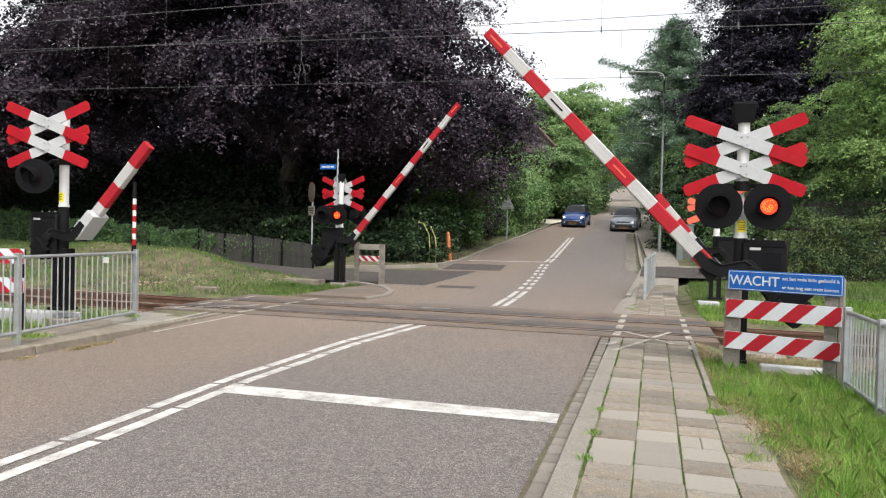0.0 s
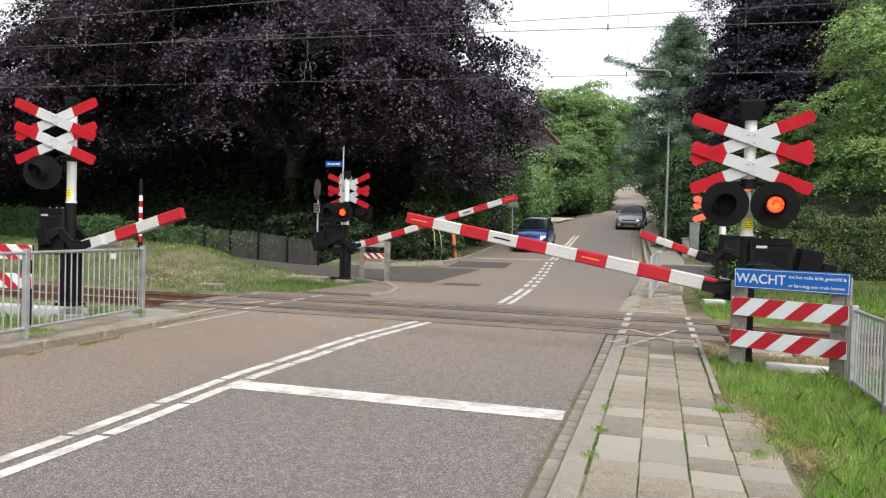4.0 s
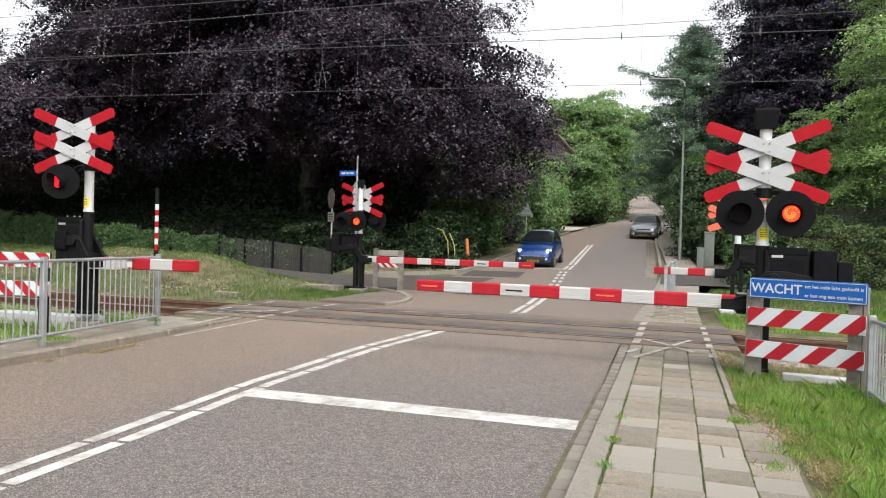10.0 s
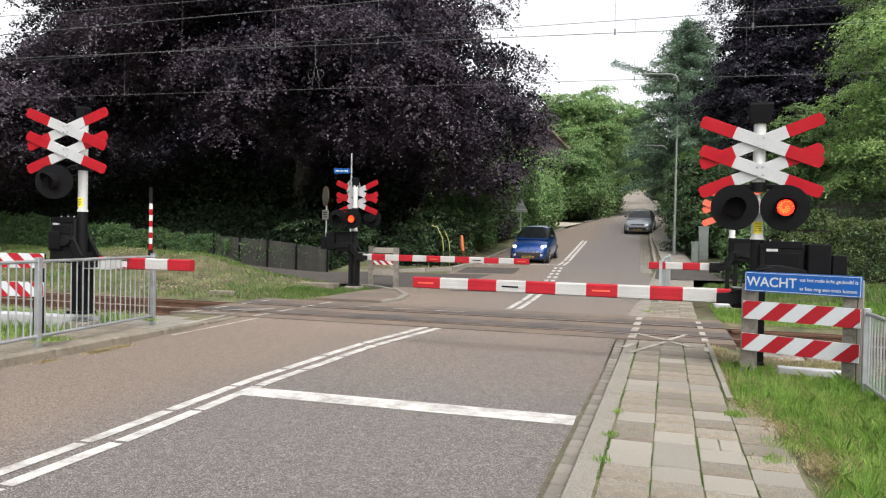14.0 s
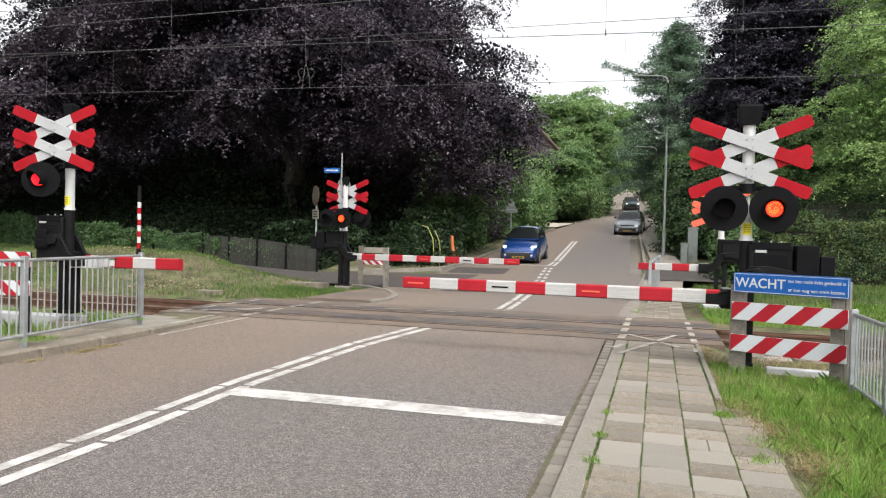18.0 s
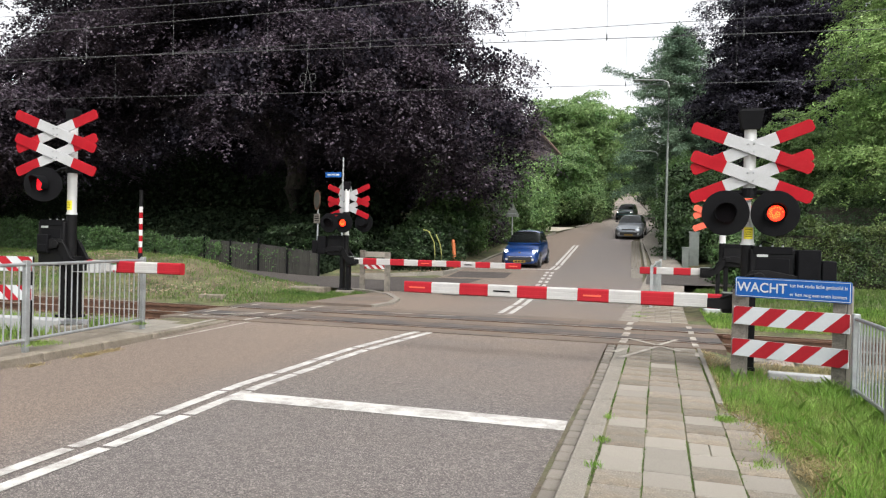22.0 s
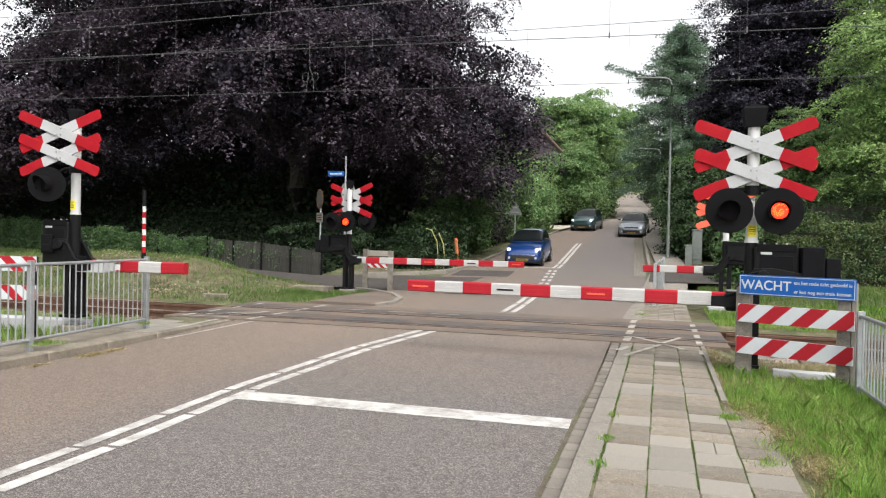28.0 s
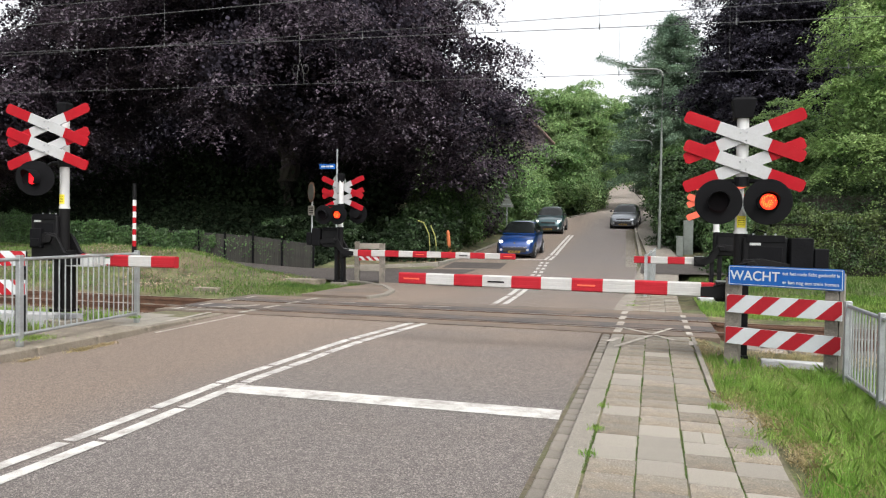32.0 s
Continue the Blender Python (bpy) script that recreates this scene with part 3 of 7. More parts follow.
def land(x, y):
    """The ground beside the road: verges, banks and the slopes that the trees stand on."""
    z = rise(y) - 0.03
    if x > 0.6:
        z += 0.22 * min(1, max(0, (x - 1.2) / 3)) * min(1, max(0, (y - 15) / 4))
        z += 0.05 * min(40, max(0, x - 6)) * min(1, max(0, (y - 20) / 10))
    if x < -8.2 and y > 14.2:
        z += float(np.interp(x, (-24, -18), (0.48, 0.80))) * min(1, max(0, (-8.6 - x) / 4.5)) * min(1, max(0, (y - 14.6) / 3.2)) * (1 - min(1, max(0, (y - side_mid(x) + 3.9) / 2)) * 0.9)
        z += 0.25 * min(1, max(0, (-19 - x) / 11)) * min(1, max(0, (y - 22.5) / 4.5))
        z += 1.6 * min(1, max(0, (-11 - x) / 4)) * min(1, max(0, (y - fence_y(x) - 0.6) / 5))
        z += 0.03 * min(45, max(0, -10 - x)) * min(1, max(0, (y - 25) / 12))
    if -20 < x < -11 and y > 15:
        z += 0.24 * min(1, (x + 20) / 2, (-11 - x) / 1.5) * max(0, 1 - abs(y - side_mid(x) + side_half(x) + 1.0) / 1.3)
    if 10.4 < y < 14.4:
        z -= 0.16 * min(1, (y - 10.4) / 0.6, (14.4 - y) / 0.5) * (1 if x < -8.6 or x > 1.0 else 0)
    if y < 16:
        if left_edge(y) - 0.3 < x < right_edge(y) + 0.2:
            z -= 0.14
    elif left_edge(y) - 0.4 < x < right_edge(y) + 1.6 or (-19 < x < -6 and side_mid(x) - side_half(x) - 0.2 < y < side_mid(x) + side_half(x) + 0.1):
        z = min(z, rise(y) - 0.16)
    z += 0.03 * noise.noise((x * 0.7, y * 0.7, 3.0)) - 0.02
    return z


def lattice(name, xs, ys, height, mat, label, kind="structure", category=""):
    nx, ny = len(xs), len(ys)
    v = [(x, y, height(x, y)) for y in ys for x in xs]
    f = [(j * nx + i, j * nx + i + 1, (j + 1) * nx + i + 1, (j + 1) * nx + i) for j in range(ny - 1) for i in range(nx - 1)]
    s = Shape()
    s.add(v, f)
    return whole(name, s, mat, label, category, "", kind, smooth=True)


def steps(*stops):
    out = []
    for a, b, d in stops:
        out.extend(np.arange(a, b, d).tolist())
    return out


lattice("ground", steps((-900, -100, 80), (-100, -40, 6), (-40, 14, 0.6), (14, 40, 2), (40, 100, 6), (100, 901, 80)),
        steps((-300, -60, 40), (-60, 0, 5), (0, 30, 0.5), (30, 110, 2.0), (110, 300, 10), (300, 1500, 80)),
        land, verge, "grassy ground with dry patches rising up a hill")

# the road, one strip from behind the camera to the top of the hill
ROAD_Y = steps((-40, 4, 2), (4, 30, 0.5), (30, 110, 1.5), (110, 301, 6))
road = Shape()
rv, rf, across = [], [], 9
for y in ROAD_Y:
    a, b = left_edge(y), right_edge(y)
    for i in range(across):
        x = a + (b - a) * i / (across - 1)
        rv.append((x, y, road_z(x, y)))
for j in range(len(ROAD_Y) - 1):
    for i in range(across - 1):
        o = j * across + i
        rf.append((o, o + 1, o + across + 1, o + across))
road.add(rv, rf)
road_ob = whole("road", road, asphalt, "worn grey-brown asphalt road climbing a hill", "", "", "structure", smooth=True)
# side road takes the darker asphalt; the canopy's shade is in that colour
side = Shape()
sx = steps((-20, -5.0, 1.0))
side.add([(x, side_mid(x) + u * side_half(x), rise(side_mid(x) + u * side_half(x)) + (0.004 if x > -9 else 0.01)) for x in sx for u in (-1, -0.5, 0, 0.5, 1)],
         [(i * 5 + j, (i + 1) * 5 + j, (i + 1) * 5 + j + 1, i * 5 + j + 1) for i in range(len(sx) - 1) for j in range(4)])
whole("side_road", side, asphalt_patch, "grey asphalt side road meeting the main road", "", "", "structure", smooth=True)


def strip(name, pts, width, mat, z=0.006, parent=None, label=""):
    """A flat band along points on the road."""
    s = Shape()
    v, f = [], []
    for i, (x, y) in enumerate(pts):
        x0, y0 = pts[max(i - 1, 0)]
        x1, y1 = pts[min(i + 1, len(pts) - 1)]
        d = Vector((x1 - x0, y1 - y0)).normalized() * width / 2
        for sx_, sy_ in ((x - d.y, y + d.x), (x + d.y, y - d.x)):
            v.append((sx_, sy_, road_z(sx_, sy_) + z))
    for i in range(len(pts) - 1):
        f.append((2 * i, 2 * i + 1, 2 * i + 3, 2 * i + 2))
    s.add(v, f)
    return part(name, s, mat, parent, label)


def run(x0, y0, x1, y1, n=6):
    return [(x0 + (x1 - x0) * i / n, y0 + (y1 - y0) * i / n) for i in range(n + 1)]


# painted lines
def line_x(y):
    return float(np.interp(y, (-8, 3.3, 4.3, 4.9, 5.8, 6.6, 8.3, 9.2, 11.0, 12.8), (-3.60, -3.76, -3.785, -3.82, -3.88, -3.925, -3.90, -3.82, -3.50, -3.25)))


def mid_x(y):
    return float(np.interp(y, (13.3, 18.6, 23.8, 29.4, 43.4), (-2.96, -3.24, -3.68, -4.20, -4.70)))


paint = thing("road_marking", Matrix(), "white painted double centre line, stop line and dashes", "road marking", kind="structure")
for off, gaps in ((0.0, (-8, -6, -4, -2, 0.3, 1.3, 2.3, 3.31, 4.30, 5.31, 6.38, 7.35, 8.30, 9.21, 10.2, 11.3)), (-0.225, (-8, -6, -4, -2, 0.2, 1.2, 2.2, 3.2, 4.20, 5.22, 6.29, 7.3, 8.27, 9.3, 10.25, 11.3))):
    for y0, y1 in zip(gaps, gaps[1:]):
        strip("centre_dash", [(line_x(y) + off, y) for _, y in run(0, y0 + 0.025, 0, y1 - 0.025)], 0.115, paint_white, parent=paint)
strip("stop_line", run(-3.92, 6.13, -0.74, 6.25, 10), 0.34, paint_white, parent=paint)
for off in (-0.105, 0.105):
    strip("centre_dash", [(line_x(y) + off - 0.12, y) for y in (11.95, 12.3, 12.7)], 0.10, paint_worn, parent=paint)
    for y0, y1 in ((13.3, 14.5), (14.75, 16.6), (16.85, 18.6)):
        strip("centre_dash", [(mid_x(y) + off, y) for _, y in run(0, y0, 0, y1)], 0.115, paint_white if y0 > 14 else paint_worn, parent=paint)
    for k in range(8):
        y0 = 19.2 + k * 1.30
        strip("centre_dash", [(mid_x(y) + off, y) for y in (y0, y0 + 0.35, y0 + 0.70)], 0.125, paint_white, parent=paint)
    strip("centre_dash", [(mid_x(y) + off, y) for _, y in run(0, 30.1, 0, 43.4, 12)], 0.13, paint_white, parent=paint)
strip("stop_line", run(-7.5, 29.7, -4.32, 30.25, 8), 0.20, paint_white, parent=paint)
strip("far_line", run(-8.0, 138, -3.8, 138, 4), 0.5, paint_worn, parent=paint)

# darker repairs and an iron cover in the asphalt
strip("asphalt_repair", run(-7.5, 26.6, -5.4, 26.8), 2.6, asphalt_patch, 0.004, road_ob)
strip("asphalt_repair", run(-5.6, 18.9, -4.6, 19.0), 0.7, asphalt_patch, 0.004, road_ob)


# ---- kerbs, footways, crossing ----
def slab_mesh(name, w, d, h, mat, bevel=0.006):
    s = Shape()
    s.box(-w / 2, w / 2, -d / 2, d / 2, -h, 0)
    return s.mesh(name, mat, bevel, segments=1)


def piece(name, me, parent, m):
    ob = new(name, me)
    ob.parent = parent
    ob.matrix_basis = m
    return ob


rnd = random.Random(5)
footway = Shape()
footway.box(-0.40, 0.62, -6, 11.35, -0.30, -0.0085)
footway.box(0.5, 0.86, -6, 6.9, -0.30, -0.009)
footway_ob = whole("pavement", footway, joint_soil, "footway of worn grey and pale concrete tiles with mossy joints", "", "", "structure")
tile_mesh = slab_mesh("tile", 0.296, 0.298, 0.05, tile_grey, 0.004)
tile_pale_mesh = slab_mesh("tile", 0.296, 0.298, 0.05, tile_pale, 0.004)
tile_half = slab_mesh("tile", 0.286, 0.145, 0.05, tile_pale)
X0, ROW = -0.385, 0.303
PALE = {(0, 1), (0, 2), (1, 3), (0, 5), (2, 2), (0, 9), (0, 10), (2, 0), (1, 0), (2, 6), (1, 15), (3, 1), (0, 21), (1, 22)}
for c in range(4):
    shift = (0.0, 0.055, -0.03, -0.09)[c]
    for r in range(-26, 23):
        y = 4.563 + shift + ROW * (r + 0.5)
        x = X0 + 0.305 * (c + 0.5)
        if c == 3 and y > 6.9:
            continue
        if y > 11.15:
            continue
        pale = (c, r) in PALE or rnd.random() < 0.10
        if (c, r) == (2, 3):
            continue
        piece("tile", tile_pale_mesh if pale else tile_mesh, footway_ob,
              pose(x + rnd.uniform(-0.004, 0.004), y, rnd.uniform(-0.002, 0.003), rnd.uniform(-0.4, 0.4), rnd.uniform(-0.4, 0.4), rnd.uniform(-0.7, 0.7)))
half_split = slab_mesh("tile", 0.142, 0.292, 0.05, tile_pale)
for dx in (-0.074, 0.074):
    piece("tile", half_split, footway_ob, pose(X0 + 0.305 * 2.5 + dx, 4.563 - 0.03 + ROW * 3.5, 0.001))

kerb = Shape()
kerb.box(-0.575, -0.40, -6, 11.04, -0.30, -0.03)
kerb_ob = whole("kerb", kerb, concrete, "concrete kerb beside the footway with a brick gutter", "", "", "structure")
bed_ = Shape()
bed_.box(-0.735, -0.575, -6, 11.04, -0.30, -0.088)
part("gutter_bed", bed_, soil, kerb_ob)
kerb_mesh = slab_mesh("kerb_stone", 0.172, 0.992, 0.2, concrete, 0.012)
for k in range(-5, 11):
    piece("kerb_stone", kerb_mesh, kerb_ob, pose(-0.482, 0.54 + k * 1.0, 0.002 + rnd.uniform(-0.003, 0.003)))
gut = slab_mesh("gutter_brick", 0.118, 0.196, 0.1, brick_dark, 0.014)
for k in range(0, 46):
    y = 1.5 + k * 0.212
    if y < 10.95:
        piece("gutter_brick", gut, kerb_ob, pose(-0.642, y, road_z(-0.72, y) + 0.014 + rnd.uniform(-0.004, 0.004), 0, 0, rnd.uniform(-1, 1)))
edging = Shape()
for k in range(5):
    edging.box(0.545, 0.60, 7.3 + k * 0.8, 7.3 + k * 0.8 + 0.79, -0.2, 0.012)
part("edging", edging, concrete, footway_ob, bevel=0.006)

# far footway beyond the rails
far_foot = Shape()
fy = steps((14.35, 60, 0.8), (60, 220, 4))
fv, ff = [], []
for y in fy:
    w = float(np.interp(y, (14, 20, 30, 40, 220), (1.06, 1.1, 1.25, 1.15, 1.3)))
    a = right_edge(y) + 0.16 + float(np.interp(y, (26, 32, 40, 47, 50), (0, 0.5, 0.6, 0.5, 0.1))) - float(np.interp(y, (17, 19), (0.16, 0)))
    z = rise(y) + float(np.interp(y, (14, 16, 20), (0.0, 0.02, 0.08)))
    fv += [(a, y, z), (a + w, y, z), (a + w, y, z - 0.3), (a, y, z - 0.3)]
for i in range(len(fy) - 1):
    o = 4 * i
    ff += [(o, o + 1, o + 5, o + 4), (o + 1, o + 2, o + 6, o + 5), (o + 3, o, o + 4, o + 7)]
far_foot.add(fv, ff)
far_foot_ob = whole("pavement", far_foot, brick_dark, "grey tiled footway leading up the hill", "", "", "structure")
for y0 in range(0, 24):
    for c in range(3):
        y = 14.55 + y0 * 0.305
        piece("tile", tile_pale_mesh if rnd.random() < 0.12 else tile_mesh, far_foot_ob,
              pose(-0.36 + 0.305 * (c + 0.5) + 0.02 * (y0 > 12), y, rise(y) + float(np.interp(y, (14, 16, 20), (0.0, 0.02, 0.08))) + 0.012, 0, 0, rnd.uniform(-1, 1)))


def kerb_line(name, pts, w, h, mat, label, length=1.0, raise_=0.09):
    """A row of kerb stones along points on the road's edge."""
    ob = thing(name, Matrix(), label, "kerb", kind="structure")
    me = {}
    for (x0, y0), (x1, y1) in zip(pts, pts[1:]):
        d = Vector((x1 - x0, y1 - y0, 0))
        n = max(1, round(d.length / length))
        L = round(d.length / n, 2)
        if L not in me:
            me[L] = slab_mesh("kerb_stone", w, L - 0.012, h, mat, 0.012)
        for i in range(n):
            u = (i + 0.5) / n
            x, y = x0 + d.x * u, y0 + d.y * u
            slope = math.degrees(math.atan2(rise(y + 0.5) - rise(y - 0.5), 1))
            piece("kerb_stone", me[L], ob, pose(x, y, rise(y) + raise_, 0, 0, math.degrees(math.atan2(-d.x, d.y))) @ pose(0, 0, 0, slope * (1 if d.y > 0 else -1)))
    return ob


kerb_line("kerb", [(-7.08, -3.0), (-7.16, 6.0), (-7.2, 10.98)], 0.16, 0.3, dirty_kerb, "dirty worn concrete kerb along the left footway", 1.0, 0.012)
kerb_line("kerb", [(-5.95, 14.6), (-5.85, 15.5), (-6.1, 16.6), (-6.7, 17.7), (-7.6, 18.5), (-8.6, 18.95)], 0.14, 0.3, concrete, "rounded concrete kerb at the side road corner", 0.45, 0.06)
kerb_line("kerb", [(-10.9, 24.6), (-9.6, 25.0), (-8.7, 25.7), (-8.0, 26.8), (-7.8, 29), (-7.98, 33), (-7.85, 39), (-7.5, 48), (-7.3, 53)], 0.14, 0.3, concrete, "concrete kerb along the green verge", 1.0, 0.08)
kerb_line("kerb", [(-6.6, 60), (-5.0, 77), (-5.2, 87), (-6.4, 110)], 0.14, 0.3, concrete, "concrete kerb along the hill road", 3.0, 0.08)
kerb_line("kerb", [(-0.55, 18), (-0.42, 25), (-0.35, 28), (-0.75, 38.6), (-1.12, 47.6), (-1.0, 52), (-0.2, 68), (-0.4, 75), (-1.5, 100), (-3.4, 139)], 0.14, 0.3, concrete, "concrete kerb along the hill footway", 1.5, 0.09)

# the brick strip beside the far lane
bay = Shape()
for i in range(3):
    for j in range(92):
        y = 27.6 + j * 0.215
        u = (y - 27.6) / 20
        xr = -0.42 + (-1.12 + 0.42) * u - 0.12
        xl = xr - 0.44
        w = (xr - xl) / 3
        bay.box(xl + i * w + 0.008, xl + (i + 1) * w - 0.008, y + 0.006, y + 0.209, rise(y) - 0.1, rise(y + 0.1) + 0.010)
bed = Shape()
bed_y = steps((26.0, 50, 1.0))
bed.add([(x, y, rise(y) - 0.012) for y in bed_y for x in (right_edge(y) - 0.1, right_edge(y) + 1.2)],
        [(2 * i, 2 * i + 1, 2 * i + 3, 2 * i + 2) for i in range(len(bed_y) - 1)])
whole("strip_bed", bed, soil, "sandy bed under the brick strip", "", "", "structure")
whole("brick_strip", bay, tile_pale, "strip of worn bricks beside the carriageway", "", "", "structure", bevel=0)

# asphalt drive crossing the far footway, with a pale edge stone
entry = Shape()
entry.add([(x, y, rise(y) + 0.105 + 0.02 * (x > 1)) for y in (24.4, 25.8, 27.2, 28.6) for x in (-0.40, 0.9, 3.0, 7.0)],
          [(4 * j + i, 4 * j + i + 1, 4 * j + i + 5, 4 * j + i + 4) for j in range(3) for i in range(3)])
whole("drive_entry", entry, asphalt_patch, "dark asphalt drive crossing the footway", "", "", "structure")
edge = Shape()
edge.box(0.0, 6.5, 28.6, 28.78, rise(28.6) - 0.2, rise(28.6) + 0.15)
whole("drive_edge", edge, tile_pale, "pale edge stones along the drive", "", "", "structure", bevel=0.01)

left_foot = Shape()
left_foot.box(-8.35, -7.16, -3, 11.04, -0.3, -0.006)
left_foot_ob = whole("pavement", left_foot, joint_soil, "narrow footway of worn concrete slabs behind the railing", "", "", "structure")
slab_me = slab_mesh("slab", 0.585, 0.592, 0.06, dirty_kerb, 0.006)
slab_pale = slab_mesh("slab", 0.585, 0.592, 0.06, tile_pale, 0.006)
for k in range(-4, 18):
    for c in range(2):
        if k < 17:
            piece("slab", slab_pale if k > 14 else slab_me, left_foot_ob, pose(-7.48 - 0.60 * c, 0.60 * k + 0.35 + 0.3 * (c % 2), 0.004 + rnd.uniform(-0.003, 0.003), rnd.uniform(-0.3, 0.3), rnd.uniform(-0.3, 0.3), rnd.uniform(-0.5, 0.5)))
corner_foot = Shape()
corner_foot.plate([(-7.5, 14.6), (-5.95, 14.6), (-5.92, 15.4), (-6.15, 16.5), (-6.75, 17.6), (-7.3, 18.1), (-7.5, 17.0)], 0.3, 0, Matrix.Translation((0, 0, -0.10)) @ Matrix(((1, 0, 0, 0), (0, 0, 1, 0), (0, 1, 0, 0), (0, 0, 0, 1))))
whole("pavement", corner_foot, rust_panel, "sandy paved corner beside the rails", "", "", "structure")

# crossing deck: rubber and concrete panels between and beside the rails
deck = thing("crossing_deck", Matrix(), "worn dark panels of a level crossing with rusty edges", "level crossing", kind="structure")
DECK_X0, DECK_X1 = -8.6, 0.95
for y0, y1, mat in ((11.05, 11.56, rust_panel), (11.78, 12.35, worn_panel), (12.37, 12.94, rust_panel), (13.16, 13.75, worn_panel), (13.77, 14.35, rust_panel)):
    x = DECK_X0
    while x < DECK_X1 - 0.2:
        s = Shape()
        w = min(1.2, DECK_X1 - x)
        s.box(x + 0.001, x + w - 0.001, y0, y1, -0.2, 0.016 + rnd.uniform(-0.001, 0.001))
        part("panel", s, mat, deck, bevel=0.003)
        x += 1.2
deck_paint = thing("crossing_marking", Matrix(), "worn white edge dashes and crosses painted on the crossing", "road marking", kind="structure")


def deck_line(x0, y0, x1, y1, w, mat=paint_worn, z=0.0245):
    d = Vector((x1 - x0, y1 - y0))
    s = Shape()
    n = d.normalized() * w / 2
    s.add([(x0 - n.y, y0 + n.x, z), (x0 + n.y, y0 - n.x, z), (x1 + n.y, y1 - n.x, z), (x1 - n.y, y1 + n.x, z)], [(0, 1, 2, 3)])
    part("dash", s, mat, deck_paint)


for x in (-0.50, -6.9):
    for k in range(4):
        deck_line(x, 11.1 + k * 0.85, x + 0.02, 11.6 + k * 0.85, 0.11)
for x in (0.54, -8.25):
    for k in range(4):
        deck_line(x, 11.1 + k * 0.8, x, 11.5 + k * 0.8, 0.09)
deck_line(-0.43, 11.65, -0.02, 11.10, 0.075)
deck_line(0.04, 11.06, 0.31, 10.65, 0.075, z=0.0095)
deck_line(-0.46, 9.72, 0.0, 11.03, 0.07, z=0.0095)
deck_line(0.02, 11.08, 0.29, 11.84, 0.07)
deck_line(-0.56, 10.20, -0.44, 10.62, 0.09, z=0.0095)
deck_line(0.53, 10.25, 0.54, 10.62, 0.08, z=0.0095)
deck_line(-7.30, 9.66, -7.42, 10.98, 0.10, z=0.013)
strip("edge_line", run(-6.95, 8.95, -6.74, 11.0), 0.07, paint_worn, parent=deck_paint)
deck_line(-8.01, 11.48, -7.24, 12.37, 0.085)
deck_line(-7.52, 11.55, -7.24, 12.30, 0.075)
deck_line(-8.3, 11.10, -7.4, 11.25, 0.07)
for x0 in (-6.3, -5.2, -4.3):
    deck_line(x0, 13.45, x0 + 0.55, 13.55, 0.07)

# rails, sleepers, ballast
track = thing("railway_track", Matrix(), "rusty rails on timber sleepers in brown ballast", "railway track", kind="structure")
for y in (11.67, 13.10):
    s = Shape()
    sec = [(-0.062, -0.15), (0.062, -0.15), (0.062, -0.138), (0.012, -0.12), (0.012, -0.045), (0.036, -0.035), (0.036, 0.0), (-0.036, 0.0), (-0.036, -0.035), (-0.012, -0.045), (-0.012, -0.12), (-0.062, -0.138)]
    s.rings([[(x, y + a, 0.014 + b) for a, b in sec] for x in (-70, 70)])
    part("rail", s, rust, track)
    h = Shape()
    h.box(-70, 70, y - 0.028, y + 0.028, 0.0145, 0.0165)
    part("rail_head", h, rail_top, track)
    for sgn, xx in ((-1, -8.7), (1, 1.05)):
        g = Shape()
        g.rings([[(x, y + (0.13 if y < 12 else -0.13) + a * 0.8, 0.0 + b) for a, b in sec] for x in ((-24, xx) if sgn < 0 else (xx, 16))])
        part("guard_rail", g, rust, track)
sl = Shape()
sl.box(-0.12, 0.12, -1.25, 1.25, -0.14, 0)
sl_me = sl.mesh("sleeper", post_wood, 0.01, segments=1)
for k in range(60):
    for x in (-9.0 - 0.6 * k, 1.4 + 0.6 * k):
        piece("sleeper", sl_me, track, pose(x, 12.38 + rnd.uniform(-0.02, 0.02), -0.125))
bal = Shape()
for a, b in ((-70, -8.7), (1.05, 70)):
    bal.rings([[(x, 10.5, -0.30), (x, 11.0, -0.17), (x, 13.8, -0.17), (x, 14.3, -0.28), (x, 14.3, -0.5), (x, 10.5, -0.5)] for x in (a, b)])
whole("ballast_bed", bal, gravel, "bed of brown railway ballast", "", "", "structure")
r = np.random.RandomState(4)
n = 9000
cx = np.where(r.rand(n) < 0.7, r.uniform(-24, -8.7, n), r.uniform(1.05, 8, n))
cy = r.uniform(10.4, 14.3, n)
cz = np.interp(cy, (10.4, 11.0, 13.8, 14.3), (-0.30, -0.165, -0.165, -0.27))
st = Shape()
for x, y, z, q in zip(cx, cy, cz, r.uniform(0.018, 0.042, n)):
    a = q * 0.8
    st.add([(x - q, y, z), (x, y - a, z - a), (x + q, y + a * 0.3, z), (x, y + q, z), (x + 0.2 * q, y, z + q)], [(0, 1, 4), (1, 2, 4), (2, 3, 4), (3, 0, 4)])
me = bpy.data.meshes.new("ballast_stone")
me.from_pydata(st.v, [], st.f)
me.materials.append(gravel)
tagged(new("ballast_stone", me), "loose grey-brown ballast stones beside the rails", "stones", "", "stuff")


# ---- crossing signals with half barriers ----
KEYED = []
SHAFT_Z, BAR_DROP, STRIPE = 1.19, 0.305, 0.385


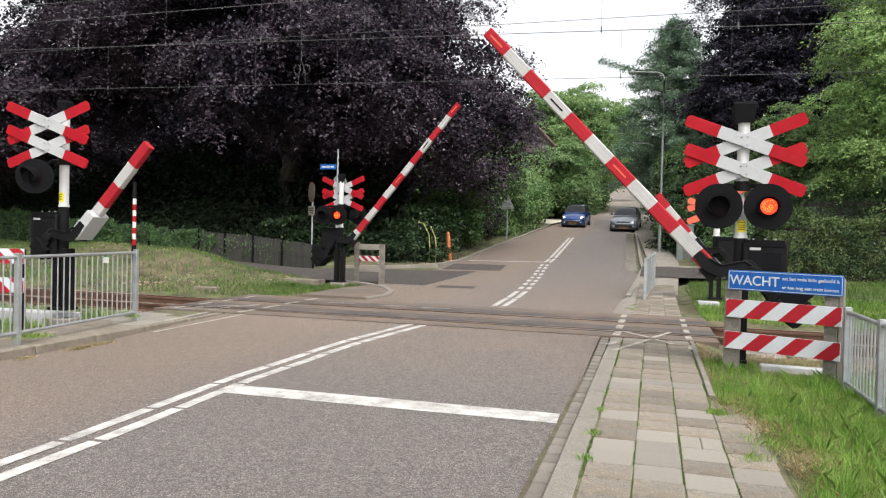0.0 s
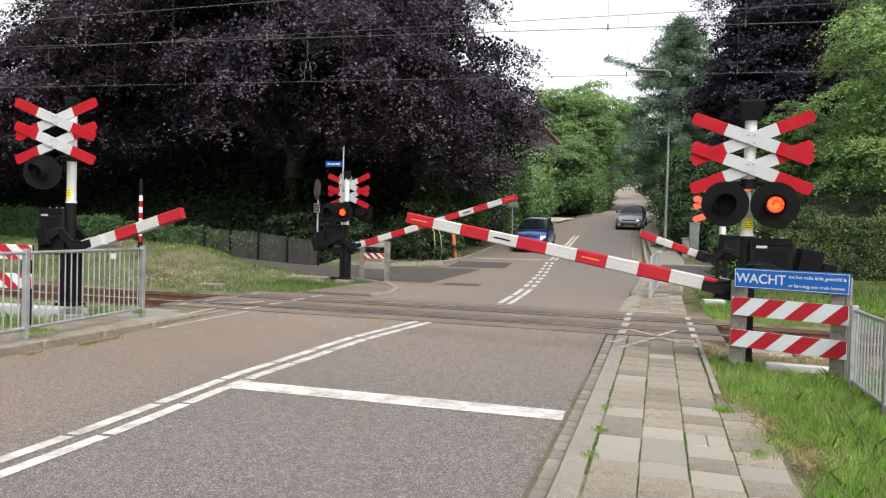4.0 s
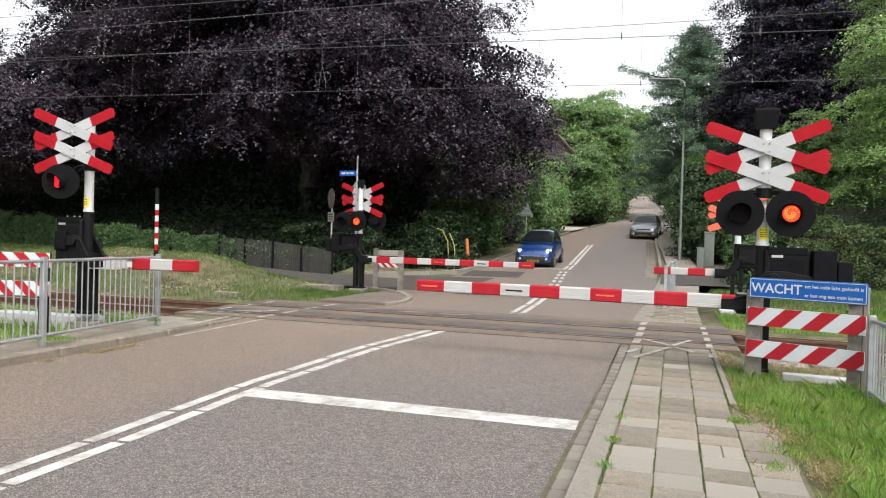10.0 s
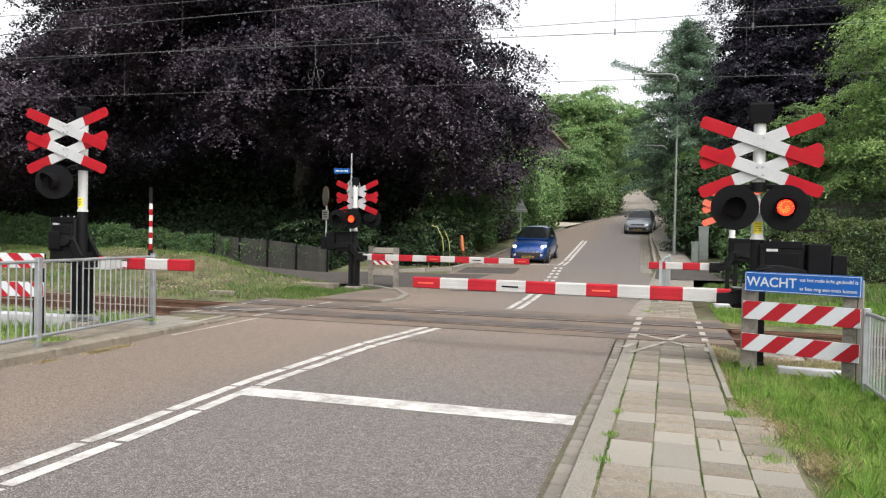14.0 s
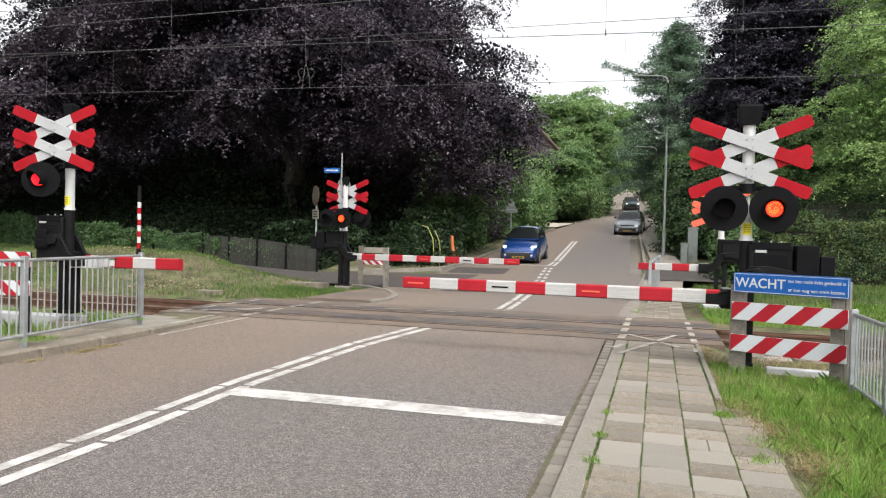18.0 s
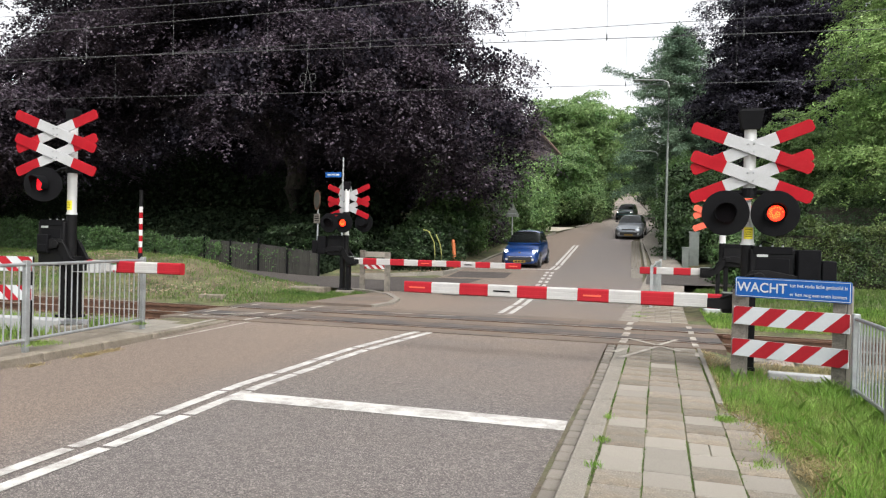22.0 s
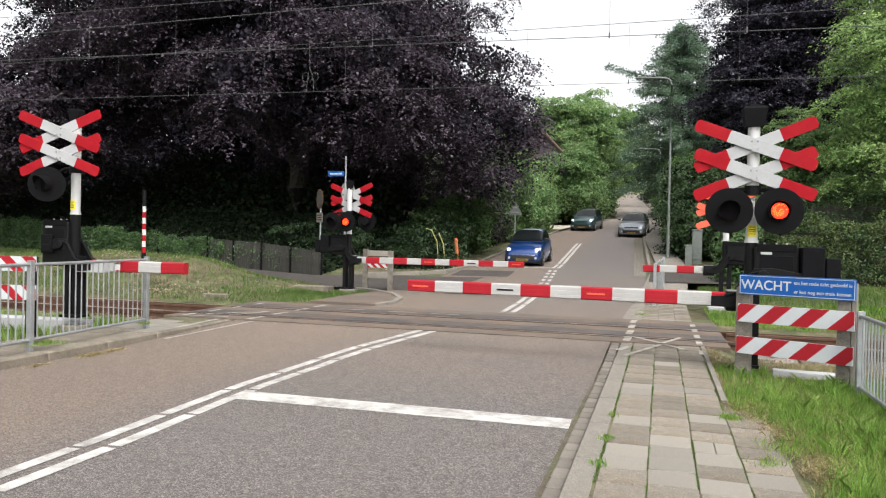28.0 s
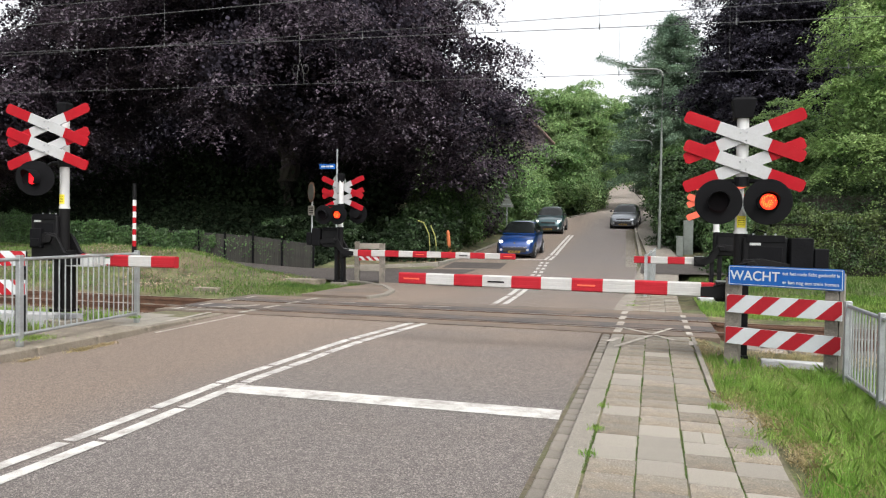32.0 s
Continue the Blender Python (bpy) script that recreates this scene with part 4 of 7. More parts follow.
def cross_board(parent, m, length=1.41, w=0.145, ends=None):
    """One plank of a crossbuck: pale in the middle, red at both rounded ends."""
    h, c, r = length / 2, w / 2, 0.40
    s = Shape()
    s.plate([(-h + r, -c), (h - r, -c), (h - r, c), (-h + r, c)], 0.022, 0, m)
    b = part("cross_board", s, grey_white, parent, bevel=0.002)
    for sg in (-1, 1):
        e = Shape()
        o = [(sg * (h - r), -c), (sg * (h - 0.028), -c), (sg * h, -c * 0.62), (sg * h, c * 0.62), (sg * (h - 0.028), c), (sg * (h - r), c)]
        e.plate(o if sg > 0 else o[::-1], 0.022, 0, m)
        part("red_end", e, ends or red_paint, b, "red reflective board end", bevel=0.002)
    return b


def lamp(parent, m, lit_rows, hood=0.17, radius=0.265, aside=0, deep_red=False):
    """A round black backboard with a hood and a red lens disc, dark on one face, that turns to flash."""
    s = Shape()
    n = 40
    ring = [(radius * math.cos(2 * math.pi * i / n), radius * math.sin(2 * math.pi * i / n)) for i in range(n)]
    s.plate(ring, 0.02, 0, m)
    s.tube(m @ Vector((0, 0.01, 0)), m @ Vector((0, 0.16, 0)), 0.13, 0.10, 20)
    board = part("backboard", s, black_matt, parent, "round matt black signal backboard", bevel=0.004)
    m = m @ pose(0, 0, 0, 0, 0, aside)
    hd = Shape()
    inner, outer = 0.112, 0.122
    v, f = [], []
    k = 26
    for rad in (inner, outer):
        for y in (-0.012, -0.012 - hood):
            for i in range(k + 1):
                a = math.pi * (-0.22 + 1.44 * i / k)
                reach = y if y > -0.05 else -0.012 - hood * (0.55 + 0.45 * max(0, math.sin(a)))
                v.append(m @ Vector((rad * math.cos(a), reach, rad * math.sin(a))))
    q = k + 1
    for i in range(k):
        f += [(i, i + 1, q + i + 1, q + i), (2 * q + i, 3 * q + i, 3 * q + i + 1, 2 * q + i + 1), (q + i, q + i + 1, 3 * q + i + 1, 3 * q + i)]
    hd.add(v, f)
    part("hood", hd, black_matt, board, smooth=True)
    d = Shape()
    d.tube((0, -0.012, 0), (0, 0.012, 0), 0.110, 0.110, 28, 1)
    d.tube((0, -0.012, 0), (0, -0.0145, 0), 0.092, 0.090, 28, 0)
    for j in range(56):
        a, rr = j * 2.399, 0.0115 * math.sqrt(j)
        d.tube((rr * math.cos(a), -0.0142, rr * math.sin(a)), (rr * math.cos(a), -0.0175, rr * math.sin(a)), 0.0075, 0.005, 6, (2, 2, 0, 3, 2)[j * 7 % 5] if j < 46 else 3)
    lens = part("lens", d, [lamp_crimson, lamp_dark, lamp_crimson, lamp_dim] if deep_red else [lamp_red, lamp_dark, lamp_core, lamp_dim], board, "red signal lens")
    KEYED.append((lens, [(t, m @ pose(0, -0.045, 0, 0, 0, a)) for t, a in lit_rows]))
    return board


def flashing(period, start, share=0.5):
    """Turns of a lens in degrees over the clip: 0 shows the lit face, 180 the dark one."""
    rows, k = [], int(-start / period) - 2
    t = start + k * period
    marks = []
    while t < 33:
        marks += [(t, 0), (t + period * share, 180)]
        t += period
    state = [a for t, a in marks if t <= 0][-1]
    rows.append((0.0, state))
    for t, a in marks:
        if 0.1 < t < 31.93 and a != state:
            f0 = round(t * FPS)
            for j, w in enumerate((0.0, 0.34, 0.67, 1.0)):
                rows.append(((f0 - 1 + j) / FPS, state + (a - state) * w))
            state = a
    rows.append((32.0, state))
    return rows


PERIOD, LEFT_PERIOD = 0.6654, 0.6328
RIGHT_ON = flashing(PERIOD, 5.92 - 0.02)
LEFT_ON = flashing(PERIOD, 5.92 - 0.02 + PERIOD / 2)
SINGLE_ON = flashing(LEFT_PERIOD, 0.25, 0.45)


def barrier_arm(parent, s, inner, tip, angles, wide_bracket=False):
    """The arm: two bent steel cheeks on the shaft, counterweights behind, and the striped bar. s: +1 to local +x, -1 to -x."""
    sh = Vector((-0.12 * s, 0, SHAFT_Z))
    arm_s = Shape()
    back = -0.30 if wide_bracket else -0.62
    cheek = [(back, 0.0), (-0.10, 0.09), (0.10, 0.08), (0.28, -0.20), (0.40, -0.25), (0.56, -0.26), (0.56, -0.37), (0.34, -0.39), (0.20, -0.33), (0.02, -0.04), (back, -0.12)]
    for y in (-0.15, 0.15):
        o = [(x * s, z) for x, z in cheek]
        arm_s.plate(o if s > 0 else o[::-1], 0.035, 0, Matrix.Translation((0, y, 0)))
    arm_s.tube((0, -0.2, 0), (0, 0.2, 0), 0.06, 0.06, 16)
    for y in (-0.175, 0.175):
        arm_s.path([(-0.02 * s, y, 0.06), (0.14 * s, y, 0.02), (0.27 * s, y, -0.2), (0.42 * s, y, -0.25)], 0.014, 6)
    arm = part("barrier_arm", arm_s, black_steel, parent, "black steel barrier arm", bevel=0.006)
    for j, (a, b) in enumerate(((-0.34, -0.14),) if wide_bracket else ((-0.64, -0.40), (-0.80, -0.65))):
        w = Shape()
        x0, x1 = sorted((a * s, b * s))
        w.box(x0, x1, -0.19, 0.19, -0.14 + 0.05 * j, (0.15 if wide_bracket else 0.34) - 0.12 * j)
        w.box(x0 + 0.02, x1 - 0.02, -0.205, 0.205, -0.12, 0.0)
        part("counterweight", w, black_matt, arm, bevel=0.012)
    br = Shape()
    i0 = inner + 0.12
    if wide_bracket:
        br.box(*sorted((0.30 * s, (i0 + 0.30) * s)), -0.16, 0.16, -0.40, -0.245)
        br.box(*sorted((0.34 * s, (i0 + 0.1) * s)), -0.17, 0.17, -0.25, -0.235)
        part("bar_socket", br, grey_plate, arm, "light grey sheet steel bar socket", bevel=0.01)
    else:
        a0 = min(0.36, i0 - 0.16)
        br.box(*sorted((a0 * s, (i0 + 0.03) * s)), -0.14, 0.14, -0.43, -0.20)
        socket = part("bar_socket", br, black_steel, arm, bevel=0.012)
        top = Shape()
        top.box(*sorted(((a0 + 0.02) * s, (i0 + 0.02) * s)), -0.13, 0.13, -0.199, -0.192)
        part("socket_cover", top, lamp_grey, socket)
    L, x, red = tip + 0.12, tip + 0.12, True
    j = 0
    while x > i0 + 0.02:
        x2 = max(i0, x - STRIPE)
        b = Shape()
        sec = []
        hz, hy = 0.088, 0.055
        for zz, yy in ((-hz, 0.5), (-hz * 0.82, 1), (-0.037, 1), (-0.033, 0.95), (-0.029, 1), (0.022, 1), (0.026, 0.95), (0.030, 1), (hz * 0.82, 1), (hz, 0.5)):
            sec.append((yy * -hy, zz))
        sec += [(-yy, zz) for yy, zz in sec[::-1]]
        ring = lambda px: [(px * s, yy, -BAR_DROP + zz * (1.0 - 0.16 * max(0.0, px - 0.5) / 4.0)) for yy, zz in sec]
        b.rings([ring(x2), ring(x)])
        st = part("bar_stripe", b, red_bright if red else bar_white, arm, "red reflective stripe" if red else "white stripe")
        if tip > 3 and j in (0, 3, 6):
            xc = (x + x2) / 2
            for y in (-hy - 0.004, hy + 0.004):
                g = Shape()
                g.box(*sorted(((xc - 0.10) * s, (xc + 0.12) * s)), min(y, y + 0.008), max(y, y + 0.008), -BAR_DROP - 0.012, -BAR_DROP + 0.008)
                part("bar_lamp", g, black_matt if j == 3 else orange_red, arm, "small bar lamp")
        x, red, j = x2, not red, j + 1
    KEYED.append((arm, [(t, Matrix.Translation(sh) @ pose(0, 0, 0, 0, -s * a, 0)) for t, a in angles]))
    return arm


def signal(name, m, s, inner, tip, angles, label, lamps, crosses, pole_top=3.1, cross_turn=0, cross_x=0.0, cross_y=-0.10, white_from=1.57,
           wide=False, sticker=True, foot=-0.02, group="crossing signals", slim=False, ends=None, deep=False):
    t = thing(name, m, label, "crossing signal", group)
    b = Shape()
    b.box(-0.20, 0.20, -0.18, 0.18, -0.45, foot)
    part("foundation", b, concrete, t, bevel=0.015)
    p = Shape()
    for dx in (-0.085, 0.085):
        if deep:
            p.box(-0.09, 0.09, dx - 0.045, dx + 0.045, 0.10, 1.02)
        else:
            p.box(dx - 0.045, dx + 0.045, -0.09, 0.09, 0.10, 1.02)
    p.box(*((-0.10, 0.10, -0.15, 0.15) if deep else (-0.16, 0.16, -0.13, 0.13)), 0.10, 0.14)
    p.tube((0, 0, 0.95), (0, 0, white_from), 0.075, 0.072, 20)
    part("lower_post", p, black_steel, t, bevel=0.006)
    p = Shape()
    if len(lamps) == 2:
        p.path([(0, 0, white_from), (0, 0, 1.70), (0, 0, 1.80), (0, 0, 1.90), (0, 0, 2.0), (0, 0, 2.10)], [0.068, 0.066, 0.058, 0.036, 0.028, 0.030], 20)
        p.tube((0, 0, 2.18), (0, 0, pole_top - 0.2), 0.068, 0.068, 20)
    else:
        p.tube((0, 0, white_from), (0, 0, pole_top - 0.2), 0.068, 0.068, 20)
    p.tube((0, 0, white_from), (0, 0, white_from + 0.03), 0.078, 0.078, 20)
    part("pole", p, white_paint, t, "white signal pole", smooth=True)
    c = Shape()
    bw = 0.62 if wide or slim else 1.0
    v0 = [(0.10 * bw * x, 0.10 * bw * y, pole_top - 0.24) for x, y in ((-1, -1), (1, -1), (1, 1), (-1, 1))]
    v1 = [(0.135 * bw * x, 0.12 * bw * y, pole_top - 0.03) for x, y in ((-1, -1), (1, -1), (1, 1), (-1, 1))]
    v2 = [(0.11 * bw * x, 0.10 * bw * y, pole_top) for x, y in ((-1, -1), (1, -1), (1, 1), (-1, 1))]
    c.rings([v0, v1, v2])
    for i in range(6):
        c.tube((-0.09 + 0.036 * i, 0, pole_top), (-0.09 + 0.036 * i, 0, pole_top + 0.035), 0.006, 0.004, 5)
    part("bell_housing", c, black_matt, t, "black bell housing", bevel=0.008)
    if sticker:
        k = Shape()
        a0 = [(-math.pi / 2 + 0.75 * (i / 8 - 0.5) * 2) for i in range(9)]
        for z0, z1 in ((white_from + 0.07, white_from + 0.21),):
            k.add([(0.0715 * math.cos(a), 0.0715 * math.sin(a), z) for z in (z0, z1) for a in a0],
                  [(i, i + 1, 10 + i, 9 + i) for i in range(8)])
        st = part("sticker", k, yellow_foil, t, "yellow warning sticker")
        k = Shape()
        for z in (0.10, 0.125, 0.15, 0.18):
            k.box(-0.035, 0.035, -0.0735, -0.071, white_from + z, white_from + z + 0.006)
        part("sticker_text", k, black_matt, st, "unreadable dark text bars")
    for z in crosses:
        for a, dy in ((21.5, -0.012), (-21.5, 0.012)):
            mm = pose(cross_x, cross_y, z, 0, 0, cross_turn) @ Matrix.Translation((0, dy, 0)) @ pose(0, 0, 0, 0, a, 0)
            cross_board(t, mm, ends=ends)
        mm = pose(cross_x, cross_y, z, 0, 0, cross_turn)
        for bx in (-0.033, 0.033):
            for bz in (-0.045, 0.045):
                bl = Shape()
                bl.tube(mm @ Vector((bx, -0.024, bz)), mm @ Vector((bx, -0.034, bz)), 0.011, 0.009, 8)
                part("bolt", bl, zinc, t)
        bl = Shape()
        bl.box(-0.05, 0.05, 0.0, abs(cross_y) * 0.6, z - 0.035, z + 0.035, 0, Matrix.Translation((0, cross_y * 0.95, 0)))
        part("bracket", bl, zinc, t)
    for x, y, z, turn, rows in lamps:
        lamp(t, pose(x, y, z, 0, 0, turn), rows, 0.19 if turn == 34 else 0.17, 0.265 if len(lamps) == 2 else 0.255, -40 if turn == 34 else 0, turn == 34)
    if lamps:
        h = Shape()
        z = lamps[0][2] + 0.25
        xs = [q[0] for q in lamps[:2]] + [0]
        h.tube((min(xs), -0.02, z), (max(xs), -0.02, z), 0.028, 0.028, 10)
        ring = Shape()
        ring.tube((0, 0, z - 0.06), (0, 0, z + 0.05), 0.092, 0.092, 16)
        part("pole_clamp", ring, black_steel, t)
        for x, y, zz, turn, rows in lamps:
            hang = Shape()
            hang.tube((x, -0.02, z), (x, y + (0.05 if y < 0 else -0.05), zz + 0.12), 0.022, 0.022, 8)
            part("lamp_hanger", hang, black_steel, t)
        part("lamp_bracket", h, black_steel, t)
    d = Shape()
    x0, x1 = sorted((-0.02 * s, -0.50 * s))
    d.box(x0, x1, -0.125, 0.125, 0.86 if wide else 1.02, 1.53)
    box = part("drive_box", d, black_steel, t, "black barrier drive box", bevel=0.02)
    e = Shape()
    e.box(x0 + 0.03, x1 - 0.03, -0.135, 0.135, 1.47, 1.555)
    e.box(x0 + 0.06, x1 - 0.06, -0.131, -0.12, 1.10, 1.42)
    part("lid", e, black_matt, box, bevel=0.008)
    g = Shape()
    g.box(x0 + 0.07, x0 + 0.19, -0.1375, -0.126, 1.435, 1.465)
    part("label_plate", g, grey_plate, box, "small pale plate")
    for xx in (0.12, 0.25, 0.36):
        g = Shape()
        g.tube((x0 + xx, -0.02, 1.55), (x0 + xx, -0.02, 1.575), 0.014, 0.010, 8)
        part("cable_gland", g, zinc, box)
    g = Shape()
    g.path([(x0 + 0.1, 0.06, 1.55), (x0 + 0.16, 0.05, 1.62), (x0 + 0.26, 0.02, 1.585)], 0.008, 6)
    part("cable", g, black_matt, box)
    barrier_arm(t, s, inner, tip, angles, wide)
    return t


NEAR = [(0, 46.4), (0.5, 41.6), (1, 36.8), (1.5, 32.4), (2, 28.1), (2.5, 23.7), (3, 19.2), (3.5, 15.0), (4.0, 10.6), (4.5, 6.4), (5.0, 2.7), (5.5, 0.6), (6, 0.3), (32, 0.3)]
MIDDLE = [(0, 50.8), (0.5, 46.3), (1, 41.8), (1.5, 37.6), (2, 33.4), (2.5, 29.2), (3, 25), (3.5, 21.4), (4.0, 17.6), (4.5, 13.8), (5.0, 10.2), (5.5, 6.8), (6, 3.4), (6.5, 1.0), (7, 0.2), (7.5, 0), (32, 0)]
SHORT = [(0, 48.6), (0.5, 44.5), (1, 40.6), (1.5, 37.0), (2, 33.0), (2.5, 28.4), (3, 24.4), (3.5, 21.1), (4.0, 17.6), (4.5, 14.2), (5.0, 11.0), (5.5, 7.8), (6, 4.5), (6.5, 1.8), (7, 0.5), (7.5, 0), (32, 0)]
FARSHORT = [(0, 51), (0.5, 46), (1, 41), (1.5, 37.6), (2, 34.5), (2.5, 30.6), (3, 26.7), (3.5, 22.7), (4.0, 18.8), (4.5, 15), (5.0, 11.3), (5.5, 7.8), (6, 4.4), (6.5, 1.8), (7, 0.5), (7.5, 0), (32, 0)]

signal("crossing_signal", pose(0.99, 9.26, -0.06), -1, 0.24, 4.28, NEAR,
       "black and white crossing signal with double crossbuck beside the footway",
       [(-0.268, -0.17, 1.94, 0, LEFT_ON), (0.268, -0.17, 1.94, 0, RIGHT_ON)], (2.71, 2.37), 3.17, cross_turn=-2, deep=True)
signal("crossing_signal", pose(-8.48, 8.84, 0.10), 1, 0.34, 1.96, SHORT,
       "black and white crossing signal with a short barrier behind the railing",
       [(-0.20, -0.34, 2.07, 34, SINGLE_ON)], (2.84, 2.50), 3.22, cross_turn=6, cross_x=0.0, cross_y=-0.32, white_from=1.64, wide=True)
signal("crossing_signal", pose(-8.07, 17.9, 0.0, 0, 0, 180), -1, 0.24, 4.76, MIDDLE,
       "crossing signal with a long barrier beside the side road",
       [(0.38, 0.26, 1.89, 180, LEFT_ON), (-0.05, 0.30, 1.89, 180, RIGHT_ON), (-0.46, -0.10, 1.92, 0, RIGHT_ON)], (2.64, 2.32), 3.0, cross_turn=-10, sticker=False, foot=0.1, slim=True)
signal("crossing_signal", pose(1.40, 18.0, 0.0, 0, 0, 180), 1, 0.45, 1.84, FARSHORT,
       "crossing signal with a short barrier and orange-red crossbuck across the rails",
       [], (2.45, 2.15), 2.9, cross_turn=8, sticker=False, ends=orange_red)


# ---- boards, railings, wires and street furniture ----
def lettering(text, size, mat, parent, m, name, label, wide=1.0):
    cu = bpy.data.curves.new(name, "FONT")
    cu.body, cu.size, cu.extrude, cu.space_character, cu.offset = text, size, 0.001, 1.0, size * 0.012
    tmp = bpy.data.objects.new(name, cu)
    scene.collection.objects.link(tmp)
    me = bpy.data.meshes.new_from_object(tmp.evaluated_get(bpy.context.evaluated_depsgraph_get()))
    bpy.data.objects.remove(tmp)
    me.materials.clear()
    me.materials.append(mat)
    ob = new(name, me)
    ob.parent = parent
    ob.matrix_basis = m @ pose(0, 0, 0, 90) @ Matrix.Diagonal((wide, 1, 1, 1))
    return tagged(ob, label)


def striped_board(parent, w, h, m, n=6, lean=1, red_first=True):
    """A board with slanted red and white foil stripes, each a thin strip on the plate."""
    s = Shape()
    s.plate([(0, 0), (w, 0), (w, h), (0, h)], 0.02, 0, m)
    b = part("striped_board", s, sign_white, parent, "board with slanted red and white stripes", bevel=0.003)
    step = w / n
    r = h * 1.05 * lean
    for i in range(-2, int(n) + 3):
        if (i % 2 == 0) != red_first:
            continue
        a0, a1 = i * step * 1.0, (i + 1) * step * 1.0
        poly = [(a0, 0), (a1, 0), (a1 + r, h), (a0 + r, h)]
        poly = clip_poly(poly, 0, w)
        if len(poly) < 3:
            continue
        k = Shape()
        k.add([(x, -0.0115, z) for x, z in poly], [tuple(range(len(poly)))], 0, m)
        part("red_stripe", k, red_bright, b)
    return b


def clip_poly(poly, lo, hi):
    for lim, sg in ((lo, 1), (hi, -1)):
        out = []
        for i, (x, z) in enumerate(poly):
            x2, z2 = poly[(i + 1) % len(poly)]
            in1, in2 = (x - lim) * sg >= 0, (x2 - lim) * sg >= 0
            if in1:
                out.append((x, z))
            if in1 != in2:
                u = (lim - x) / (x2 - x)
                out.append((lim, z + (z2 - z) * u))
        poly = out
        if not poly:
            return []
    return poly


def wood_post(parent, x, y, z0, z1, w=0.12, d=0.12):
    s = Shape()
    s.box(x - w / 2, x + w / 2, y - d / 2, y + d / 2, z0, z1)
    return part("post", s, post_wood, parent, "weathered square timber post", bevel=0.008)


# warning board before the crossing, on two timber posts
bx0, by0, bx1, by1 = 0.84, 8.93, 1.86, 8.42
turn = math.degrees(math.atan2(by1 - by0, bx1 - bx0))
W = math.hypot(bx1 - bx0, by1 - by0)
wb = thing("warning_board", pose(bx0, by0, 0, 0, 0, turn), "blue warning sign over two red and white striped boards", "warning board")
wood_post(wb, 0.035, 0.07, -0.4, 1.0, 0.16, 0.10)
wood_post(wb, W - 0.06, 0.07, -0.4, 1.03, 0.13, 0.10)
strut = Shape()
strut.box(W + 0.012, W + 0.058, 0.03, 0.09, -0.4, 1.10)
part("angle_post", strut, tile_pale, wb, "pale angle post", bevel=0.005)
striped_board(wb, W + 0.06, 0.205, Matrix.Translation((-0.01, 0, 0.605)), 6.4, 1, False)
striped_board(wb, W + 0.06, 0.195, Matrix.Translation((-0.015, 0, 0.245)), 6.4, 1, False)
s = Shape()
s.plate([(0.0, 0.935), (0.015, 0.92), (W + 0.045, 0.92), (W + 0.06, 0.935), (W + 0.06, 1.13), (W + 0.045, 1.145), (0.015, 1.145), (0.0, 1.13)], 0.024)
plate = part("sign_plate", s, sign_blue, wb, "blue enamel sign plate", bevel=0.003)
rim = Shape()
for a, b, c, d in ((0.012, W + 0.048, 0.93, 0.9365), (0.012, W + 0.048, 1.129, 1.135), (0.010, 0.0165, 0.934, 1.131), (W + 0.0435, W + 0.05, 0.934, 1.131)):
    rim.box(a, b, -0.0142, -0.0125, c, d)
part("rim_line", rim, sign_white, plate)
lettering("WACHT", 0.150, sign_white, plate, Matrix.Translation((0.025, -0.0135, 0.985)), "lettering", "large white letters", 0.96)
lettering("tot het rode licht gedoofd is", 0.052, sign_white, plate, Matrix.Translation((0.592, -0.0135, 1.06)), "lettering", "small white letters", 0.96)
lettering("er kan nog een trein komen", 0.052, sign_white, plate, Matrix.Translation((0.592, -0.0135, 0.965)), "lettering", "small white letters", 0.96)


def railing(name, pts, h, label, gap=0.115, lower=0.06):
    """A galvanised railing: round posts at the points, two rails and thin uprights between."""
    x0, y0, z0 = pts[0]
    t = thing(name, pose(x0, y0, z0), label, "railing", "railings")
    for x, y, z in pts:
        s = Shape()
        s.box(x - x0 - 0.033, x - x0 + 0.033, y - y0 - 0.033, y - y0 + 0.033, z - z0 - 0.3, z - z0 + h + 0.05)
        part("post", s, zinc, t, bevel=0.006)
    for a, b in zip(pts, pts[1:]):
        a, b = Vector(a) - Vector(pts[0]), Vector(b) - Vector(pts[0])
        for zz in (lower, h):
            s = Shape()
            s.tube(a + Vector((0, 0, zz)), b + Vector((0, 0, zz)), 0.021, 0.021, 8)
            part("rail", s, zinc, t, smooth=True)
        n = int((b - a).length / gap)
        for i in range(1, n):
            p = a.lerp(b, i / n)
            s = Shape()
            s.tube(p + Vector((0, 0, lower)), p + Vector((0, 0, h)), 0.0095, 0.0095, 6)
            part("bar", s, zinc, t, smooth=True)
    return t


rail_left = railing("railing", [(-7.05, 4.5, 0.09), (-7.36, 6.98, 0.09), (-7.66, 9.42, 0.09)], 0.98, "galvanised steel railing with thin uprights beside the road")
s = Shape()
s.plate([(-0.045, -0.055), (0.045, -0.055), (0.045, 0.045), (-0.045, 0.045)], 0.006, 0, pose(-0.51, 4.17, 0.905, 0, 0, 97 - 90))
tag = part("label_plate", s, white_paint, rail_left, "small white plate with a green edge")
s = Shape()
s.plate([(-0.045, 0.028), (0.045, 0.028), (0.045, 0.045), (-0.045, 0.045)], 0.010, 0, pose(-0.51, 4.17, 0.905, 0, 0, 97 - 90))
part("green_band", s, green_tag, tag)
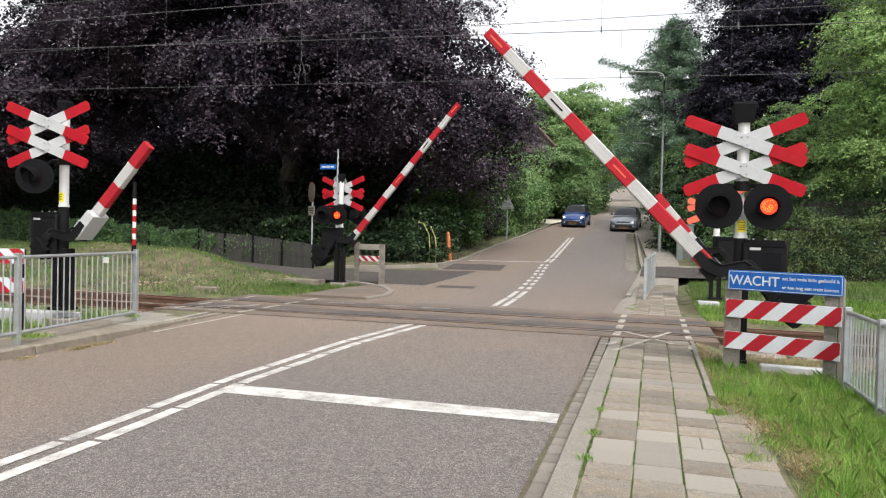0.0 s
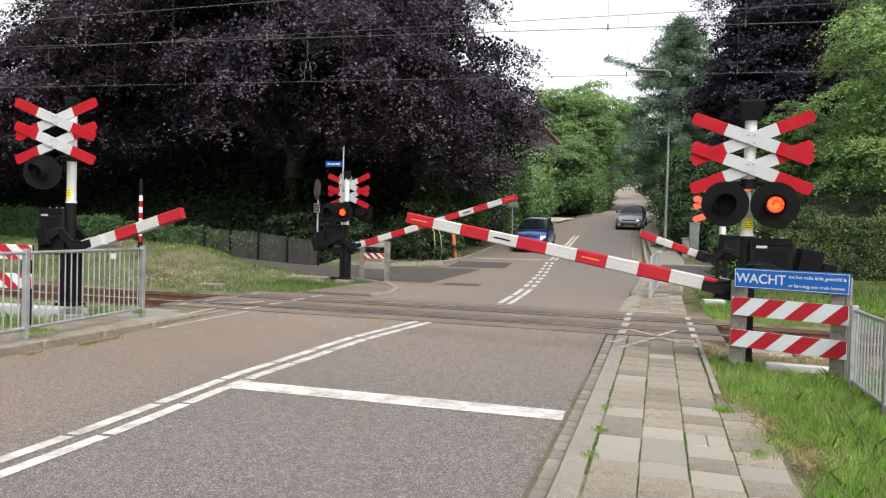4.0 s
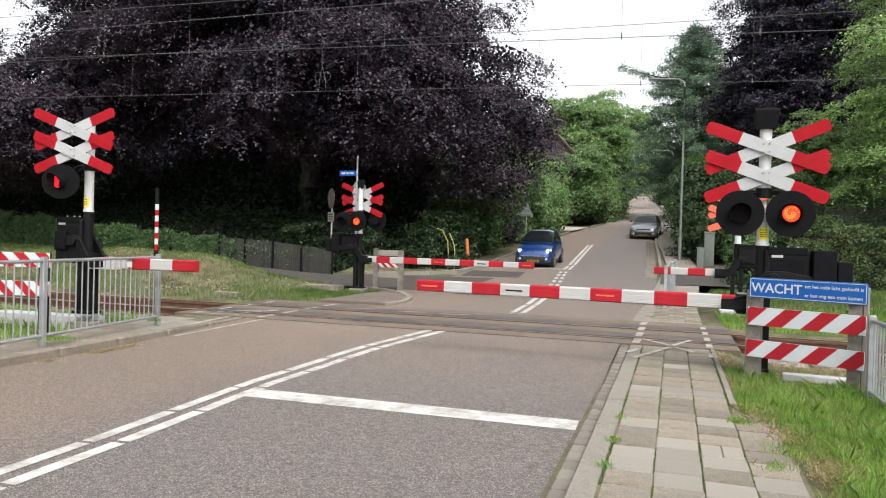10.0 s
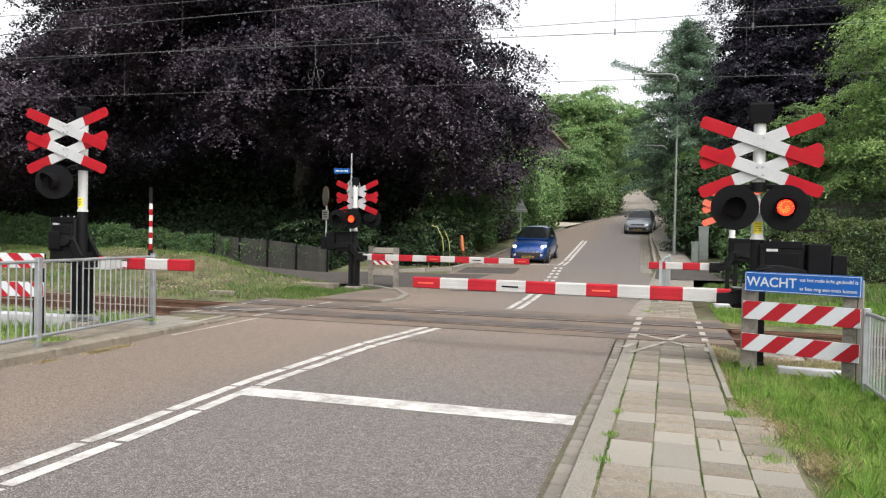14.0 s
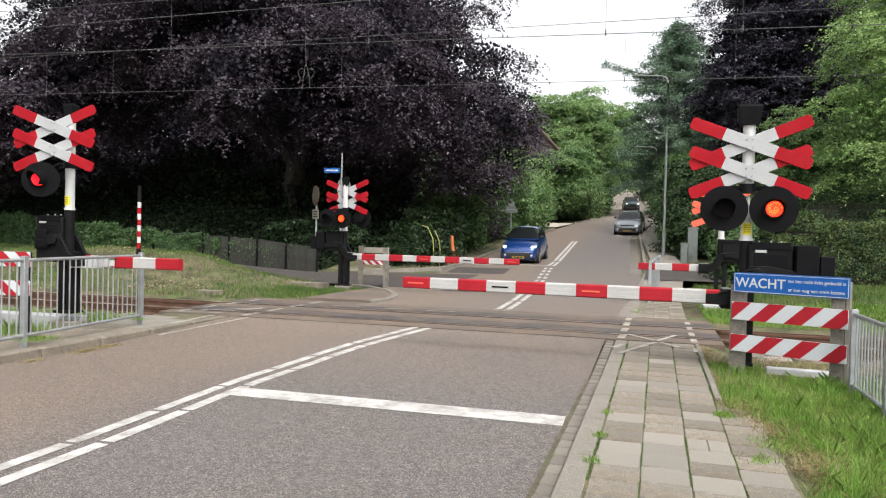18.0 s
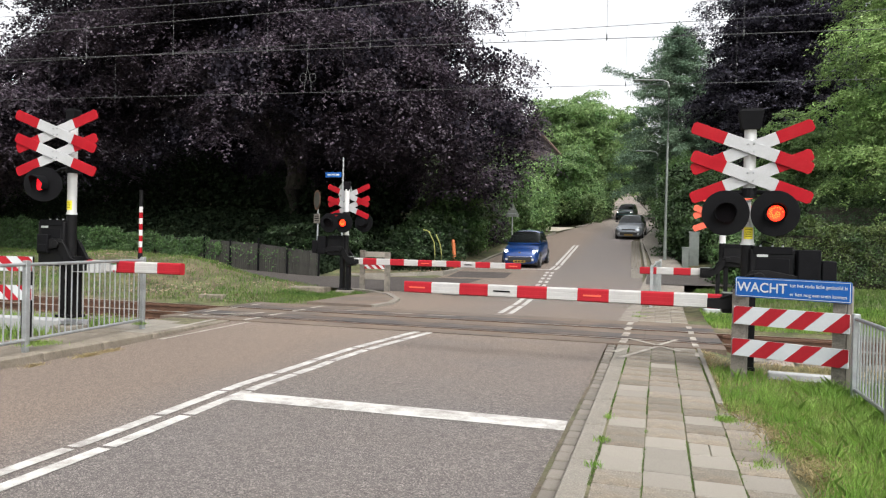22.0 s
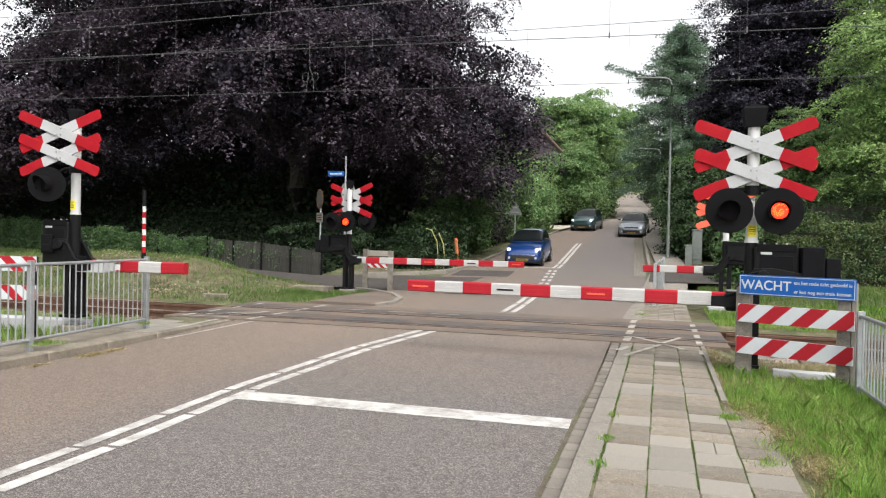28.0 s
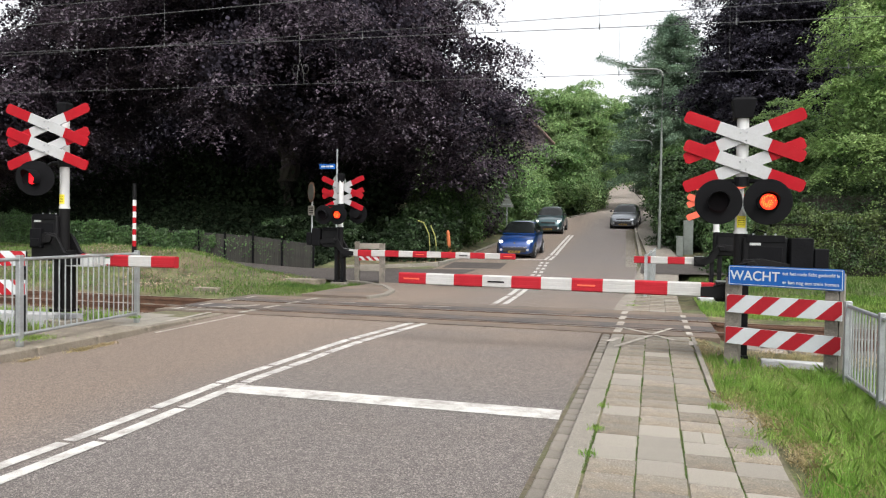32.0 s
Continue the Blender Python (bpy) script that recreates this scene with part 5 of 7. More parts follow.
railing("railing", [(1.93, 8.27, 0.0), (1.93, 7.1, 0.0), (1.92, 5.6, 0.0)], 0.78, "galvanised steel railing at the end of the warning board", 0.10)

# striped boards on posts behind the left railing
lb = thing("striped_barrier", pose(-9.9, 7.6, 0.12, 0, 0, 14), "red and white striped boards on dark posts behind the railing", "barrier board")
striped_board(lb, 1.62, 0.205, Matrix.Translation((0, 0, 0.80)), 10, -1)
striped_board(lb, 1.62, 0.205, Matrix.Translation((0, 0, 0.40)), 10, -1)
wood_post(lb, 0.75, 0.07, -0.4, 1.02, 0.15, 0.1)
s = Shape()
s.box(1.45, 1.58, 0.02, 0.12, -0.4, 1.0)
part("post", s, black_steel, lb, bevel=0.01)

# boards behind the far signal
mb = thing("striped_barrier", pose(-8.0, 18.9, 0.05, 0, 0, 8), "weathered timber frame with boards behind the signal", "barrier board")
wood_post(mb, 0.0, 0.0, -0.4, 1.12, 0.13, 0.13)
wood_post(mb, 0.72, 0.0, -0.4, 1.08, 0.15, 0.13)
for z, h in ((0.92, 0.16), (0.30, 0.15)):
    s = Shape()
    s.box(0.07, 0.66, -0.05, -0.02, z, z + h)
    part("board", s, tile_pale, mb, "pale weathered board", bevel=0.006)
striped_board(mb, 0.60, 0.15, Matrix.Translation((0.07, -0.05, 0.60)), 6, -1)

# red and white marker pole on the bank
for x, y, z0, label in ((-13.75, 16.8, 0.53, "thin red and white banded marker pole with a black top"), (5.05, 25.2, 0.55, "red and white banded marker pole beside the hedge")):
    t = thing("marker_pole", pose(x, y, z0), label, "marker pole", "marker poles")
    s = Shape()
    s.tube((0, 0, -0.2), (0, 0, 0.42), 0.07, 0.06, 10)
    part("foot", s, black_steel, t, smooth=True)
    for i in range(8):
        s = Shape()
        s.tube((0, 0, 0.42 + i * 0.16), (0, 0, 0.58 + i * 0.16), 0.050, 0.050, 12)
        part("band", s, white_paint if i % 2 else red_paint, t, smooth=True)
    if x < 0:
        s = Shape()
        s.tube((0, 0, 1.70), (0, 0, 2.15), 0.05, 0.05, 10)
        part("top", s, black_steel, t, smooth=True)


# overhead line: carrier and contact wires with droppers
def wire(name, pts, r, parent, mat=wire_metal):
    s = Shape()
    s.path(pts, r, 5)
    return part(name, s, mat, parent, smooth=True)


def catenary(y, contact, carry, label, first, gap):
    """contact and carry: height over the origin and fall per metre of x."""
    t = thing("overhead_wire", pose(0, y, 0), label, "overhead wire", "overhead wires")
    xs = np.arange(-62, 63, 2.0)
    low = lambda x: contact[0] + contact[1] * x
    up = lambda x: carry[0] + carry[1] * x
    wire("contact_wire", [(float(x), 0, low(float(x))) for x in xs], 0.0060, t)
    wire("carrier_wire", [(float(x), 0.0, up(float(x))) for x in xs], 0.0062, t)
    for i in range(-8, 13):
        x = first + i * gap
        s = Shape()
        s.tube((x, 0, low(x)), (x, 0, up(x)), 0.0022, 0.0022, 4)
        s.tube((x, 0, low(x) - 0.03), (x, 0, low(x) + 0.07), 0.012, 0.012, 6)
        part("dropper", s, wire_metal, t)
    return t


catenary(12.4, (4.90, -0.0215), (5.99, -0.0102), "overhead contact wire with droppers above the rails", -11.59, 2.13)
far_line = catenary(16.5, (5.0, -0.0146), (6.33, 0.0), "second overhead wire with thin droppers", -12.16, 2.27)
loop = [(-8.66, 0, 7.4), (-8.62, 0, 6.3), (-8.60, 0, 5.75)]
for k in (-1, 1):
    s = Shape()
    ring = [(-8.58 + k * 0.13 + 0.09 * math.cos(a * math.pi / 6), 0.0, 5.50 + 0.12 * math.sin(a * math.pi / 6)) for a in range(13)]
    s.path(loop + [(-8.58 + k * 0.08, 0, 5.45), (-8.58 + k * 0.1, 0, 5.13)], 0.005, 5)
    part("bond_cable", s, wire_metal, far_line)
    s = Shape()
    s.path(ring, 0.005, 5)
    part("cable_loop", s, wire_metal, far_line)
t = thing("feeder_wire", pose(0, 14.4, 0), "single feeder wire above the crossing", "overhead wire", "overhead wires")
wire("feeder", [(float(x), 0, 6.46 + 0.0065 * (x + 9)) for x in np.arange(-62, 63, 3.0)], 0.009, t)


def lamp_post(x, y, z, h, arm, label, r=0.055):
    t = thing("street_lamp", pose(x, y, z), label, "street lamp", "street lamps")
    s = Shape()
    s.tube((0, 0, -0.3), (0, 0, 1.2), r * 1.5, r * 1.4, 14)
    s.path([(0, 0, 1.2), (0, 0, h * 0.6), (0, 0, h - 0.35), (-0.08, 0, h - 0.1), (-0.3, 0, h), (-arm, 0, h + 0.05)], [r * 1.1, r, r * 0.85, r * 0.8, r * 0.75, r * 0.7], 12)
    part("pole", s, lamp_grey, t, "grey lamp pole", smooth=True)
    s = Shape()
    s.box(-arm - 0.50, -arm + 0.05, -0.09, 0.09, h + 0.0, h + 0.09)
    part("lantern", s, lamp_grey, t, "flat grey lantern", bevel=0.04)
    return t


lamp_post(0.26, 35.6, 0.72, 8.55, 1.15, "tall galvanised street lamp with a curved arm beside the footway")
lamp_post(-0.28, 60.5, 2.85, 6.2, 1.2, "tall galvanised street lamp farther up the hill")
lamp_post(-3.0, 150, 10.3, 5.0, 0.8, "distant grey street lamp near the hilltop")

# street name sign and its pole
t = thing("street_name_sign", pose(-12.62, 26.0, -0.35), "small blue street name sign on a grey pole", "street sign")
s = Shape()
s.tube((0.72, 0, -0.3), (0.72, 0, 5.0), 0.035, 0.035, 10)
part("pole", s, zinc, t, smooth=True)
s = Shape()
s.plate([(-0.02, 4.22), (0.66, 4.22), (0.66, 4.42), (-0.02, 4.42)], 0.02, 0, pose(0, -0.03, 0, 0, 0, 0))
sp = part("sign_plate", s, sign_blue, t, "blue plate", bevel=0.004)
s = Shape()
for a, b in ((0.06, 0.22), (0.25, 0.40), (0.43, 0.58)):
    s.box(a, b, -0.0455, -0.0415, 4.29, 4.35)
part("name_bar", s, sign_white, sp, "pale bars in place of the street name")
s = Shape()
s.plate([(0.82 + 0.30 * math.cos(a * math.pi / 12), 3.66 + 0.36 * math.sin(a * math.pi / 12)) for a in range(24)], 0.012)
part("round_plate", s, lamp_grey, t, "grey back of a round sign", smooth=False)

t = thing("round_sign", pose(-12.75, 25.6, 0.2, 0, 0, -38), "round no-entry style sign with a small plate beneath on a pole", "traffic sign")
s = Shape()
s.tube((0, 0, -0.3), (0, 0, 3.1), 0.032, 0.032, 10)
part("pole", s, zinc, t, smooth=True)
for k, (rad, mat, y) in enumerate(((0.40, rust, -0.045), (0.31, fence_grey, -0.058))):
    s = Shape()
    s.plate([(rad * 0.75 * math.cos(a * math.pi / 14), 2.75 + rad * math.sin(a * math.pi / 14)) for a in range(28)], 0.012, 0, Matrix.Translation((0, y, 0)))
    part("disc" if k else "rim_disc", s, mat, t)
s = Shape()
s.box(-0.26, 0.26, -0.05, -0.035, 1.85, 2.22)
q = part("text_plate", s, concrete, t)
s = Shape()
for z in (1.93, 2.02, 2.11):
    s.box(-0.19, 0.19, -0.054, -0.0505, z, z + 0.035)
part("text_bar", s, black_matt, q, "dark bars of unreadable text")

t = thing("warning_triangle", pose(-7.92, 40.0, 0.22), "grey back of a triangular traffic sign on a pole", "traffic sign")
s = Shape()
s.tube((0, 0, -0.4), (0, 0, 3.4), 0.035, 0.035, 10)
part("pole", s, zinc, t, smooth=True)
s = Shape()
s.plate([(-0.37, 2.70), (0.37, 2.70), (0.40, 2.74), (0.03, 3.46), (-0.03, 3.46), (-0.40, 2.74)], 0.015, 0, Matrix.Translation((0, -0.05, 0)))
part("triangle_plate", s, lamp_grey, t, "bare grey sign back", bevel=0.003)
s = Shape()
for z in (2.85, 3.1):
    s.box(-0.27 + (z - 2.8) * 0.55, 0.27 - (z - 2.8) * 0.55, -0.075, -0.055, z, z + 0.04)
part("clamp", s, zinc, t)

# orange post, yellow-green pipes, small blue marker by the hedge
t = thing("orange_post", pose(-8.35, 29.8, 0.42, 0, -5, 0), "leaning orange plastic post at the verge", "post")
s = Shape()
s.tube((0, 0, -0.2), (0, 0, 1.05), 0.09, 0.075, 12)
s.tube((0, 0, 1.05), (0, 0, 1.14), 0.078, 0.03, 12)
part("shaft", s, orange_post, t, smooth=True)
t = thing("cable_pipe", pose(-8.75, 28.1, 0.3), "bent yellow-green cable pipes at the verge", "pipe")
for pts in (((0, 0, -0.2), (0.03, 0, 0.6), (-0.02, 0, 1.1), (-0.25, 0, 1.55), (-0.5, 0, 1.62)), ((0.28, 0, -0.2), (0.30, 0, 0.6), (0.25, 0, 1.0), (0.05, 0, 1.45))):
    s = Shape()
    s.path(pts, 0.022, 7)
    part("pipe", s, hose_yellow, t, smooth=True)

railing("railing", [(-0.16, 17.4, 0.03), (-0.06, 19.4, 0.08), (0.04, 21.4, 0.10)], 0.95, "short galvanised railing beside the far footway", 0.12)

# utility cabinets
for x, y, z, w, h, label in ((1.50, 34.5, 0.75, 0.42, 1.35, "grey utility cabinet beside the footway"), (1.12, 33.8, 0.7, 0.28, 0.70, "low grey utility box beside the hedge")):
    t = thing("utility_cabinet", pose(x, y, z), label, "cabinet", "cabinets")
    s = Shape()
    s.box(-w / 2, w / 2, -0.2, 0.2, -0.2, h)
    part("body", s, lamp_grey, t, bevel=0.015)
    s = Shape()
    s.box(-w / 2 - 0.03, w / 2 + 0.03, -0.23, 0.23, h, h + 0.06)
    part("lid", s, lamp_grey, t, bevel=0.012)
    s = Shape()
    s.box(-w / 2 + 0.04, w / 2 - 0.04, -0.212, -0.2, 0.06, h - 0.06)
    part("door", s, lamp_grey, t, bevel=0.006)

# concrete blocks and slabs beside the rails
for x, y, z, w, d, h, label in ((-9.0, 17.7, 0.06, 1.0, 0.45, 0.10, "pale concrete cable trough slab in the grass"), (1.22, 17.4, 0.03, 0.45, 0.30, 0.06, "white concrete slab beside the signal foot"),
                               (1.72, 9.20, 0.0, 0.95, 0.14, 0.035, "white concrete edge stone beside the rails"), (-9.4, 9.0, 0.0, 1.9, 0.3, 0.13, "white concrete edge stone behind the railing"),
                               (-10.2, 15.0, -0.03, 0.6, 0.25, 0.1, "small pale concrete block in the grass")):
    s = Shape()
    s.box(-w / 2, w / 2, -d / 2, d / 2, -0.1, h)
    whole("concrete_slab", s, grey_white if "white" in label else dirty_kerb, label, "slab", "concrete slabs", "", pose(x, y, z, 0, 0, rnd.uniform(-6, 6)), bevel=0.015)
# plank fence behind the side road, with ivy
FENCE = [(-11.6, 23.5), (-14.9, 24.95), (-18.4, 26.5), (-21.2, 26.9), (-24, 27.3), (-27.5, 27.75), (-31, 28.2), (-36, 28.7)]
fence = thing("plank_fence", pose(-11.6, 23.5, 0), "grey weathered upright plank fence overgrown with ivy", "fence")
plank = Shape()
plank.box(-0.062, 0.062, -0.011, 0.011, -0.12, 1.02)
plank_me = plank.mesh("plank", fence_grey, 0.003, segments=1)
for (x, y), (x2, y2) in zip(FENCE, FENCE[1:]):
    z, z2 = land(x, y), land(x2, y2)
    a, b = (x + 11.6, y - 23.5), (x2 + 11.6, y2 - 23.5)
    L = math.hypot(x2 - x, y2 - y)
    for u in (0.0, 0.5):
        s = Shape()
        px_, py_, pz_ = a[0] + (b[0] - a[0]) * u, a[1] + (b[1] - a[1]) * u - 0.07, z + (z2 - z) * u
        s.box(px_ - 0.028, px_ + 0.028, py_ - 0.028, py_ + 0.028, pz_ - 0.3, pz_ + 1.10 + 0.12 * (u == 0))
        part("post", s, black_matt, fence)
    for h in (0.25, 0.85):
        s = Shape()
        s.rings([[(q[0], q[1] + 0.02, w + h), (q[0], q[1] + 0.06, w + h), (q[0], q[1] + 0.06, w + h + 0.08), (q[0], q[1] + 0.02, w + h + 0.08)] for q, w in ((a, z), (b, z2))])
        part("fence_rail", s, fence_grey, fence)
    n = int(L / 0.135)
    for i in range(n):
        u = (i + 0.5) / n
        piece("plank", plank_me, fence, pose(a[0] + (b[0] - a[0]) * u, a[1] + (b[1] - a[1]) * u, z + (z2 - z) * u + rnd.uniform(-0.012, 0.012), 0, rnd.uniform(-0.6, 0.6), math.degrees(math.atan2(y2 - y, x2 - x)) + 180))


# ---- cars ----
tyre_mat = material("tyre_rubber", (0.012, 0.012, 0.012), 0.85, spread=0.2, scale=20, fine=90, bump=0.2, bump_scale=90)
rim_mat = material("alloy_rim", (0.34, 0.35, 0.36), 0.35, metal=0.85, spread=0.08, scale=10, fine=60, bump=0)
trim_black = material("black_plastic_trim", (0.014, 0.014, 0.015), 0.55, spread=0.15, scale=12, fine=80, bump=0.05)
chrome = material("bright_trim", (0.62, 0.63, 0.64), 0.2, metal=1.0, spread=0.04, scale=10, fine=60, bump=0)
plate_yellow = material("yellow_plate", (0.26, 0.165, 0.02), 0.45, spread=0.04, scale=10, fine=60, bump=0)
car_glass = clear_glass("car_glass", (0.03, 0.036, 0.036))
car_glass.node_tree.nodes["Principled BSDF"].inputs["Specular IOR Level"].default_value = 0.4
lens_clear = material("headlamp_cover", (0.60, 0.62, 0.64), 0.12, metal=0.4, spread=0.05, scale=14, fine=60, bump=0)


def car_paint(name, color, metal=0.35):
    return material(name, color, 0.32, metal=metal, spread=0.05, scale=2, fine=120, bump=0.0, coat=1.0,
                    stain=tuple(c * 0.7 + 0.01 for c in color), stain_scale=1.5, stain_amount=0.3)


def car(name, label, L, Wd, H, paint, lit, glow, hood=0.93, belt=1.0, nose=0.74, grille="bar", roof_back=0.36, plate=True):
    """A hatchback with its nose towards -y: body, cabin, panes, lamps, wheels."""
    t = thing(name, Matrix(), label, "car")
    hw = Wd / 2
    y = lambda u: u * L
    st = [(-0.500, 0.30, 0.52, 0.60), (-0.487, 0.20, nose - 0.10, 0.80), (-0.455, 0.19, nose, 0.90), (-0.40, 0.19, nose + 0.07, 0.96), (-0.30, 0.19, hood - 0.03, 0.985), (-0.19, 0.19, belt - 0.03, 1.0),
          (-0.05, 0.19, belt, 1.0), (0.15, 0.19, belt + 0.02, 1.0), (0.33, 0.19, belt + 0.04, 0.99), (0.44, 0.21, belt + 0.04, 0.95), (0.485, 0.26, belt - 0.02, 0.88), (0.50, 0.36, belt - 0.16, 0.76)]
    rings = []
    for u, z0, z1, w in st:
        a = hw * w
        h = z1 - z0
        half = [(0.0, z0), (a * 0.80, z0), (a * 0.95, z0 + 0.06), (a, z0 + h * 0.30), (a * 1.0, z0 + h * 0.55), (a * 0.975, z0 + h * 0.82), (a * 0.90, z0 + h * 0.95), (a * 0.70, z1), (0.0, z1 + 0.035 * w)]
        rings.append([(p, y(u), q) for p, q in half] + [(-p, y(u), q) for p, q in half[-2:0:-1]])
    s = Shape()
    s.rings(rings)
    body = part("body", s, paint, t, smooth=True)
    # greenhouse: a rounded shell with panes lying on it
    US = (-0.235, -0.20, -0.15, -0.10, -0.05, 0.0, 0.06, 0.14, 0.24, 0.33, roof_back + 0.03, 0.43, 0.465, 0.488)
    full = H - belt
    def section(u):
        zt = belt - 0.02 + (full + 0.02) * float(np.interp(u, (-0.235, -0.20, -0.12, -0.05, 0.0, 0.06, 0.16, 0.30, roof_back + 0.02, 0.44, 0.488), (0.02, 0.15, 0.50, 0.78, 0.91, 0.975, 1.0, 0.985, 0.93, 0.60, 0.12)))
        h = zt - (belt - 0.02)
        w0 = hw * float(np.interp(u, (-0.235, -0.1, 0.1, 0.35, 0.488), (0.86, 0.93, 0.94, 0.92, 0.84)))
        tum = 0.25 * hw * h / full
        half = [(w0, 0.0), (w0 - tum * 0.35, 0.36), (w0 - tum * 0.72, 0.70), (w0 - tum * 1.05, 0.89), (w0 - tum * 1.7, 0.965), (w0 * 0.36, 0.995), (0.0, 1.0)]
        return [(p, y(u), belt - 0.02 + h * q) for p, q in half] + [(-p, y(u), belt - 0.02 + h * q) for p, q in half[-2::-1]]
    s = Shape()
    s.rings([section(u) for u in US], close=False, caps=False)
    part("roof", s, paint, t, smooth=True)
    def on(u, k, out):
        sec = section(u)
        a = min(11, int(k))
        p = Vector(sec[a]).lerp(Vector(sec[a + 1]), k - a)
        return p + (p - Vector((0, y(0.12), belt - 0.25))).normalized() * out
    def pane(name_, us, k0, k1, n=6):
        # a black sheet under each pane stands in for the unlit cabin
        for nm, out, mat in (("cabin_inside", 0.006, trim_black), (name_, 0.014, car_glass)):
            s = Shape()
            m_ = len(us)
            v = [on(u, k0 + (k1 - k0) * i / n, out + d) for d in (0.0, 0.004) for u in us for i in range(n + 1)]
            f = []
            for d in (0, 1):
                o = d * m_ * (n + 1)
                for j in range(m_ - 1):
                    for i in range(n):
                        q = o + j * (n + 1) + i
                        f.append((q, q + 1, q + n + 2, q + n + 1))
            s.add(v, f)
            part(nm, s, mat, t, "tinted car glass" if out > 0.01 else "", smooth=True)
    pane("windscreen", (-0.212, -0.18, -0.14, -0.10, -0.06, -0.02, 0.005), 2.55, 9.45, 12)
    pane("rear_window", (roof_back + 0.05, 0.44, 0.475), 3.0, 9.0, 8)
    for a, b in ((0.35, 2.55), (9.45, 11.65)):
        pane("side_window", (-0.135, -0.09, -0.04, 0.02, 0.09), a, b, 4)
        pane("side_window", (0.115, 0.17, 0.24, 0.30, 0.335), a, b, 4)
    for sx in (-1, 1):
        s = Shape()
        s.path([(sx * 0.02 - 0.25, y(-0.212) - 0.01, belt + 0.0), (sx * 0.02 - 0.25 + 0.55, y(-0.185), belt + 0.09)] if sx > 0 else [(-0.55, y(-0.212), belt), (-0.05, y(-0.19), belt + 0.07)], 0.009, 5)
        part("wiper", s, trim_black, t)
        s = Shape()
        s.rings([[(sx * (hw * 0.93) + a, y(-0.165) + b, belt + 0.10 + c) for a, c in ((0.0, -0.05), (sx * 0.17, -0.045), (sx * 0.19, 0.04), (sx * 0.03, 0.07))] for b in (-0.05, 0.05)])
        part("mirror", s, trim_black, t, bevel=0.02)
        s = Shape()
        zl = nose - 0.02
        yl = y(-0.452)
        s.rings([[(sx * hw * 0.56, yl - 0.05, zl - 0.075), (sx * hw * 0.88, yl + 0.10, zl - 0.09), (sx * hw * 0.92, yl + 0.20, zl + 0.07), (sx * hw * 0.66, yl + 0.03, zl + 0.06)],
                 [(sx * hw * 0.58, yl - 0.085, zl - 0.07), (sx * hw * 0.90, yl + 0.05, zl - 0.085), (sx * hw * 0.94, yl + 0.15, zl + 0.075), (sx * hw * 0.68, yl - 0.01, zl + 0.07)]])
        hl = part("headlight", s, lens_clear, t, "clear headlight", bevel=0.012)
        if lit:
            s = Shape()
            c = Vector((sx * hw * 0.74, yl - 0.035, zl - 0.005))
            s.tube(c, c + Vector((sx * 0.01, -0.045, 0)), 0.06, 0.052, 16)
            part("bulb", s, head_glow, hl, "lit headlight")
        s = Shape()
        s.tube((sx * hw * 0.70, y(-0.493), 0.38), (sx * hw * 0.70, y(-0.50) - 0.02, 0.38), 0.055, 0.05, 12)
        part("fog_lamp", s, lens_clear, t)
    s = Shape()
    s.box(-hw * 0.62, hw * 0.62, y(-0.502) - 0.012, y(-0.47), 0.27, 0.47)
    gr = part("lower_grille", s, trim_black, t, bevel=0.03)
    s = Shape()
    s.box(-hw * 0.68, hw * 0.68, y(-0.502) - 0.022, y(-0.49), 0.485, 0.512)
    part("bumper_strip", s, chrome if grille == "bar" else trim_black, t, bevel=0.006)
    if grille != "bar":
        s = Shape()
        s.box(-hw * 0.50, hw * 0.50, y(-0.492) - 0.02, y(-0.47), nose - 0.15, nose - 0.06)
        part("upper_grille", s, trim_black, t, bevel=0.02)
    s = Shape()
    s.plate([(0.055 * math.cos(a * math.pi / 3 + 0.52), 0.055 * math.sin(a * math.pi / 3 + 0.52)) for a in range(6)], 0.012, 0, Matrix.Translation((0, y(-0.482) - 0.02, nose - 0.08)))
    part("badge", s, chrome, t, "plain bright badge")
    s = Shape()
    s.box(-0.26, 0.26, y(-0.502) - 0.034, y(-0.502) - 0.02, 0.245, 0.34)
    pl = part("plate", s, plate_yellow, t, "yellow plate with dark bars")
    s = Shape()
    for a in (-0.20, -0.06, 0.08):
        s.box(a, a + 0.11, y(-0.502) - 0.037, y(-0.502) - 0.0345, 0.27, 0.315)
    part("plate_bar", s, trim_black, pl)
    s = Shape()
    s.box(-hw * 0.9, hw * 0.9, y(-0.44), y(0.44), 0.13, 0.24)
    part("underbody", s, trim_black, t)
    wheels = []
    for u in (-0.325, 0.325):
        for sx in (-1, 1):
            s = Shape()
            s.tube((sx * (hw - 0.10), y(u), 0.32), (sx * (hw + 0.004), y(u), 0.32), 0.355, 0.355, 26)
            part("wheel_arch", s, trim_black, t, smooth=True)
            s = Shape()
            n = 26
            prof = ((-0.09, 0.22), (-0.09, 0.27), (-0.07, 0.292), (0.07, 0.292), (0.09, 0.27), (0.09, 0.20))
            s.rings([[(a, r_ * math.cos(2 * math.pi * i / n), r_ * math.sin(2 * math.pi * i / n)) for i in range(n)] for a, r_ in prof], caps=True)
            w = part("wheel", s, tyre_mat, t, "black rubber tyre", smooth=True)
            w.matrix_basis = pose(sx * (hw - 0.075), y(u), 0.292)
            s = Shape()
            s.tube((sx * 0.082, 0, 0), (sx * 0.094, 0, 0), 0.205, 0.20, 22)
            rim = part("rim", s, trim_black, w)
            s = Shape()
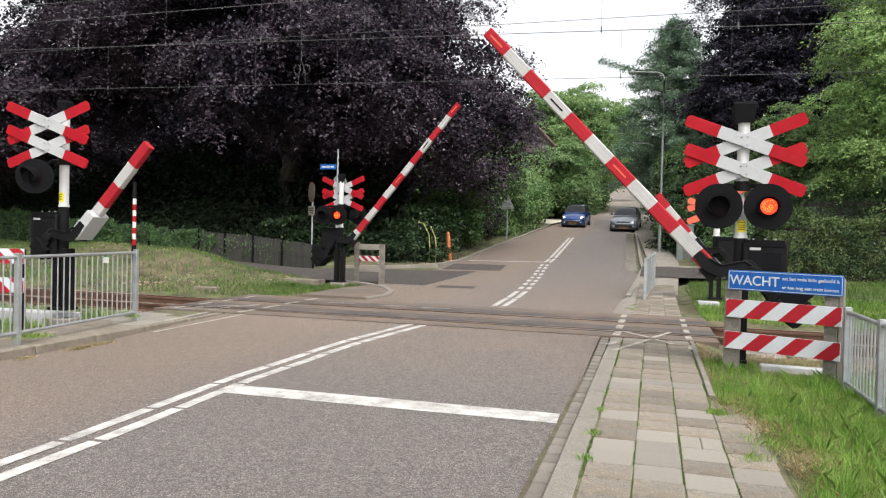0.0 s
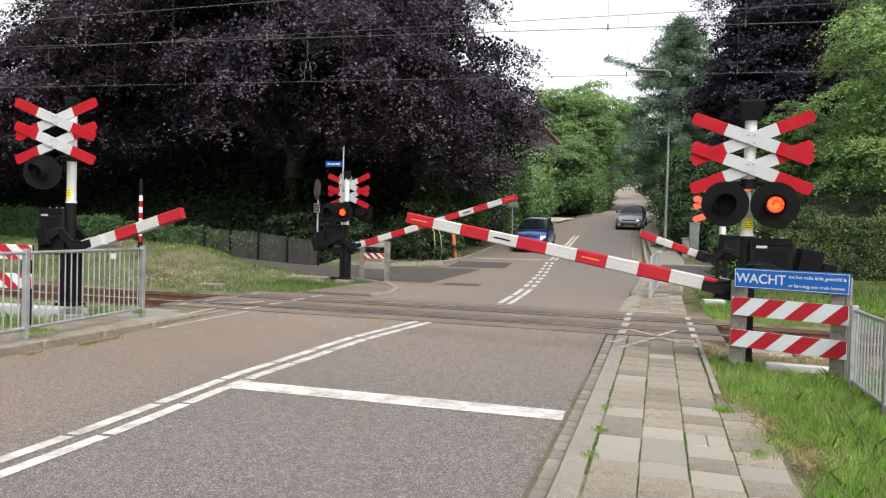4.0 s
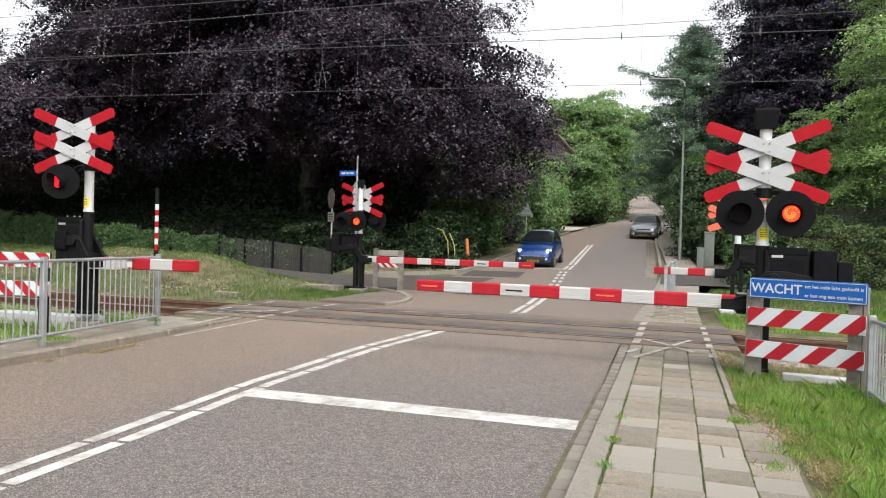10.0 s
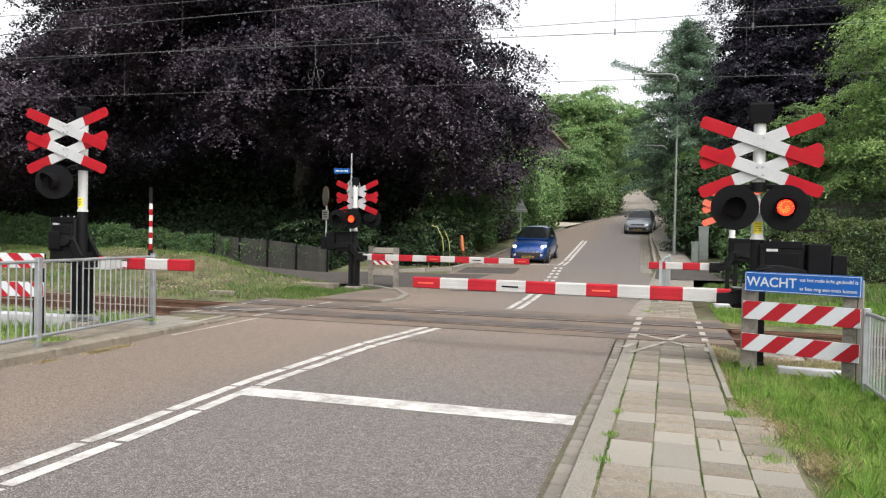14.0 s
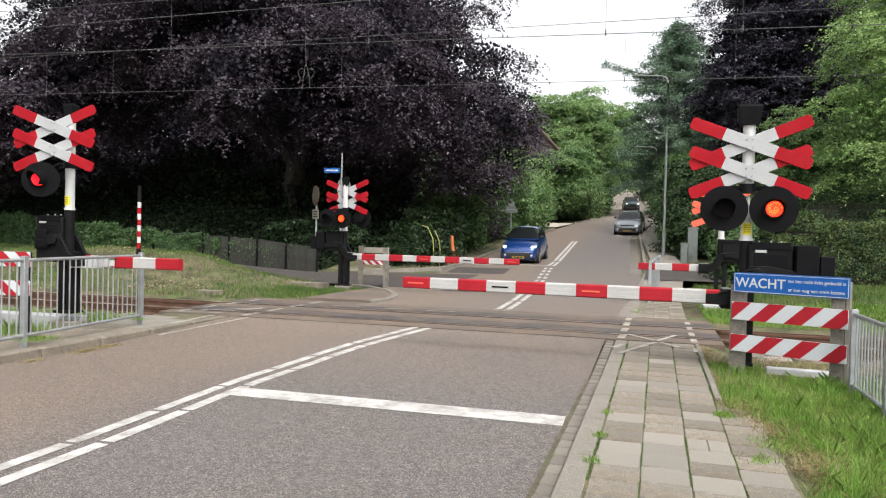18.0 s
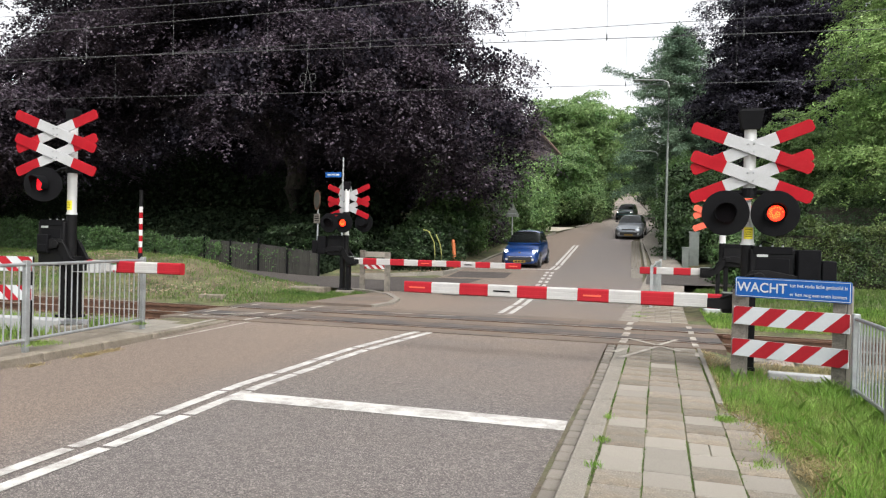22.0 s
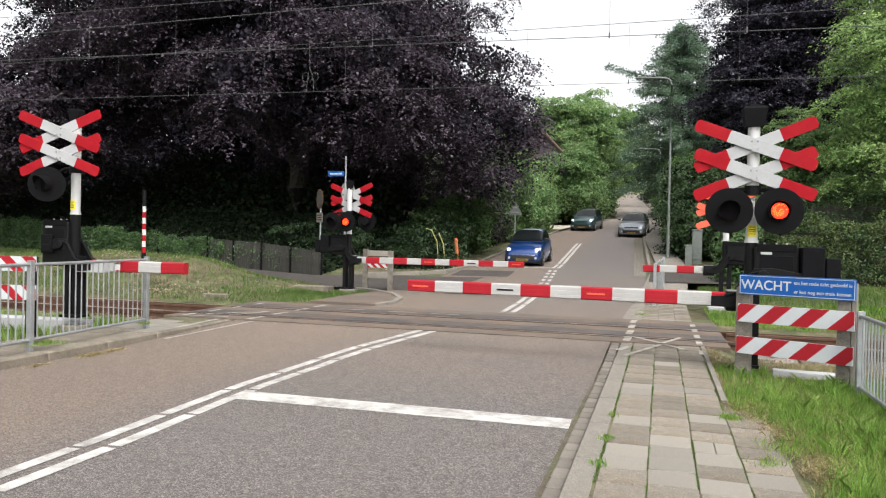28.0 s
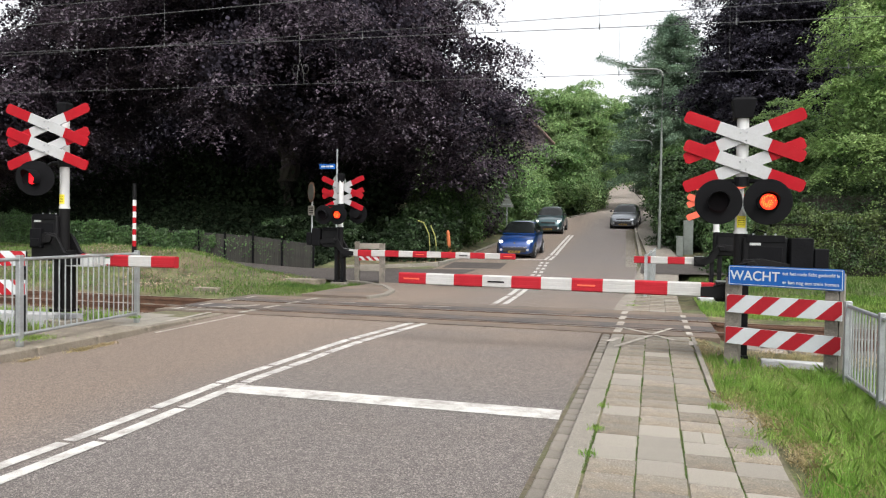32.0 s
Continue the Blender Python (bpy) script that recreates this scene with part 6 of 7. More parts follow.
            for k in range(5):
                a = 2 * math.pi * k / 5
                s.rings([[(sx * 0.095, 0.03 * math.cos(a + e), 0.03 * math.sin(a + e)) for e in (-1.2, 1.2)] + [(sx * 0.095, 0.195 * math.cos(a + e), 0.195 * math.sin(a + e)) for e in (0.2, -0.2)],
                         [(sx * 0.108, 0.03 * math.cos(a + e), 0.03 * math.sin(a + e)) for e in (-1.2, 1.2)] + [(sx * 0.104, 0.195 * math.cos(a + e), 0.195 * math.sin(a + e)) for e in (0.2, -0.2)]])
            s.tube((sx * 0.09, 0, 0), (sx * 0.112, 0, 0), 0.045, 0.04, 12)
            part("spokes", s, rim_mat, w, "silver wheel spokes")
            wheels.append((w, sx * (hw - 0.075), y(u)))
    s = Shape()
    s.tube((0, y(0.30), H - 0.02), (0, y(0.36), H + 0.18), 0.006, 0.003, 5)
    part("aerial", s, trim_black, t)
    return t, wheels


def drive(made, L, rows):
    """Keys of a car along rows of (seconds, x, y of its nose, turn), with its wheels rolling."""
    t, wheels = made
    ts = np.array([q[0] for q in rows], float)
    def at(k, s):
        return float(np.interp(s, ts, [q[k] for q in rows]))
    def smooth(k, s):
        return (at(k, max(0, s - 0.35)) + 2 * at(k, s) + at(k, min(32, s + 0.35))) / 4
    times, keys, dist, last = np.arange(0, 32.01, 0.1).tolist(), [], [], None
    total = 0.0
    for s in times:
        a = smooth(3, s)
        nx, ny = smooth(1, s), smooth(2, s) - 0.16 * L
        ahead = Vector((math.sin(radians(a)), -math.cos(radians(a)), 0))
        c = Vector((nx, ny, 0)) - ahead * L / 2
        z = road_z(c.x, c.y) if c.x > left_edge(c.y) else rise(c.y)
        f, b = c + ahead * L * 0.33, c - ahead * L * 0.33
        tilt = math.degrees(math.atan2(rise(b.y) - rise(f.y), L * 0.66))
        keys.append((s, pose(c.x, c.y, (rise(f.y) + rise(b.y)) / 2 + 0.005, 0, 0, a) @ pose(0, 0, 0, tilt)))
        if last is not None:
            total += (c - last).dot(ahead)
        last = c
        dist.append(total)
    keep = [i for i in range(len(keys)) if i in (0, len(keys) - 1) or abs(dist[i] - dist[max(0, i - 1)]) > 0.002 or abs(dist[min(len(keys) - 1, i + 1)] - dist[i]) > 0.002]
    KEYED.append((t, [keys[i] for i in keep]))
    for w, x, y in wheels:
        rows_w, prev = [], None
        for i in keep:
            if prev is not None and dist[i] - dist[prev] > 0.4:
                for k in range(1, 3):
                    u = k / 3
                    rows_w.append((times[prev] + (times[i] - times[prev]) * u, dist[prev] + (dist[i] - dist[prev]) * u))
            rows_w.append((times[i], dist[i]))
            prev = i
        KEYED.append((w, [(s, pose(x, y, 0.292, math.degrees(d / 0.292))) for s, d in rows_w]))


blue = car("blue_hatchback", "small blue hatchback with lit headlights at the stop line", 3.45, 1.63, 1.53, car_paint("blue_car_paint", (0.004, 0.040, 0.185)), True, 1)
drive(blue, 3.45, [(0, -5.45, 52.0, -3), (1, -5.75, 47.2, -3), (2, -5.9, 42.2, -2), (3, -5.85, 37.3, 0), (3.5, -5.83, 35.3, 0), (4.2, -5.80, 33.3, 0), (5, -5.76, 31.9, 0), (5.5, -5.74, 31.45, 0), (6.0, -5.72, 31.2, 0), (32, -5.72, 31.2, 0)])
teal = car("teal_hatchback", "dark teal hatchback with lit headlights driving downhill", 4.05, 1.74, 1.56, car_paint("teal_car_paint", (0.030, 0.075, 0.085), 0.5), True, 1, hood=0.98, belt=1.02, nose=0.80, grille="two")
drive(teal, 4.05, [(0, -13.5, 95.5, 86), (12.6, -13.5, 95.5, 86), (13.4, -11.2, 95.4, 86), (14.5, -4.9, 94.6, 74), (15.5, -3.6, 92.5, 60), (16.5, -3.4, 91.2, 42), (17, -3.25, 90.4, 30), (18, -2.95, 88.8, 6), (19, -2.88, 86.8, -2), (20, -3.02, 83.6, -4), (21, -3.15, 79.2, -5),
                   (22, -3.42, 74.8, -6), (23, -3.65, 70.7, -8), (24, -4.0, 66.8, -10), (25.5, -4.68, 61.9, -8), (27.5, -5.45, 55.3, -7), (28.5, -5.8, 52.3, -5), (30, -6.2, 48.6, -2), (32, -6.15, 44.3, 2)])
grey = car("grey_hatchback", "silver-grey hatchback parked at the kerb", 4.2, 1.74, 1.48, car_paint("grey_car_paint", (0.20, 0.22, 0.25), 0.5), None, 0, hood=0.92, belt=0.98, nose=0.74, grille="two")
drive(grey, 4.2, [(0, -1.92, 49.0, -3), (32, -1.92, 49.0, -3)])
# paved apron of a side drive
s = Shape()
s.add([(-5.6, 92.0, rise(92) + 0.02), (-5.8, 98.5, rise(98.5) + 0.02), (-18, 98.0, rise(98)), (-18, 93, rise(93))], [(0, 1, 2, 3)])
whole("drive_apron", s, path_pale, "pale paved drive joining the hill road", "", "", "structure")


# ---- trees and shrubs ----
def tree(name, x, y, height, trunk_r, lobes, mats, label, category="tree", clumps=4000, per=8, clump_r=0.35, leaf=0.16, seed=1,
         hang=0.0, limbs=7, core=0.62, group="", shell=0.72, ragged=0.25, z0=None):
    """A tapered trunk with limbs into the lobes and a crown of many leaves. Lobes are relative to the foot."""
    z = land(x, y) if z0 is None else z0
    t = thing(name, pose(x, y, z - 0.1), label, category, group)
    rr = random.Random(seed)
    s = Shape()
    top = height * 0.72
    pts = [(0, 0, 0)]
    for i in range(1, 6):
        pts.append((rr.uniform(-0.15, 0.15) * i * 0.5, rr.uniform(-0.15, 0.15) * i * 0.5, top * i / 5))
    s.path(pts, [trunk_r * (1.25 if i == 0 else 1 - 0.15 * i) for i in range(6)], 10)
    part("trunk", s, bark, t, smooth=True)
    for i in range(limbs):
        lx, ly, lz, ax, ay, az = lobes[i % len(lobes)]
        u = rr.uniform(0.25, 0.95)
        base = Vector(pts[0]).lerp(Vector(pts[-1]), u)
        tip = Vector((lx + rr.uniform(-0.6, 0.6) * ax, ly + rr.uniform(-0.6, 0.6) * ay, lz + rr.uniform(-0.3, 0.6) * az))
        mid = base.lerp(tip, 0.5) + Vector((0, 0, 0.12 * (tip - base).length))
        b = Shape()
        b.path([base, base.lerp(mid, 0.5) + Vector((0, 0, 0.1)), mid, mid.lerp(tip, 0.6), tip], [trunk_r * 0.42, trunk_r * 0.34, trunk_r * 0.24, trunk_r * 0.13, 0.02], 7)
        part("limb", b, bark, t, smooth=True)
    pts, nrm = sprays(lobes, clumps, per, clump_r * 2.6, hang, seed, shell, ragged, clump_r * 0.55)
    q = pts[:, 2] > 0.25
    cloud("crown", pts[q], leaf, mats[0], t, nrm[q], seed=seed + 1, loose=0.5)
    # mats[-1], mostly a darker leaf: shade inside the crown put into colour
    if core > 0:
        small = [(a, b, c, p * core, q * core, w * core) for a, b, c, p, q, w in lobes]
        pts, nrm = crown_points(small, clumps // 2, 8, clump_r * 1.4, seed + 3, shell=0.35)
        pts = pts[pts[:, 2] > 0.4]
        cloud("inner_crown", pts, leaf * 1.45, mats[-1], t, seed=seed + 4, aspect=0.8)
    return t


def shrub(name, x, y, lobes, mats, label, category="shrub", clumps=1500, per=8, clump_r=0.22, leaf=0.12, seed=1, group="shrubs", core=0.7, z=None):
    """Several thin stems and foliage down to the ground."""
    t = thing(name, pose(x, y, (land(x, y) if z is None else z) - 0.05), label, category, group)
    rr = random.Random(seed)
    for i in range(5):
        lx, ly, lz, ax, ay, az = lobes[i % len(lobes)]
        b = Shape()
        tip = (lx + rr.uniform(-0.5, 0.5) * ax, ly + rr.uniform(-0.5, 0.5) * ay, lz + rr.uniform(0, 0.6) * az)
        b.path([(rr.uniform(-0.3, 0.3), rr.uniform(-0.3, 0.3), -0.1), (tip[0] * 0.6, tip[1] * 0.6, tip[2] * 0.5), tip], [0.05, 0.035, 0.01], 6)
        part("stem", b, bark, t, smooth=True)
    pts, nrm = crown_points(lobes, clumps, per, clump_r, seed, shell=0.75)
    q = pts[:, 2] > 0.02
    cloud("foliage", pts[q], leaf, mats[0], t, nrm[q], seed=seed + 1)
    # inner leaves coloured darker to stand in for shade within the shrub
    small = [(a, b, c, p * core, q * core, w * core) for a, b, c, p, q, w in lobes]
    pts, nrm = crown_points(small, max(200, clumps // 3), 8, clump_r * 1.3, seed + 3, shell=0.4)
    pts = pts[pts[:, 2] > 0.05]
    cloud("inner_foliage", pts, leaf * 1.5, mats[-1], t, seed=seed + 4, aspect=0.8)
    return t


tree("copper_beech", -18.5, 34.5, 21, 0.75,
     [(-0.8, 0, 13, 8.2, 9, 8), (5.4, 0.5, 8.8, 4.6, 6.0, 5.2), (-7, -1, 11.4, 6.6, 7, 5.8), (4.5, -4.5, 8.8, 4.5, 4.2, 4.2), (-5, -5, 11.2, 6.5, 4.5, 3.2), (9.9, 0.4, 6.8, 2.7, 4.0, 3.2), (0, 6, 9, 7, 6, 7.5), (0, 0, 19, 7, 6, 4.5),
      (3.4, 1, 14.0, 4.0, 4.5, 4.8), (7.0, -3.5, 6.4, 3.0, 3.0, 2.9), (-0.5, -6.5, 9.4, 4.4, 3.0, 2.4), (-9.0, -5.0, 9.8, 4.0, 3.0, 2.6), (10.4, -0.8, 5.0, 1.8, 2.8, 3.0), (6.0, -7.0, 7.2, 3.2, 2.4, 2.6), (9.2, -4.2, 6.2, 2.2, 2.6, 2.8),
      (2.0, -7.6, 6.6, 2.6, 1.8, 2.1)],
     [copper_leaf, copper_shade], "large copper beech with dark purple drooping foliage", clumps=24000, per=20, clump_r=0.40, leaf=0.135, seed=11, hang=0.9, limbs=14, core=0.80, z0=1.1)
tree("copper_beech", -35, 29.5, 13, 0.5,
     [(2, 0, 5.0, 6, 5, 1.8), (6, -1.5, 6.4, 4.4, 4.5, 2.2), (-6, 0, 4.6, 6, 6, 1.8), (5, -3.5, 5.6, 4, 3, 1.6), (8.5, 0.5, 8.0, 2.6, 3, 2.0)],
     [copper_leaf, copper_shade], "tall copper beech with dark purple foliage beside the lane", clumps=6500, per=18, clump_r=0.42, leaf=0.15, seed=21, hang=0.7, limbs=10, core=0.75, z0=1.0)
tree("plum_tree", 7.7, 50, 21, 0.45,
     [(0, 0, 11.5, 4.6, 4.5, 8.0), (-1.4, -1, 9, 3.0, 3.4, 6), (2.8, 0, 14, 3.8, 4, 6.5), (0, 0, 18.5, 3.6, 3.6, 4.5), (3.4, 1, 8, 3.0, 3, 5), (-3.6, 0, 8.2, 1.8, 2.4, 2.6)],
     [plum_leaf, copper_shade], "tall dark purple-leaved tree behind the hedge", clumps=14000, per=12, clump_r=0.40, leaf=0.15, seed=31, hang=0.3, limbs=9, core=0.82)


def conifer(x, y, height, radius, seed, label, lone=()):
    """A conifer: straight trunk, drooping whorls of branches with needle tufts."""
    z = land(x, y)
    t = thing("conifer", pose(x, y, z), label, "tree")
    rr = random.Random(seed)
    s = Shape()
    s.path([(0, 0, -0.2), (0, 0, height * 0.5), (0.1, 0, height)], [0.34, 0.2, 0.03], 9)
    part("trunk", s, bark, t, smooth=True)
    tips = []
    n = 120
    for i in range(n):
        u = i / n
        zz = height * (0.12 + 0.87 * u)
        L = radius * (1 - u) ** 0.55 * rr.uniform(0.65, 1.15) + 0.25
        a = i * 2.4 + rr.uniform(-0.4, 0.4)
        end = Vector((L * math.cos(a), L * math.sin(a), zz + rr.uniform(-0.10, 0.12) * L))
        b = Shape()
        b.path([(0, 0, zz), (end.x * 0.5, end.y * 0.5, zz + 0.12 * L), end], [0.05, 0.03, 0.008], 5)
        part("branch", b, bark, t)
        for j in range(int(40 + 46 * (1 - u))):
            w = rr.uniform(0.15, 1.02)
            p = Vector((0, 0, zz)).lerp(end, w) + Vector((rr.gauss(0, 0.26), rr.gauss(0, 0.26), rr.gauss(-0.12, 0.18) + 0.1 * L * math.sin(w * 3.1)))
            tips.append(p)
    for zz, ex, ez in lone:
        b = Shape()
        b.path([(0, 0, zz), (ex * 0.5, 0.2, zz + (ez - zz) * 0.35), (ex, 0.3, ez)], [0.10, 0.06, 0.015], 6)
        part("branch", b, bark, t)
        for j in range(56):
            w = rr.uniform(0.3, 1.02)
            tips.append(Vector((ex * w + rr.gauss(0, 0.15), rr.gauss(0.2, 0.25), zz + (ez - zz) * w ** 1.4 + rr.gauss(-0.10, 0.12))))
    r = np.random.RandomState(seed)
    pts = np.repeat(np.array([tuple(p) for p in tips]), 16, axis=0)
    pts = pts + r.normal(size=pts.shape) * np.array((0.24, 0.24, 0.13))
    cloud("needles", pts, 0.24, blue_needle, t, np.tile((0, 0, 1.0), (len(pts), 1)), seed=seed, aspect=0.35, loose=0.7)
    return t


conifer(1.6, 75, 19.0, 7.0, 41, "tall blue-green cedar with layered branches", ((13.6, -7.2, 15.4), (13.0, -4.8, 14.4)))
conifer(4.8, 80, 15, 4.2, 43, "blue-green conifer beside a taller one")

tree("broadleaf_tree", 10.5, 31.5, 15, 0.32,
     [(0, 0, 9, 4.0, 4, 5.5), (-2.2, -1.2, 5.8, 2.4, 2.4, 2.0), (1, 0, 13, 3.2, 3.2, 3.2), (-1.6, -1.8, 11, 2.5, 2.5, 2.4), (-2.4, -1.6, 4.2, 2.2, 2.0, 1.8), (0.6, -2.6, 5.4, 2.8, 2.2, 2.2)],
     [light_leaf, green_leaf], "fresh green broadleaf tree with layered branches", clumps=9000, per=17, clump_r=0.30, leaf=0.105, seed=51, limbs=10, core=0.6, shell=0.6, ragged=0.35, hang=0.55)
tree("broadleaf_tree", 14.5, 33.5, 14, 0.3,
     [(0, 0, 8, 4.0, 4, 6), (-2.5, -1.0, 5.5, 2.6, 2.6, 3.2), (0, 0, 12, 3, 3, 3)],
     [mid_leaf, deep_leaf], "green broadleaf tree behind the hedge", clumps=5000, per=15, clump_r=0.32, leaf=0.115, seed=53, limbs=8, core=0.6)
tree("broadleaf_tree", 6.0, 38, 9.5, 0.2,
     [(0, 0, 4.2, 1.8, 1.8, 2.2), (-1.2, -0.5, 2.6, 1.4, 1.4, 1.6), (1.4, 0, 3.4, 1.6, 1.6, 1.8), (0, 0, 5.6, 1.1, 1.1, 1.0)],
     [green_leaf, deep_leaf], "bushy light green tree behind the hedge", clumps=3000, per=9, clump_r=0.24, leaf=0.13, seed=57, limbs=7, core=0.6, ragged=0.35, hang=0.5)
tree("broadleaf_tree", -11.5, 88, 15, 0.35,
     [(0, 0, 7.5, 4.4, 4.5, 5.4), (3.2, 0, 9.4, 2.8, 2.8, 3.8), (-1.2, 0, 10.2, 3.2, 3.4, 3.6), (4.6, -1, 5.4, 2.4, 2.8, 3.8), (-5, -1, 8, 4, 4, 5)],
     [green_leaf, mid_leaf], "green broadleaf tree above the road", clumps=6000, per=10, clump_r=0.40, leaf=0.23, seed=61, limbs=9, core=0.6, ragged=0.3, hang=0.5)
tree("broadleaf_tree", -10.5, 108, 18, 0.4,
     [(0, 0, 9, 4.4, 4.5, 6), (3.4, 0, 8, 3.2, 3.2, 5.0), (0.5, 0, 13.4, 3.4, 3.6, 3.0), (5.6, 0, 12.2, 2.8, 3, 3.0)],
     [green_leaf, green_leaf], "light green broadleaf tree farther up the hill", clumps=3200, per=10, clump_r=0.45, leaf=0.27, seed=63, limbs=9, core=0.4, ragged=0.4, hang=0.55)
tree("broadleaf_tree", -9.0, 63.5, 7, 0.22,
     [(0, 0, 3.4, 2.2, 3.0, 2.5), (1.2, -2, 3.4, 1.7, 2.0, 2.6), (1.4, 2.0, 4.8, 2.0, 2.5, 2.6)],
     [mid_leaf, deep_leaf], "rounded green tree beside the pale drive", clumps=4200, per=9, clump_r=0.32, leaf=0.18, seed=65, limbs=7, core=0.65, hang=0.5)

# shrubs along the left of the hill road
rr = random.Random(77)
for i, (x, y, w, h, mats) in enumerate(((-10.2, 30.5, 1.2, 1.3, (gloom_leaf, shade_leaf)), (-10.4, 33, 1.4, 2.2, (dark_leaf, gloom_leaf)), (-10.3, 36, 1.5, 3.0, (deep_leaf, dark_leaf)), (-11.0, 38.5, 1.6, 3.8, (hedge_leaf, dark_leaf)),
                                      (-10.2, 41.0, 0.9, 2.6, (copper_leaf, copper_shade)), (-10.6, 42.2, 1.5, 4.2, (deep_leaf, dark_leaf)), (-9.9, 44, 1.7, 4.6, (mid_leaf, deep_leaf)), (-9.5, 47, 1.6, 3.6, (green_leaf, deep_leaf)), (-9.3, 50, 1.6, 3.8, (mid_leaf, deep_leaf)),
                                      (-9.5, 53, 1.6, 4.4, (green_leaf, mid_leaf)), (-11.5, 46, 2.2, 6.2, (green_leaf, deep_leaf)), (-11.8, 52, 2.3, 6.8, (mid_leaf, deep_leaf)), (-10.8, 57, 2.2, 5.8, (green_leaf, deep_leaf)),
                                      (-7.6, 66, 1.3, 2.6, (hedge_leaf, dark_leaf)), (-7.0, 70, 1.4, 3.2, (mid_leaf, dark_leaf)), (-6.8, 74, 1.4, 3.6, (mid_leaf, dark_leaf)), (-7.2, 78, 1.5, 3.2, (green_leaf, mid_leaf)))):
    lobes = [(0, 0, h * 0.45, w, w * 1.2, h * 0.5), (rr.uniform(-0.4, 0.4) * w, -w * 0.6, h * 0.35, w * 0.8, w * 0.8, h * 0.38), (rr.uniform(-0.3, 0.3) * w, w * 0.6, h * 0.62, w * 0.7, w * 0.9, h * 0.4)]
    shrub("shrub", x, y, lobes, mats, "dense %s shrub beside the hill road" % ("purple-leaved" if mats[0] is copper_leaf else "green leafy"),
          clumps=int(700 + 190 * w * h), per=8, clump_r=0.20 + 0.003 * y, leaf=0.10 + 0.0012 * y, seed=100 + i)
# ivy bank under the beech, its shade put into the leaf colour
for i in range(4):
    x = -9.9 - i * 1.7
    shrub("ivy_bank", x, 28.2 + rr.uniform(-0.4, 0.5), [(0, 0, 0.25, 1.3, 1.2, 0.55), (0.7, 0.3, 0.35, 0.9, 0.9, 0.5)], (gloom_leaf, shade_leaf), "low ivy bank under the beech with shade-dark leaves", "ivy",
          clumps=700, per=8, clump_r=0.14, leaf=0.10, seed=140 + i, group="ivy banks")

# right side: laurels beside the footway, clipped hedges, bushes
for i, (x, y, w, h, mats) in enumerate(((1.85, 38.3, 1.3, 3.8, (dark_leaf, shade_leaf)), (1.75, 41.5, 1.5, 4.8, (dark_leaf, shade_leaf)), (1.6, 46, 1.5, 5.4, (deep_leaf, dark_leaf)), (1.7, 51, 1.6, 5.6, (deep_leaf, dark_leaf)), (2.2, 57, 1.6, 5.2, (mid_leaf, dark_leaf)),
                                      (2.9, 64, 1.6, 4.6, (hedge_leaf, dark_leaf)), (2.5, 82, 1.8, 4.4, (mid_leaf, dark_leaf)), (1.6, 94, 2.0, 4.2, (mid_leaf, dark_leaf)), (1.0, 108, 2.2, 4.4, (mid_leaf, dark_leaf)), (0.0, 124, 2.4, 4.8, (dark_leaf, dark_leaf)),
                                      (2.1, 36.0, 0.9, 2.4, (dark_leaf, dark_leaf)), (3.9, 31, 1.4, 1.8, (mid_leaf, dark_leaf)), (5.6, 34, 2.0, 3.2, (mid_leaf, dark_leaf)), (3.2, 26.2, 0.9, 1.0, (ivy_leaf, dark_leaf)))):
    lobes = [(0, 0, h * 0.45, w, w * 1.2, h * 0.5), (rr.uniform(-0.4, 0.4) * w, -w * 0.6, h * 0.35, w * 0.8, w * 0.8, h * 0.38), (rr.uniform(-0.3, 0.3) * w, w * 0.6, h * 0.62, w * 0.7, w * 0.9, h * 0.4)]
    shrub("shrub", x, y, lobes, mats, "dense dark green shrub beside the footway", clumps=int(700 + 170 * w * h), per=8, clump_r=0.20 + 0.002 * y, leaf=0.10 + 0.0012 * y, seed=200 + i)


def clipped_hedge(x0, x1, y0, y1, h, mats, label, seed, n, leaf, z):
    """A clipped hedge: leaves on a box with uneven faces, over a dark inside."""
    r = np.random.RandomState(seed)
    t = thing("clipped_hedge", pose(x0, y0, z), label, "hedge", "hedges")
    w, d = x1 - x0, y1 - y0
    face = r.choice(4, n, p=(0.5, 0.3, 0.1, 0.1))
    u, v = r.uniform(0, 1, n), r.uniform(0, 1, n)
    p = np.empty((n, 3))
    for k, f in ((0, lambda a, b: (a * w, a * 0, b * h)), (1, lambda a, b: (a * w, b * d, a * 0 + h)), (2, lambda a, b: (a * 0, b * d, a * h)), (3, lambda a, b: (a * 0 + w, b * d, a * h))):
        q = face == k
        p[q] = np.stack(f(u[q], v[q]), 1)
    bump = 0.16 * (np.sin(p[:, 0] * 3.7 + p[:, 2] * 2.3) * np.sin(p[:, 2] * 4.1 + 1.3 * np.sin(p[:, 0] * 1.9)) + 0.7 * np.sin(p[:, 0] * 8.3 + p[:, 1] * 5) * np.sin(p[:, 2] * 7.7))
    p[:, 1] -= bump * (face == 0)
    p[:, 2] += bump * (face == 1)
    p += r.normal(size=p.shape) * 0.085
    p[:, 2] += 0.10 * np.sin(p[:, 0] * 2.1) * (p[:, 2] > h * 0.8)
    out = np.array(((0, -1, 0.3), (0, 0, 1), (-1, 0, 0.3), (1, 0, 0.3)))[face]
    cloud("foliage", p, leaf, mats[0], t, out, seed=seed)
    s = Shape()
    s.box(0.25, w - 0.25, 0.25, d - 0.25, -0.2, h - 0.25)
    part("inside", s, bark, t)
    return t


